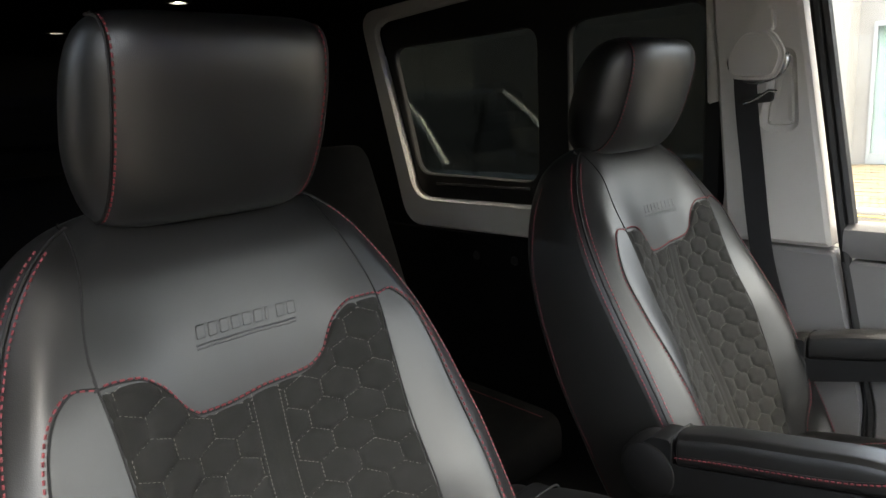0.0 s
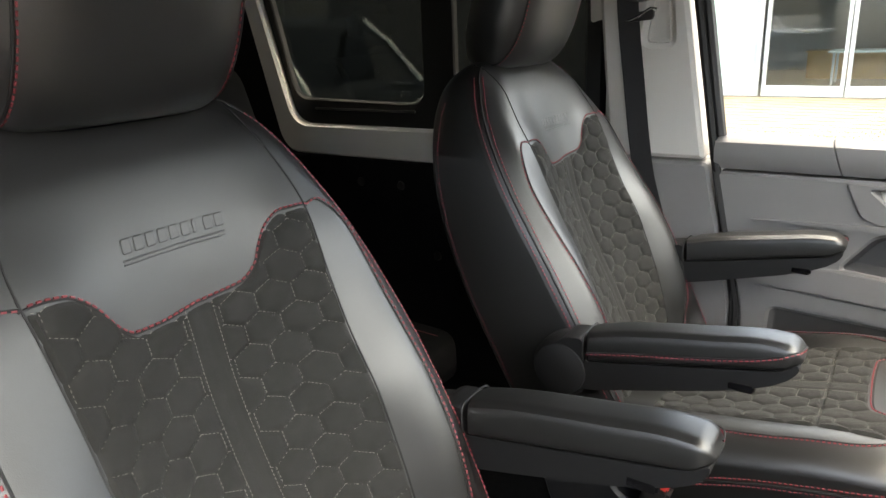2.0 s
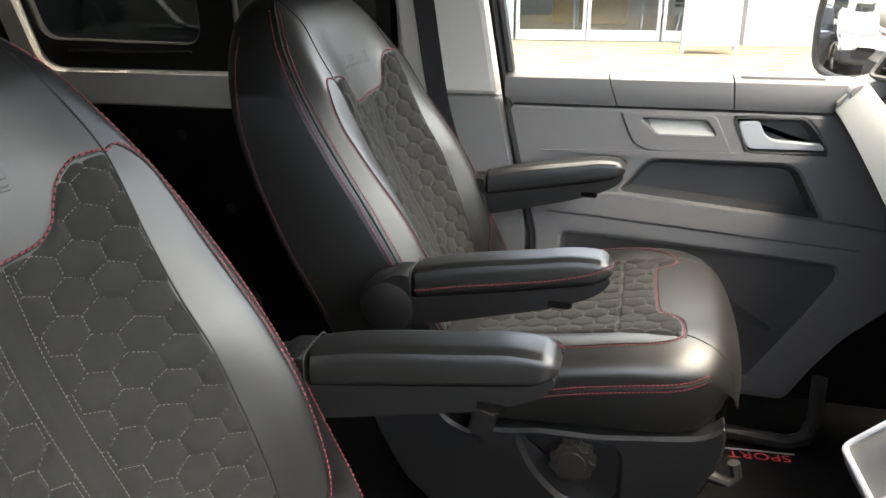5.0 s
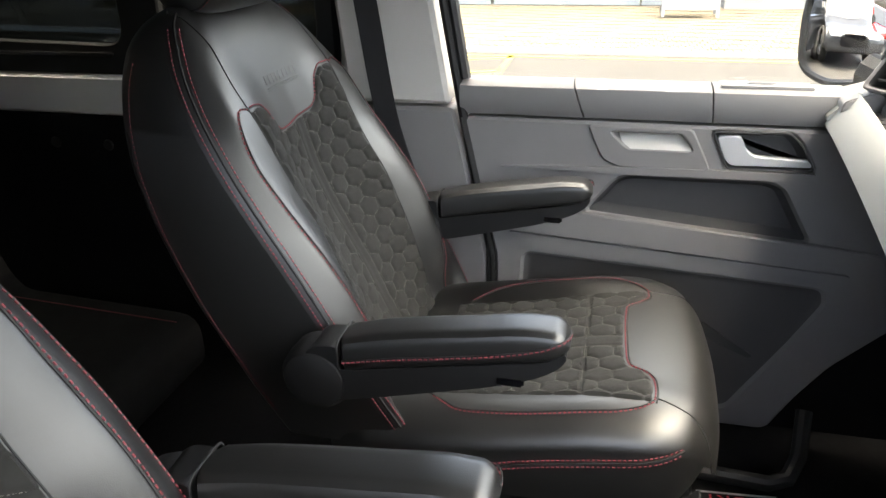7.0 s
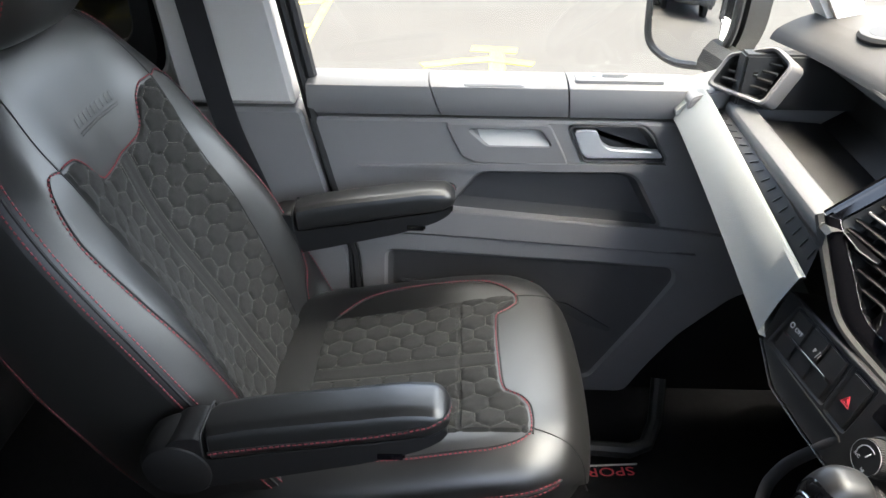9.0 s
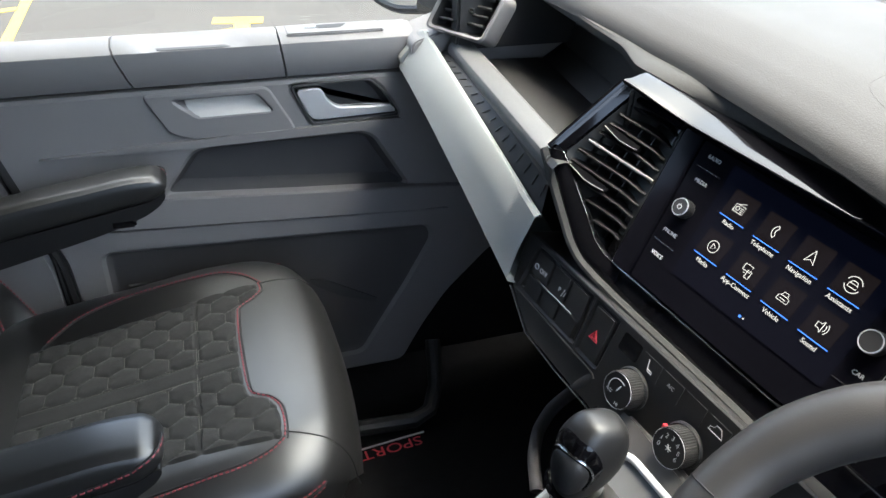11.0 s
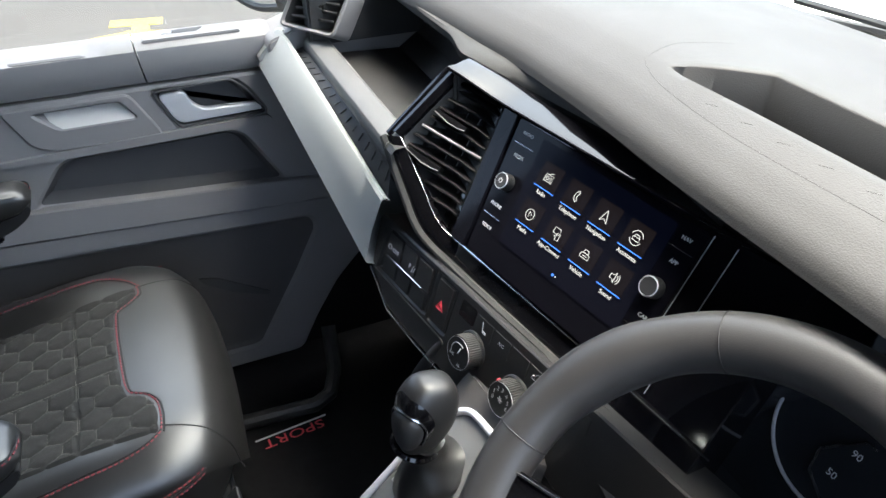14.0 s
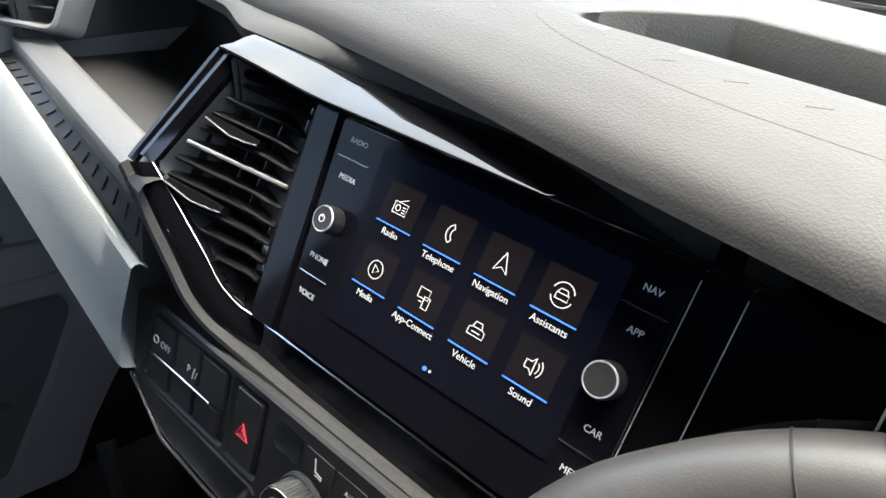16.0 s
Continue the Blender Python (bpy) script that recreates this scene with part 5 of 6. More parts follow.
rows = []
xs = [-0.86 + 0.66 * i / 60 for i in range(60)] + [-0.20 + 0.60 * i / 240 for i in range(240)] + [0.40 + 0.34 * i / 20 for i in range(21)]
for x in xs:
    row = [Vector((x, FRONT_Y(x) + 0.05, FRONT_Z(x) - 0.020)), Vector((x, FRONT_Y(x) + 0.003, FRONT_Z(x) - 0.016))]
    y0 = FRONT_Y(x)
    wide = 0.0006 + 0.064 * min(max((x + 0.158) / 0.074, 0.0), 1.0) * smooth(0.44, 0.40, x)
    sunk = 0.050 * min(max((x + 0.158) / 0.030, 0.0), 1.0) * smooth(0.44, 0.40, x)
    ys = [(y0 + 0.06 * (k / 36) ** 1.4, 0.0) for k in range(37)] + [(0.556, 0.0), (0.562, 0.0), (0.5645, 0.06), (0.5660, 1.0)]
    ys += [(0.5662 + wide * k / 10, 1.0) for k in range(1, 10)] + [(0.5662 + wide, 1.0), (0.5674 + wide, 0.04), (0.570 + wide, 0.0)]
    ys += [(0.570 + wide + (0.965 - 0.570 - wide) * k / 28, 0.0) for k in range(1, 29)]
    for y, deep in ys:
        row.append(Vector((x, y, top_z(x, y) - sunk * deep)))
    rows.append(row)
part("top_pad", grid(rows), DASH_TOP, dash, "grained charcoal foam", 60)
# moulded seam line round the tray and fine engraved dashes
seam = [(-0.17, 0.66), (-0.200, 0.60), (-0.196, 0.565), (-0.165, 0.547), (-0.10, 0.535), (0.0, 0.528), (0.14, 0.530), (0.30, 0.54)]
cx, cy = curve(*[(i, p[0]) for i, p in enumerate(seam)]), curve(*[(i, p[1]) for i, p in enumerate(seam)])
line = [(cx(i / 8), cy(i / 8)) for i in range(8 * (len(seam) - 1) + 1)]
part("seam_line", tube([(x, y, top_z(x, y) - 0.0002) for x, y in line], 0.0004, 5), DASH_TOP, dash)
for k in range(7):
    x = -0.08 + 0.045 * k
    part("engraved_dash", tube([(x + 0.004 * i, 0.545 + 0.0012 * i, top_z(x + 0.004 * i, 0.545 + 0.0012 * i) - 0.0001) for i in range(4)], 0.0002, 4), DASH_TOP, dash)
# round holder in the top
cup = part("holder_ring", lathe([(0.036, 0.000), (0.040, 0.0022), (0.050, 0.0016), (0.053, -0.004), (0.036, -0.03)], 40, pose(-0.72, 0.535, top_z(-0.72, 0.535) + 0.001, 8, 0, 0)), DASH_TOP, dash)
part("holder_well", lathe([(0.0, 0.0012), (0.037, 0.0012), (0.037, -0.002), (0, -0.002)], 32, pose(-0.72, 0.535, top_z(-0.72, 0.535) + 0.001, 8, 0, 0)), RUBBER, cup)
# loudspeaker grille by the windscreen pillar
sp = part("speaker_grille", block((-0.85, 0.50, 1.088), (-0.77, 0.62, 1.112), 0.008), GRID_GREY, dash)
bm = bmesh.new()
for i in range(9):
    block((-0.84, 0.512 + 0.012 * i, 1.111), (-0.78, 0.516 + 0.012 * i, 1.1125), 0.0, None, bm)
part("grille_slots", bm, RUBBER, sp)

# open shelf on the passenger side
rows = []
for i in range(41):
    f = i / 40
    x = -0.785 + 0.405 * f
    yl, zl = 0.330 + 0.003 * f, 0.986 - 0.017 * f
    rows.append([Vector((x, yl + 0.012, zl - 0.040)), Vector((x, yl, zl - 0.030)), Vector((x, yl - 0.001, zl - 0.006)), Vector((x, yl + 0.005, zl)), Vector((x, yl + 0.014, zl + 0.001)),
                 Vector((x, yl + 0.036, zl - 0.002)), Vector((x, yl + 0.044, zl - 0.030)), Vector((x, 0.50, zl - 0.036)), Vector((x, 0.535, zl - 0.012)), Vector((x, 0.545, zl + 0.03)), Vector((x, 0.53, 1.08))])
shelf = part("shelf", grid(rows), [SOFT_BLACK], dash, "open black shelf")
lip = []
for i in range(41):
    f = i / 40
    x = -0.785 + 0.385 * f
    yl, zl = 0.330 + 0.003 * f, 0.986 - 0.017 * f
    lip.append([Vector((x, yl + 0.004, zl - 0.022)), Vector((x, yl - 0.003, zl - 0.016)), Vector((x, yl - 0.0025, zl - 0.005)), Vector((x, yl + 0.001, zl + 0.001)), Vector((x, yl + 0.008, zl + 0.004)), Vector((x, yl + 0.034, zl + 0.003)), Vector((x, yl + 0.039, zl - 0.001))])
part("shelf_lip", grid(lip), WOVEN_LIT, shelf, "woven-look lip, its sky sheen put into a lighter grey")
part("shelf_end", block((-0.80, 0.335, 0.98), (-0.765, 0.55, 1.075), 0.004), SOFT_BLACK, shelf)
part("shelf_end", block((-0.385, 0.42, 0.975), (-0.375, 0.55, 1.06), 0.004), SOFT_BLACK, shelf)

# slotted strip below the lip
def strip_at(f, k, lift=0.0):
    """A point of the strip: f along it, k down it from the lip to the panel."""
    top, low = Vector((-0.79 + 0.400 * f, 0.334 + 0.003 * f, 0.974 - 0.017 * f)), Vector((-0.805 + 0.425 * f, 0.301 + 0.023 * f, 0.984 - 0.090 * f))
    low.z = min(low.z, top.z - 0.012)
    return top.lerp(low, k) + Vector((0, -0.6, 0.8)) * lift


strip = part("slotted_strip", grid([[strip_at(i / 20, k) for i in range(21)] for k in (0.0, 0.5, 1.0)]), RUBBER, dash)
ribs = bmesh.new()
for i in range(17):
    f = (i + 0.5) / 17
    tube([strip_at(f, 0.66, 0.0006), strip_at(f + 0.018, 0.36, 0.0006)], 0.0012, 6, bm=ribs)
part("ribs", ribs, SOFT_BLACK, strip)

# pale trim panel
rows = []
for i in range(31):
    f = i / 30
    x = -0.822 + 0.447 * f
    yt, zt = 0.2905 + 0.0233 * f, 0.9985 - 0.0955 * f
    xe = x - 0.015 * f
    yb, zb = 0.2534 + 0.0366 * f ** 1.3, 0.9400 - 0.1400 * f ** 1.3
    rows.append([Vector((x + 0.01 * (1 - f), yt + 0.014, zt - 0.008)), Vector((x, yt + 0.008, zt - 0.0005)), Vector((x, yt + 0.004, zt)), Vector((x, yt, zt - 0.003)),
                 Vector(((x + xe) / 2, (yt + yb) / 2 - 0.0015, (zt + zb) / 2 + 0.0005)), Vector((xe, yb + 0.002, zb + 0.004)), Vector((xe, yb, zb)), Vector((xe, yb + 0.003, zb - 0.006)), Vector((xe, yb + 0.04, zb - 0.022)), Vector((xe, yb + 0.12, zb - 0.040))])
part("pale_panel", grid(rows), TRIM_GREY, dash, "pale grey grained panel")
part("panel_end", prism(rounded([(0.293, 0.997), (0.42, 0.990), (0.42, 0.905), (0.30, 0.922), (0.256, 0.946), (0.254, 0.954)], 0.008, 3), -0.815, facing_x(0), 0.003, 2, -0.835), TRIM_GREY, dash)

# body below and behind
rows = []
for i in range(31):
    f = i / 30
    x = -0.83 + 1.56 * f
    k = smooth(-0.45, -0.36, x)
    zb = 0.855 - 0.095 * min((x + 0.83) / 0.45, 1.0) - 0.03 * k
    rows.append([Vector((x, 0.335 + 0.02 * k, zb + 0.03)), Vector((x, 0.345 + 0.02 * k, zb - 0.004)), Vector((x, 0.42, zb - 0.03)), Vector((x, 0.56, zb - 0.10)), Vector((x, 0.62, 0.52)), Vector((x, 0.70, 0.26)), Vector((x, 0.94, 0.26))])
part("underside", grid(rows), SOFT_BLACK, dash)
core = block((-0.83, 0.56, 0.60), (0.0, 0.90, 1.05), 0.0)
block((0.0, 0.72, 0.60), (0.72, 0.90, 1.05), 0.0, None, core)
part("core", core, SOFT_BLACK, dash)

# side vent at the door end
sv = part("side_vent", plate(rounded([(-0.062, -0.040), (0.050, -0.046), (0.070, 0.030), (0.030, 0.050), (-0.045, 0.020)], 0.012, 4), [(rounded([(-0.053, -0.034), (0.044, -0.039), (0.061, 0.026), (0.027, 0.043), (-0.040, 0.015)], 0.008, 3), 0.03, 1)],
          slanted((-0.775, 0.345, 1.045), 40, 25), 0.05, 0.004), [DOOR_GREY, RUBBER], dash, "grey-framed side air vent")
fr = slanted((-0.775, 0.345, 1.045), 40, 25)
for i in range(4):
    v = -0.020 + 0.014 * i
    part("slat", tube([on_face(-0.042 + 0.012 * i * 0.5, v, -0.010, fr), on_face(0.042 + 0.003 * i, v, -0.010, fr)], 0.0030, 6), SOFT_BLACK, sv)
part("vent_tab", tube([on_face(-0.005, 0.000, -0.004, fr), on_face(0.020, 0.000, -0.004, fr)], 0.0045, 8), CHROME, sv)

# glossy centre
fascia = part("centre_fascia", plate(rounded([(-0.200, 0.088), (0.10, 0.084), (0.24, 0.080), (0.24, -0.140), (0.05, -0.128), (-0.120, -0.126), (-0.182, -0.112)], 0.006, 2), (), FA @ pose(0, 0, -0.006), 0.06, 0.002), GLOSS, dash, "piano black centre fascia")
unit = part("infotainment_unit", prism(rounded([(-0.155, 0.077), (0.136, 0.073), (0.137, -0.092), (-0.131, -0.092)], 0.004, 3), 0.0, FA, 0.0012, 2, -0.02), SCREEN, dash, "glossy black touch screen unit, lit")
part("display", prism(rounded([(-0.104, 0.070), (0.102, 0.066), (0.106, -0.058), (-0.088, -0.060)], 0.004, 3), 0.0010, FA, 0.0, 2, -0.002), SCREEN_GLOW, unit)


def flat_lines(runs, r=0.00042, f=None, n=0.0020):
    """Thin raised lines on the face: each run is a list of (u, v)."""
    bm = bmesh.new()
    for run in runs:
        tube([on_face(u, v, n, f) for u, v in run], r, 6, bm=bm)
    return bm


def circle(cu, cv, r, a0=0, a1=360, k=20):
    return [(cu + r * math.cos(radians(a0 + (a1 - a0) * i / k)), cv + r * math.sin(radians(a0 + (a1 - a0) * i / k))) for i in range(k + 1)]


def box_run(u0, v0, u1, v1):
    return [(u0, v0), (u1, v0), (u1, v1), (u0, v1), (u0, v0)]


S = 0.0062
ICONS = {
    "Radio": [box_run(-S, -S * 0.8, S, S * 0.5), [(-S * 0.5, S * 0.5), (S * 0.7, S * 1.1)], circle(-S * 0.35, -S * 0.15, S * 0.34), [(S * 0.3, S * 0.1), (S * 0.75, S * 0.1)], [(S * 0.3, -S * 0.2), (S * 0.75, -S * 0.2)], [(S * 0.3, -S * 0.5), (S * 0.75, -S * 0.5)]],
    "Telephone": [circle(S * 0.7, S * 0.1, S * 1.15, 115, 245), circle(S * 0.9, S * 0.1, S * 0.75, 125, 235), [(S * 0.2, S * 1.15), (S * 0.45, S * 0.72)], [(S * 0.2, -S * 0.95), (S * 0.45, -S * 0.52)]],
    "Navigation": [[(0, S * 1.15), (-S * 0.85, -S), (0, -S * 0.45), (S * 0.85, -S), (0, S * 1.15)]],
    "Assistants": [circle(0, 0, S * 1.25, 20, 160), circle(0, 0, S * 1.25, 200, 340), [(-S * 0.6, S * 0.1), (-S * 0.4, S * 0.55), (S * 0.4, S * 0.55), (S * 0.6, S * 0.1)], box_run(-S * 0.7, -S * 0.5, S * 0.7, S * 0.1)],
    "Media": [circle(0, 0, S * 1.05), [(-S * 0.3, S * 0.5), (S * 0.5, 0), (-S * 0.3, -S * 0.5), (-S * 0.3, S * 0.5)]],
    "App-Connect": [box_run(-S * 0.9, -S * 0.1, S * 0.6, S), box_run(S * 0.1, -S * 1.1, S * 0.9, S * 0.2), [(-S * 0.5, -S * 0.5), (-S * 0.1, -S * 0.5)]],
    "Vehicle": [[(-S, -S * 0.6), (-S, S * 0.1), (-S * 0.6, S * 0.3), (-S * 0.4, S * 0.9), (S * 0.4, S * 0.9), (S * 0.6, S * 0.3), (S, S * 0.1), (S, -S * 0.6), (-S, -S * 0.6)], [(-S * 0.6, S * 0.3), (S * 0.6, S * 0.3)], [(-S * 0.5, -S * 0.2), (S * 0.5, -S * 0.2)]],
    "Sound": [[(-S, -S * 0.4), (-S, S * 0.4), (-S * 0.4, S * 0.4), (0, S * 0.9), (0, -S * 0.9), (-S * 0.4, -S * 0.4), (-S, -S * 0.4)], circle(-S * 0.2, 0, S * 0.75, -45, 45), circle(-S * 0.2, 0, S * 1.15, -45, 45)],
}
for (word, runs), (u, v) in zip(ICONS.items(), ((-0.067, 0.035), (-0.0205, 0.034), (0.0255, 0.033), (0.071, 0.032), (-0.065, -0.012), (-0.0180, -0.012), (0.0285, -0.013), (0.074, -0.014))):
    tile = part("app_tile", prism(rounded([(u - 0.0165, v - 0.0135), (u + 0.0165, v - 0.0135), (u + 0.0165, v + 0.0155), (u - 0.0165, v + 0.0155)], 0.001, 1), 0.0016, FA, 0.0, 2, 0.0), TILE_GLOW, unit)
    part("icon", flat_lines([[(u + a, v + b) for a, b in run] for run in runs]), WHITE_GLOW, tile)
    part("underline", prism([(u - 0.0165, v - 0.0150), (u + 0.0165, v - 0.0150), (u + 0.0165, v - 0.0140), (u - 0.0165, v - 0.0140)], 0.0018, FA, 0.0, 2, 0.0), BLUE_GLOW, tile)
    part("word", text_mesh(word, 0.0067, FA @ pose(u, v - 0.0200, 0.0017)), WHITE_GLOW, tile)
part("page_dot", lathe([(0, 0), (0.0016, 0), (0.0016, 0.0018), (0, 0.0018)], 12, FA @ pose(0.005, -0.052, 0)), BLUE_GLOW, unit)
part("page_dot", lathe([(0, 0), (0.0009, 0), (0.0009, 0.0018), (0, 0.0018)], 12, FA @ pose(0.0095, -0.052, 0)), WHITE_GLOW, unit)
for word, u, v in (("RADIO", -0.129, 0.064), ("MEDIA", -0.126, 0.036), ("PHONE", -0.120, -0.027), ("VOICE", -0.117, -0.055), ("NAV", 0.118, 0.057), ("APP", 0.119, 0.032), ("CAR", 0.122, -0.029), ("MENU", 0.122, -0.056)):
    part("key_word", text_mesh(word, 0.0060, FA @ pose(u, v, 0.0004)), WHITE_PRINT, unit)
for u0, u1, v in ((-0.144, -0.110, 0.050), (-0.133, -0.103, -0.041), (0.103, 0.133, 0.045), (0.106, 0.136, -0.043)):
    part("key_line", tube([on_face(u0, v, 0.0003), on_face(u1, v, 0.0003)], 0.0006, 6), CHROME, unit)


def ridged_knob(r, h, m, parent, name, cap=True, rim=0.002):
    """A round knob with a milled side and a bright ring."""
    prof = [(r * (1 + (0.018 if i % 2 else -0.012)) * math.cos(2 * math.pi * i / 96), r * (1 + (0.018 if i % 2 else -0.012)) * math.sin(2 * math.pi * i / 96)) for i in range(96)]
    k = part(name, prism(prof, h, m, 0.0), SOFT_BLACK, parent, "round black knob with a milled side")
    part("ring", lathe([(r * (0.86 if r < 0.02 else 0.955), h), (r * (0.87 if r < 0.02 else 0.962), h + rim * 0.5), (r * (0.91 if r < 0.02 else 0.972), h + rim * 0.6), (r * 0.955, h + rim * 0.2), (r * 0.96, h - 0.001), (r * 0.9, h - 0.001)], 48, m), SATIN, k)
    part("face", lathe([(0, h + 0.0006), (r * (0.84 if r < 0.02 else 0.95), h + 0.0012), (r * (0.85 if r < 0.02 else 0.95), h - 0.001), (0, h - 0.001)], 40, m), SOFT_BLACK, k)
    return k


k1 = ridged_knob(0.0105, 0.0125, FA @ pose(-0.1205, 0.003, 0), unit, "volume_knob")
part("power_mark", flat_lines([circle(-0.1205, 0.003, 0.0026, 120, 420), [(-0.1205, 0.004), (-0.1205, 0.0064)]], 0.0004, None, 0.0142), WHITE_PRINT, k1)
ridged_knob(0.0110, 0.0130, FA @ pose(0.117, 0.001, 0), unit, "tuning_knob")
# chrome line under the unit and joint lines to the instrument side
part("chrome_line", tube([on_face(-0.162, -0.0945, -0.002), on_face(0.10, -0.0955, -0.002), on_face(0.25, -0.098, -0.002)], 0.0011, 6), CHROME, dash)
for u in (0.1375, 0.164):
    part("joint_line", tube([on_face(u, 0.073, -0.0055), on_face(u, -0.09, -0.0055)], 0.0004, 6), DIM_PRINT, dash)
part("divider", prism(rounded([(-0.184, 0.079), (-0.156, 0.079), (-0.1315, -0.093), (-0.161, -0.094)], 0.002, 2), 0.004, FA, 0.0015, 2, -0.02), SCREEN, dash, "piano black upright bar")

# glossy strip over the unit, swelling outwards, and the woven band above it
def strip_edges(u):
    n0 = 0.024 * smooth(-0.155, -0.285, u)
    lo = 0.0800 + 0.006 * smooth(-0.16, -0.27, u)
    return n0, lo, 0.112 - 0.033 * smooth(-0.02, 0.19, u)


rows, band = [], []
for i in range(81):
    u = -0.266 + 0.46 * i / 80
    n0, lo, hi = strip_edges(u)
    h = hi - lo
    rows.append([on_face(u, lo - 0.003, n0 - 0.006), on_face(u, lo - 0.001, n0 + 0.022), on_face(u, lo + 0.0008, n0 + 0.0245), on_face(u, lo + 0.003, n0 + 0.0235), on_face(u, lo + h * 0.35, n0 + 0.014), on_face(u, lo + h * 0.7, n0 + 0.005), on_face(u, hi - 0.001, n0 - 0.004), on_face(u, hi, n0 - 0.007), on_face(u, hi + 0.001, n0 - 0.014)])
part("gloss_strip", grid(rows), GLOSS, dash, "piano black strip over the screen")
for i in range(141):
    u = -0.66 + 0.80 * i / 140
    n0, lo, hi = strip_edges(u)
    if u < -0.28:
        q = on_face(-0.28, strip_edges(-0.28)[2] - 0.001, strip_edges(-0.28)[0] - 0.003)
        e = Vector((q.x + (u + 0.28) * 0.95, q.y + 0.012 * smooth(-0.28, -0.36, u), q.z + 0.004 * smooth(-0.28, -0.36, u)))
    else:
        e = on_face(u, hi - 0.001, n0 - 0.003)
    top = Vector((e.x, FRONT_Y(e.x) + 0.010, FRONT_Z(e.x) - 0.012))
    if top.y < e.y + 0.010:
        top.y = e.y + 0.010
    band.append([e + Vector((0, 0.020, -0.020)), e + Vector((0, 0.001, -0.010)), e, e * 0.75 + top * 0.25 + Vector((0, -0.001, 0.003)), e * 0.4 + top * 0.6 + Vector((0, -0.001, 0.003)), top, top + Vector((0, 0.03, -0.01))])
part("upper_band", grid(band), CARBON, dash, "dark woven-look strip")

# centre vent: corners in the face's frame, on a plane of their own
PV, NV = Vector((-0.276, -0.019, 0.055)), Vector((0.475, 0.07, 0.877)).normalized()


def vent_at(u, v, sink=0.0):
    n = PV.z - ((u - PV.x) * NV.x + (v - PV.y) * NV.y) / NV.z
    return FA @ (Vector((u, v, n)) - NV * sink)


def vent_left(v):
    return float(np.interp(v, [-0.0955, -0.0935, -0.0864, -0.0439, -0.019, 0.072, 0.085], [-0.160, -0.168, -0.187, -0.2425, -0.276, -0.255, -0.252]))


def vent_right(v):
    return float(np.interp(v, [-0.10, 0.08], [-0.163, -0.1885]))


vent = part("centre_vent", grid([[vent_at(vent_left(v), v, 0.004), vent_at((vent_left(v) + vent_right(v)) / 2, v, 0.045), vent_at(vent_right(v), v, 0.004)] for v in [-0.094 + 0.176 * i / 20 for i in range(21)]]), RUBBER, dash, "hexagonal black air vent with slats")
for i in range(11):
    v = 0.0685 - 0.0150 * i
    l, r = vent_left(v) + 0.008, vent_right(v) - 0.003
    if r - l < 0.02:
        continue
    rows = []
    for k in range(17):
        f = k / 16
        u = l + (r - l) * f
        bend = 0.0022 * smooth(0.70, 0.98, f)
        rows.append([vent_at(u, v - 0.0022 - bend, 0.0055), vent_at(u, v - 0.0008 - bend, 0.0035), vent_at(u, v + 0.0012 - bend, 0.0042), vent_at(u, v + 0.0034 - bend, 0.012), vent_at(u, v + 0.0100, 0.032), vent_at(u, v + 0.0060, 0.032), vent_at(u, v - 0.0012 - bend, 0.012)])
    part("slat", grid(rows, closed=True, caps=True), SLAT, vent)
    if i == 4:
        part("bright_slat_edge", tube([vent_at(l + (r - l) * k / 8, v, 0.0030) for k in range(9)], 0.0019, 8), DOOR_GREY, vent)
for k in range(6):
    u = -0.262 + 0.016 * k
    part("vane", block((-0.0008, -0.075, -0.040), (0.0008, 0.060, -0.020), 0.0, FA @ pose(u, -0.008 * k * 0.2, PV.z - (u - PV.x) * NV.x / NV.z)), SLAT, vent)
for v, u0, u1 in ((0.031, -0.256, -0.212), (-0.029, -0.262, -0.214)):
    shape = rounded([(0.0, 0.0), (0.5, -0.0045), (1.0, -0.0020), (1.0, 0.0035), (0.55, 0.0045), (0.06, 0.0050)], 0.002, 3)
    rows = []
    for sink in (0.012, -0.002, -0.003):
        rows.append([vent_at(u0 + (u1 - u0) * a, v + b - 0.0015 * a, sink) for a, b in shape])
    tab = part("vent_tab", grid(rows, closed=True, caps=True), SLAT, vent, "black vent slider with a bright rim")
    part("tab_rim", tube([vent_at(u0 + (u1 - u0) * a, v + b - 0.0015 * a, -0.003) for a, b in ((0.02, 0.001), (0.3, -0.0018), (0.5, -0.0040), (0.8, -0.0030), (0.98, -0.0015))], 0.0007, 6), DOOR_GREY, tab)
# glossy surround of the vent
rows = []
for k in range(13):
    v = -0.019 + 0.101 * k / 12
    u = vent_left(v)
    rows.append([vent_at(u + 0.003, v, 0.010), vent_at(u, v, 0.0), vent_at(u - 0.008, v + 0.002, -0.003), vent_at(u - 0.016, v + 0.002, 0.002), vent_at(u - 0.016, v, 0.030)])
part("surround", grid(rows), GLOSS, vent)
cheek_in = [(-0.276, -0.019), (-0.2425, -0.0439), (-0.2148, -0.065), (-0.187, -0.0864), (-0.168, -0.0935), (-0.145, -0.0955)]
cheek_out = [(-0.2925, -0.0266), (-0.2537, -0.0607), (-0.2300, -0.081), (-0.2058, -0.1012), (-0.187, -0.1111), (-0.1480, -0.1235)]
ci = [curve(*[(i, p[k]) for i, p in enumerate(cheek_in)]) for k in range(2)]
co = [curve(*[(i, p[k]) for i, p in enumerate(cheek_out)]) for k in range(2)]
rows, trim = [], []
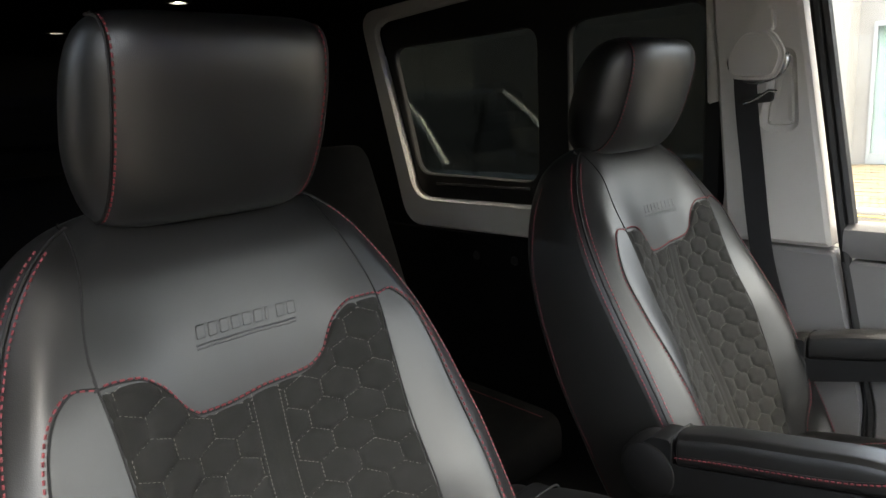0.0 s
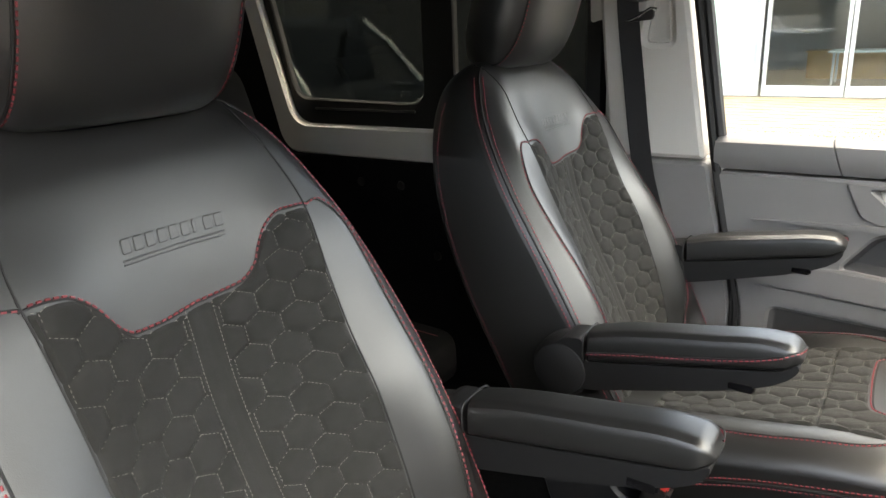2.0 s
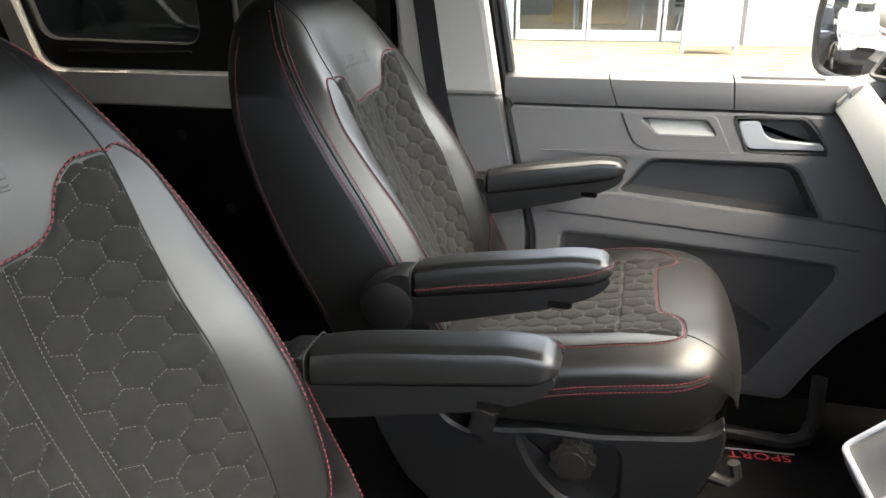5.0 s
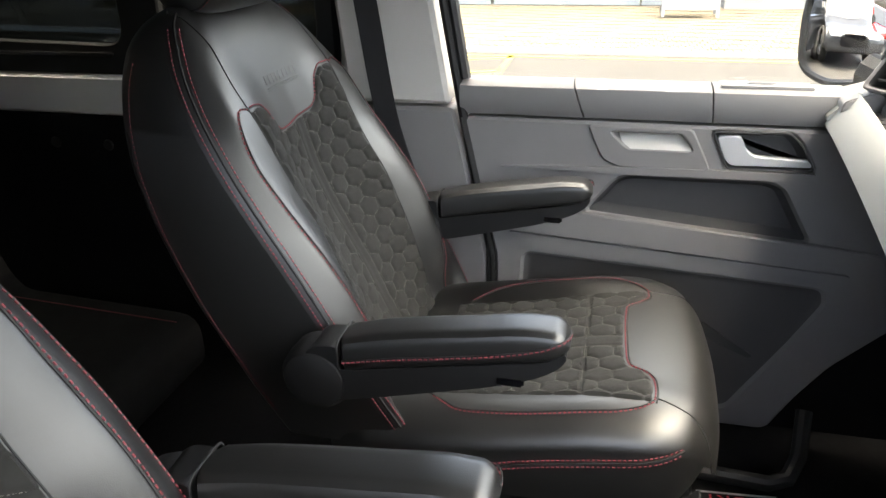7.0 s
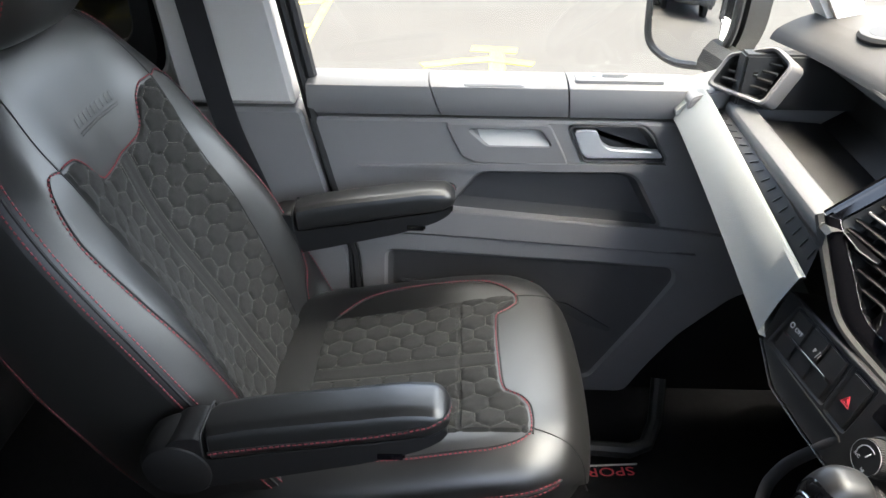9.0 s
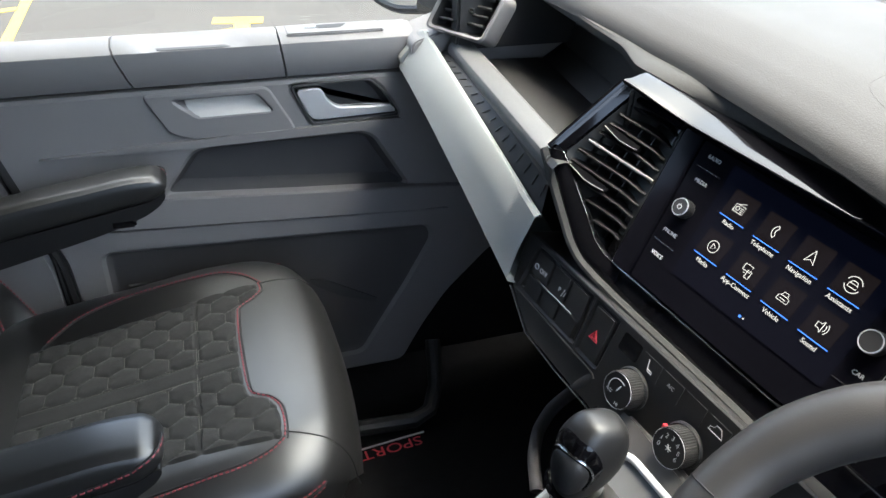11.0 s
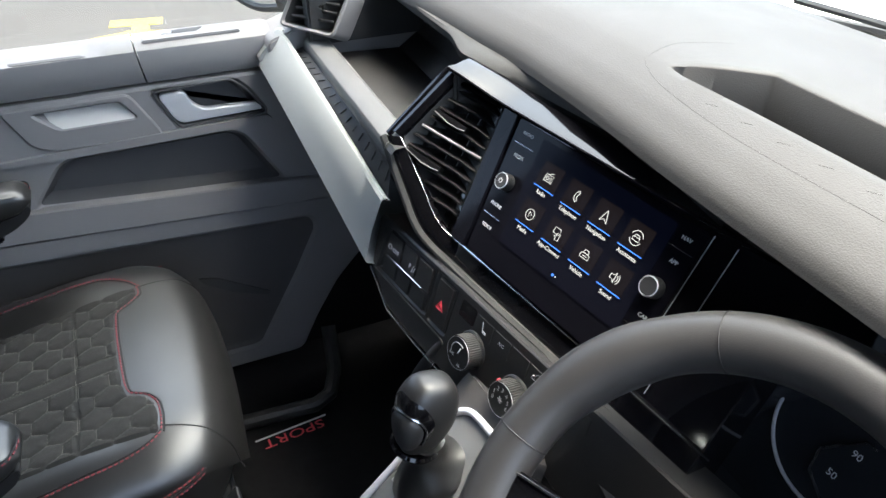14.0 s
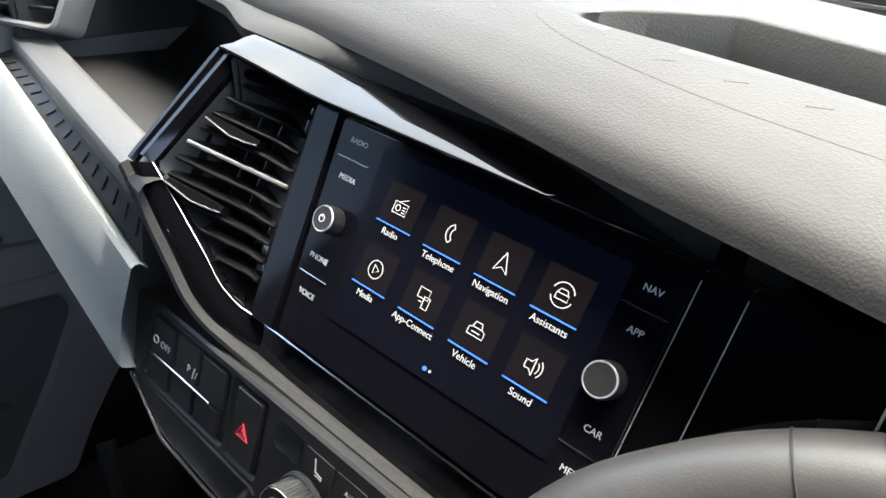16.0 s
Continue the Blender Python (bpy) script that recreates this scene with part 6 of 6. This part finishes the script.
for k in range(41):
    f = k / 8
    pi, po = Vector((ci[0](f), ci[1](f))), Vector((co[0](f), co[1](f)))
    rows.append([vent_at(pi.x + 0.002, pi.y + 0.002, 0.012), vent_at(*pi, 0.0), vent_at(*pi.lerp(po, 0.35), -0.0020), vent_at(*pi.lerp(po, 0.7), -0.0022), vent_at(*po, 0.0), vent_at(*po, 0.02)])
    trim.append(vent_at(*pi, -0.0006))
part("cheek", grid(rows), GLOSS, vent, "piano black cheek of the vent")
part("vent_chrome", tube(trim, 0.0006, 6), CHROME, vent)
part("surround_top", tube([vent_at(-0.250, 0.078, 0.004), vent_at(-0.192, 0.078, 0.004)], 0.0045, 8), GLOSS, vent)
run = [(-0.2915, -0.0270, 0.0655), (-0.2530, -0.0615, 0.0475), (-0.2290, -0.0820, 0.0365), (-0.2050, -0.1020, 0.0260), (-0.1860, -0.1125, 0.0170), (-0.148, -0.1190, 0.007), (-0.08, -0.1215, 0.003), (0.05, -0.1225, 0.002), (0.20, -0.130, 0.0)]
c3 = [curve(*[(i, p[k]) for i, p in enumerate(run)]) for k in range(3)]
line = [tuple(c(i / 6) for c in c3) for i in range(6 * (len(run) - 1) + 1)]
rows = [[on_face(u - 0.004, v - 0.001, n - 0.02), on_face(u - 0.002, v + 0.002, n), on_face(u - 0.005 * smooth(-0.15, -0.25, u), v - 0.003, n + 0.003), on_face(u - 0.008 * smooth(-0.15, -0.25, u), v - 0.007, n + 0.002), on_face(u - 0.009 * smooth(-0.15, -0.25, u), v - 0.0095, n - 0.006), on_face(u - 0.010, v - 0.010, n - 0.04)] for u, v, n in line]
part("lower_band", grid(rows), CARBON, dash, "dark woven-look strip")
part("corner_strip", tube([vent_at(-0.269, 0.086, 0.004), vent_at(-0.281, 0.03, 0.004), vent_at(-0.2925, -0.024, 0.004)], 0.005, 8), GLOSS, vent)

# control panel below
low = rounded([(-0.240, 0.060), (0.20, 0.060), (0.34, 0.060), (0.34, -0.075), (0.05, -0.066), (-0.10, -0.064), (-0.175, -0.060), (-0.236, -0.024)], 0.010, 3)
panel = part("control_panel", plate(low, [(rounded([(-0.208, 0.050), (-0.094, 0.052), (-0.096, -0.016), (-0.222, -0.018)], 0.003, 2), 0.003, 0), (rounded([(-0.086, 0.052), (-0.046, 0.052), (-0.050, -0.018), (-0.088, -0.018)], 0.003, 2), 0.003, 0)], FB, 0.05, 0.003), SOFT_BLACK, dash, "black control panel with keys and dials")
for i in range(3):
    for j in range(2):
        u0, u1 = -0.206 + 0.037 * i - 0.004 * j, -0.172 + 0.037 * i - 0.004 * j
        v0, v1 = (0.0135, 0.049) if j == 0 else (-0.016, 0.0105)
        key = part("key", prism(rounded([(u0, v0), (u1, v0), (u1, v1), (u0, v1)], 0.002, 2), 0.0005, FB, 0.0012, 2, -0.003), SOFT_BLACK, panel)
        if j == 0 and i < 2:
            word = "OFF" if i == 0 else "P"
            part("key_print", text_mesh(word, 0.009, FB @ pose((u0 + u1) / 2 + 0.004, 0.026, 0.0008)), WHITE_PRINT, key)
            part("key_mark", flat_lines([circle((u0 + u1) / 2 - 0.011, 0.027, 0.0036)] if i == 0 else [[((u0 + u1) / 2 + 0.010, 0.020), ((u0 + u1) / 2 + 0.013, 0.031)], [((u0 + u1) / 2 + 0.014, 0.022), ((u0 + u1) / 2 + 0.0165, 0.029)]], 0.0005, FB, 0.0009), WHITE_PRINT, key)
part("key_bar", tube([on_face(-0.200, 0.0120, 0.001, FB), on_face(-0.114, 0.0125, 0.001, FB)], 0.0013, 8), CHROME, panel)
haz = part("hazard_key", prism(rounded([(-0.084, -0.016), (-0.052, -0.016), (-0.049, 0.049), (-0.083, 0.049)], 0.003, 2), 0.001, FB, 0.0015, 2, -0.003), SOFT_BLACK, panel)
tri = [(-0.0755, 0.009), (-0.0615, 0.009), (-0.0685, 0.0215), (-0.0755, 0.009)]
part("warning_triangle", flat_lines([tri, [(-0.0718, 0.0112), (-0.0652, 0.0112), (-0.0685, 0.0172), (-0.0718, 0.0112)]], 0.0009, FB, 0.0014), RED_PRINT, haz)
part("small_display", prism(rounded([(-0.033, 0.026), (-0.003, 0.026), (-0.002, 0.049), (-0.031, 0.049)], 0.003, 2), 0.0006, FB, 0.0, 2, -0.002), GLOSS, panel)
for i, mark in enumerate(("seat", "A/C", "", "car", "", "")):
    u0, u1 = 0.001 + 0.0325 * i, 0.0320 + 0.0325 * i
    key = part("key", prism(rounded([(u0, 0.024), (u1, 0.024), (u1, 0.049), (u0, 0.049)], 0.0015, 2), 0.0010, FB, 0.0012, 2, -0.003), SOFT_BLACK, panel)
    c = (u0 + u1) / 2
    if mark == "A/C":
        part("key_print", text_mesh(mark, 0.0062, FB @ pose(c, 0.037, 0.0012)), DIM_PRINT, key)
    elif mark == "seat":
        part("key_print", flat_lines([[(c - 0.004, 0.044), (c - 0.002, 0.034), (c + 0.005, 0.033)], [(c - 0.002, 0.0315), (c + 0.005, 0.031)]], 0.0005, FB, 0.0013), DIM_PRINT, key)
    elif mark == "car":
        part("key_print", flat_lines([[(c - 0.009, 0.034), (c - 0.008, 0.038), (c - 0.004, 0.039), (c - 0.002, 0.043), (c + 0.004, 0.043), (c + 0.007, 0.038), (c + 0.009, 0.034), (c - 0.009, 0.034)]], 0.0004, FB, 0.0013), DIM_PRINT, key)
for u, v, r, name in ((0.007, 0.0, 0.0210, "temperature_dial"), (0.091, -0.003, 0.0210, "fan_dial")):
    m = FB @ pose(u, v, 0)
    part("dial_seat", lathe([(r * 1.05, -0.002), (r * 1.16, -0.002), (r * 1.16, 0.002), (r * 1.08, 0.004), (r * 1.05, 0.002)], 48, m), SOFT_BLACK, panel)
    k = ridged_knob(r, 0.021, m, panel, name, True, 0.0022)
    if name == "fan_dial":
        for j, d in enumerate("0123456"):
            a = radians(198 - 36 * j)
            part("digit", text_mesh(d, 0.0075, m @ pose(r * 0.60 * math.cos(a), r * 0.60 * math.sin(a), 0.0224)), WHITE_PRINT, k)
        part("fan_mark", flat_lines([[(u + 0.004 * math.cos(q), v + 0.004 * math.sin(q)), (u - 0.004 * math.cos(q), v - 0.004 * math.sin(q))] for q in (0, 1.047, 2.094)], 0.0005, FB, 0.0224), WHITE_PRINT, k)
        part("pointer_light", block((u - r * 1.22, v + 0.002, 0.004), (u - r * 1.06, v + 0.008, 0.010), 0.001, FB), RED_PRINT, panel)
    else:
        part("dial_arc", flat_lines([circle(u, v, r * 0.62, 60, 200)], 0.0006, FB, 0.0224), DIM_PRINT, k)
        part("digit", text_mesh("A/C", 0.0055, m @ pose(-0.010, -0.006, 0.0224)), WHITE_PRINT, k)
        part("digit", text_mesh("HI", 0.0055, m @ pose(0.006, -0.014, 0.0224)), WHITE_PRINT, k)
        part("dial_tick", flat_lines([[(u, v), (u + 0.003, v + 0.008)]], 0.0007, FB, 0.0224), WHITE_PRINT, k)
part("panel_line", tube([on_face(u, v, 0.001, FB) for u, v in ((-0.236, -0.026), (-0.176, -0.0615), (-0.10, -0.066), (0.06, -0.068))], 0.0016, 6), CHROME, panel)
part("groove", tube([on_face(u, v, 0.0006, FB) for u, v in ((-0.226, -0.022), (-0.05, -0.026), (-0.045, -0.030))], 0.0014, 6), RUBBER, panel)

# ---- gear selector ----
gear = thing("gear_selector", "automatic gear lever with leather boot on a grey console", "gear lever", (0, 0, 0))
plate_g = rounded([(-0.014, -0.16), (0.10, -0.16), (0.115, 0.052), (0.022, 0.046), (-0.008, 0.010)], 0.014, 4)
console = part("console_plate", prism(plate_g, 0.0, FG, 0.004, 2, -0.05), material("grey_console_plate", (0.13, 0.135, 0.14), 0.4, spots=0.1, spot_scale=20, grain=0.2, grain_scale=1200), gear)
part("frame", tube([on_face(u, v, 0.002, FG) for u, v in offset(plate_g, 0.002)], 0.0045, 8, True), SATIN, console, "satin silver frame")
part("console_side", prism(rounded([(-0.022, -0.17), (0.118, -0.17), (0.125, 0.075), (-0.03, 0.075)], 0.02, 4), -0.008, FG, 0.01, 3, -0.16), DOOR_DARK, gear, "grained grey console")
for k, word in enumerate("RND"):
    part("letter", text_mesh(word, 0.0105, FG @ pose(0.004, -0.056 - 0.0148 * k, 0.0004)), WHITE_PRINT, console)
loop = [(-0.205, 0.345, 0.790), (-0.222, 0.327, 0.755), (-0.262, 0.312, 0.670), (-0.268, 0.305, 0.635), (-0.250, 0.292, 0.610), (-0.20, 0.275, 0.600)]
c3 = [curve(*[(i, p[k]) for i, p in enumerate(loop)]) for k in range(3)]
part("loop_frame", tube([Vector([c(i / 8) for c in c3]) for i in range(8 * (len(loop) - 1) + 1)], 0.0085, 12, flat=0.75), DOOR_DARK, gear, "grey curved bracket")
part("lock_button", lathe([(0, 0), (0.011, 0), (0.011, 0.006), (0.008, 0.009), (0, 0.009)], 24, slanted((-0.240, 0.352, 0.712), 9, 15)), CHROME, gear)
kc = Vector((-0.080, 0.250, 0.817))
rows = []
for i in range(21):
    f = i / 20
    c = FG @ Vector((0.040, -0.040, 0.002)) * (1 - f) + (kc - Vector((0, -0.002, 0.042))) * f
    w, d = 0.038 - 0.017 * smooth(0, 0.7, f), 0.046 - 0.025 * smooth(0, 0.7, f)
    ring = []
    for j in range(28):
        a = 2 * math.pi * j / 28
        fold = 1 + 0.05 * math.sin(5 * a + 9 * f) * (1 - f)
        ring.append(c + Vector((w * fold * math.cos(a), d * fold * math.sin(a), 0.6 * d * fold * math.sin(a) * (1 - f))))
    rows.append(ring)
boot = part("boot", grid(rows, closed=True, caps=True), LEATHER, gear, "black leather boot")
stitches([r[16] + Vector((-0.0006, 0, 0)) for r in rows], bm=(bs := bmesh.new()))
part("boot_seam", bs, SEAM, boot)
rows = []
for i in range(33):
    a = -math.pi / 2 + math.pi * i / 32
    z = 0.051 * math.sin(a)
    ring = []
    for j in range(40):
        b = 2 * math.pi * j / 40
        k = abs(math.cos(a)) ** 0.55 * (0.80 + 0.20 * smooth(-0.05, 0.02, z))
        x = 0.0275 * k * math.copysign(abs(math.cos(b)) ** 0.7, math.cos(b))
        y = 0.0335 * k * math.copysign(abs(math.sin(b)) ** 0.7, math.sin(b))
        ring.append(kc + Matrix.Rotation(radians(-14), 3, "X") @ Vector((x, y, z)))
    rows.append(ring)
knob = part("lever_knob", grid(rows, closed=True, caps=True), KNOB_BLACK, gear, "satin black lever knob")
rot = Matrix.Translation(kc) @ Matrix.Rotation(radians(-14), 4, "X")


def knob_at(b, z, grow):
    """A point round the knob at height z, a little proud of it."""
    a = math.asin(min(max(z / 0.051, -1.0), 1.0))
    k = abs(math.cos(a)) ** 0.55 * (0.80 + 0.20 * smooth(-0.05, 0.02, z))
    return rot @ Vector(((0.0275 * k + grow) * math.copysign(abs(math.cos(b)) ** 0.7, math.cos(b)), (0.0335 * k + grow) * math.copysign(abs(math.sin(b)) ** 0.7, math.sin(b)), z))


def knob_patch(bc, zc, hb, hz, grow, bulge):
    """An oval inlay on the face of the knob, its rim sunk into it."""
    rows = []
    for i in range(13):
        f = i / 12
        g = grow + bulge * (1 - f ** 3) if i < 12 else -0.0006
        rows.append([knob_at(bc + hb * f * math.copysign(abs(math.cos(q)) ** 0.75, math.cos(q)), zc + hz * f * math.copysign(abs(math.sin(q)) ** 0.75, math.sin(q)), g) for q in [2 * math.pi * j / 48 for j in range(48)]])
    return grid(rows, closed=True, caps=True)


FRONT = radians(-62)
part("knob_insert", knob_patch(FRONT, 0.002, 1.12, 0.034, 0.0006, 0.0), GLOSS, knob, "glossy black inlay")
part("release_button", knob_patch(FRONT + 0.10, -0.009, 0.80, 0.025, 0.0012, 0.0045), SOFT_BLACK, knob, "domed black shift button")
part("button_trim", tube([knob_at(FRONT + 0.10 + 0.86 * math.copysign(abs(math.cos(q)) ** 0.75, math.cos(q)), -0.009 + 0.027 * math.copysign(abs(math.sin(q)) ** 0.75, math.sin(q)), 0.0010) for q in [radians(-20 + 225 * j / 40) for j in range(41)]], 0.0012, 6), CHROME, knob)
part("edge_trim", tube([knob_at(radians(182 - 8 * abs(2 * f - 1)), 0.004 + 0.040 * f, 0.0006) for f in [j / 24 for j in range(25)]], 0.0022, 8), GLOSS, knob)
part("collar", lathe([(0.026, -0.004), (0.028, 0.0), (0.026, 0.004), (0.022, 0.0)], 28, rot @ pose(0, 0, -0.044)), GLOSS, knob)

# ---- steering wheel and instruments ----
WC, WT, WR = (0.222, 0.333, 0.893), 48.0, 0.199
FW = slanted(WC, 0, WT)
wheel = thing("steering_wheel", "grey-black leather steering wheel with gloss spokes", "steering wheel")


def rim_at(a, r=WR):
    return r * math.cos(a), r * math.sin(a)


rows = []
for i in range(97):
    a = 2 * math.pi * i / 96
    grip = 1 + 0.10 * (smooth(0.35, 0.1, abs(a - 0.35)) + smooth(0.35, 0.1, abs(a - 2.79)))
    cu, cv = rim_at(a)
    ring = []
    for j in range(20):
        b = 2 * math.pi * j / 20
        rad, nn = 0.0260 * grip * math.cos(b), 0.0260 * grip * math.sin(b)
        ring.append(on_face(cu + rad * math.cos(a), cv + rad * math.sin(a), nn, FW))
    rows.append(ring)
rim = part("rim", grid(rows, closed=True), WHEEL_LEATHER, wheel, "dark leather-wrapped rim")
for deg in (55, 128, 190, 350):
    a = radians(deg)
    cu, cv = rim_at(a)
    ring = []
    for j in range(20):
        b = 2 * math.pi * j / 20
        ring.append(on_face(cu + 0.0261 * math.cos(b) * math.cos(a), cv + 0.0261 * math.cos(b) * math.sin(a), 0.0261 * math.sin(b), FW))
    part("rim_seam", tube(ring, 0.0007, 6, True), SEAM, rim)
part("hub", prism(rounded([(-0.070, 0.020), (0.070, 0.020), (0.085, -0.03), (0.05, -0.10), (-0.05, -0.10), (-0.085, -0.03)], 0.03, 5), 0.02, FW, 0.012, 3, -0.05), SOFT_BLACK, wheel)
for s in (-1, 1):
    spoke = part("spoke", prism(rounded([(s * 0.07, -0.015), (s * 0.172, -0.055), (s * 0.160, -0.095), (s * 0.07, -0.085)][::s], 0.008, 3), 0.010, FW, 0.004, 2, -0.02), GLOSS, wheel, "gloss black spoke")
    part("spoke_trim", tube([on_face(s * 0.075, -0.020, 0.011, FW), on_face(s * 0.165, -0.056, 0.011, FW)], 0.0016, 6), CHROME, spoke)
part("lower_spoke", prism([(-0.02, -0.06), (0.02, -0.06), (0.025, -0.175), (-0.025, -0.175)], 0.006, FW, 0.004, 2, -0.02), SOFT_BLACK, wheel)
part("column", tube([on_face(0, 0, -0.05, FW), on_face(0, 0, -0.20, FW)], 0.055, 20), SOFT_BLACK, wheel)
stalk = thing("light_stalk", "black light stalk with printed symbols behind the wheel", "stalk")
part("stalk", prism(rounded([(-0.03, -0.050), (-0.19, -0.030), (-0.205, 0.0), (-0.195, 0.036), (-0.15, 0.046), (-0.03, 0.018)], 0.016, 4), -0.100, FW, 0.010, 3, -0.140), SOFT_BLACK, stalk)
bm = bmesh.new()
for i in range(3):
    f, g = -0.173 + 0.0035 * i, 0.026 - 0.0135 * i
    bm = tube([on_face(f + 0.005 * math.cos(t), g + 0.0045 * math.sin(t), -0.0995, FW) for t in [radians(-90 + 180 * k / 8) for k in range(9)]], 0.0008, 6, bm=bm)
    for k in (-1, 0, 1):
        bm = tube([on_face(f - 0.002, g + 0.0040 * k, -0.0995, FW), on_face(f - 0.008, g + 0.0040 * k, -0.0995, FW)], 0.0007, 6, bm=bm)
for t in (-1, 1):
    bm = tube([on_face(-0.152 + 0.005 * t, 0.012 + 0.012 * t, -0.0995, FW), on_face(-0.146 + 0.005 * t, 0.006 + 0.012 * t, -0.0995, FW), on_face(-0.152 + 0.005 * t, 0.0 + 0.012 * t, -0.0995, FW)], 0.0014, 6, bm=bm)
bm = tube([on_face(-0.147, 0.024, -0.0995, FW), on_face(-0.150, 0.012, -0.0995, FW), on_face(-0.157, 0.0, -0.0995, FW)], 0.0016, 6, bm=bm)
part("symbols", bm, WHITE_PRINT, stalk)

cluster = thing("instrument_cluster", "dark glass instrument panel under a hood behind the wheel", "instrument panel")
FC = slanted((0.215, 0.600, 0.905), 0, 22)
part("housing", plate(rounded([(-0.22, -0.22), (0.24, -0.22), (0.24, 0.08), (-0.20, 0.085)], 0.03, 5), [(rounded([(-0.19, -0.19), (0.20, -0.19), (0.20, 0.045), (-0.08, 0.030), (-0.168, -0.075)], 0.04, 6), 0.03, 1)], FC, 0.09, 0.006), [GLOSS, CLUSTER_GLASS], cluster)
part("dial_ring", tube([on_face(-0.075 + 0.072 * math.cos(t), -0.060 + 0.072 * math.sin(t), -0.026, FC) for t in [2 * math.pi * k / 48 for k in range(48)]], 0.0020, 8, True), DIM_PRINT, cluster)
gauge = [(0.012, 0.034), (0.0, 0.034), (-0.030, -0.004), (-0.026, -0.030), (0.0, -0.046), (0.020, -0.046)]
part("gauge_frame", tube([on_face(-0.058 + u, -0.073 + v, -0.026, FC) for u, v in gauge], 0.0018, 6), CHROME, cluster)
part("gauge_digit", text_mesh("90", 0.011, FC @ pose(-0.058, -0.058, -0.027)), WHITE_PRINT, cluster)
part("gauge_digit", text_mesh("50", 0.011, FC @ pose(-0.066, -0.090, -0.027)), WHITE_PRINT, cluster)
part("bezel_trim", tube([(0.026, 0.498, 0.812), (0.040, 0.499, 0.797), (0.056, 0.500, 0.788), (0.080, 0.500, 0.780), (0.118, 0.500, 0.778)], [0.0012, 0.0016, 0.0026, 0.0045, 0.0055], 8), CHROME, cluster)
# ---- footwell mat ----
mat_ob = thing("floor_mat", "black floor mat with a red-printed edge strip", "floor mat", (0, 0, 0.25))
part("carpet", block((-0.625, 0.02, 0.0), (-0.24, 0.52, 0.010), 0.004), CARPET, mat_ob)
edge0, edge1 = Vector((-0.618, 0.250, 0.0)), Vector((-0.606, 0.109, 0.0))
d = (edge1 - edge0).normalized()
nrm = Vector((-d.y, d.x, 0))
MM = Matrix(((d.x, nrm.x, 0, edge0.x), (d.y, nrm.y, 0, edge0.y), (0, 0, 1, 0.0102), (0, 0, 0, 1)))
part("printed_word", text_mesh("SPORT", 0.031, MM @ pose(0.071, 0.0155, 0.0004) @ Matrix.Diagonal((1.36, 1.0, 1.0, 1.0))), RED_PRINT, mat_ob, "red printed word")
part("edge_strip", block((-0.002, -0.0015, 0), (0.146, 0.0015, 0.002), 0.0, MM), SATIN, mat_ob)
step = thing("door_step", "dark moulded step inside the passenger door", "step", (0, 0, 0.25))
part("step_rim", tube([(-0.80, -0.10, 0.02), (-0.66, 0.02, 0.02), (-0.645, 0.24, 0.02), (-0.655, 0.275, 0.03), (-0.70, 0.30, 0.05), (-0.76, 0.31, 0.12)], 0.016, 10), SOFT_BLACK, step)

# ---- paving bricks ----
def brick_mesh():
    return mesh_of("brick", block((-0.098, -0.048, 0.0), (0.098, 0.048, 0.045), 0.006, None, None, 1), BRICK_BUFF)


shared = brick_mesh()
rest = bmesh.new()
near = 0
for j in range(25):
    for i in range(-45, 46):
        x = -9.36 - 0.205 * j
        y = 0.102 * i * 1.0
        z = GZ + 0.004 + 0.003 * math.sin(i * 12.9898 + j * 78.233)
        yaw = 1.2 * math.sin(i * 3.1 + j * 1.7)
        if j < 5 and -30 <= i < 30:
            b = new("brick", shared)
            b.parent = pavement
            b.matrix_local = pose(x, y + (0.051 if j % 2 else 0), z, 0, 0, yaw)
        else:
            c, o = math.cos(radians(yaw)), (0.051 if j % 2 else 0)
            vs = [rest.verts.new((x + sx * 0.098, y + o + sy * 0.048, z + h)) for h in (0.0, 0.045) for sx, sy in ((-1, -1), (1, -1), (1, 1), (-1, 1))]
            rest.faces.new(vs[4:])
            for k in range(4):
                rest.faces.new((vs[k], vs[(k + 1) % 4], vs[4 + (k + 1) % 4], vs[4 + k]))
ob = new("brick_field", bpy.data.meshes.new("brick_field"))
rest.normal_update()
rest.to_mesh(ob.data)
rest.free()
ob.data.materials.append(BRICK_BUFF)
ob.parent = pavement
tagged(ob, "buff bricks laid in stretcher rows", kind="stuff")
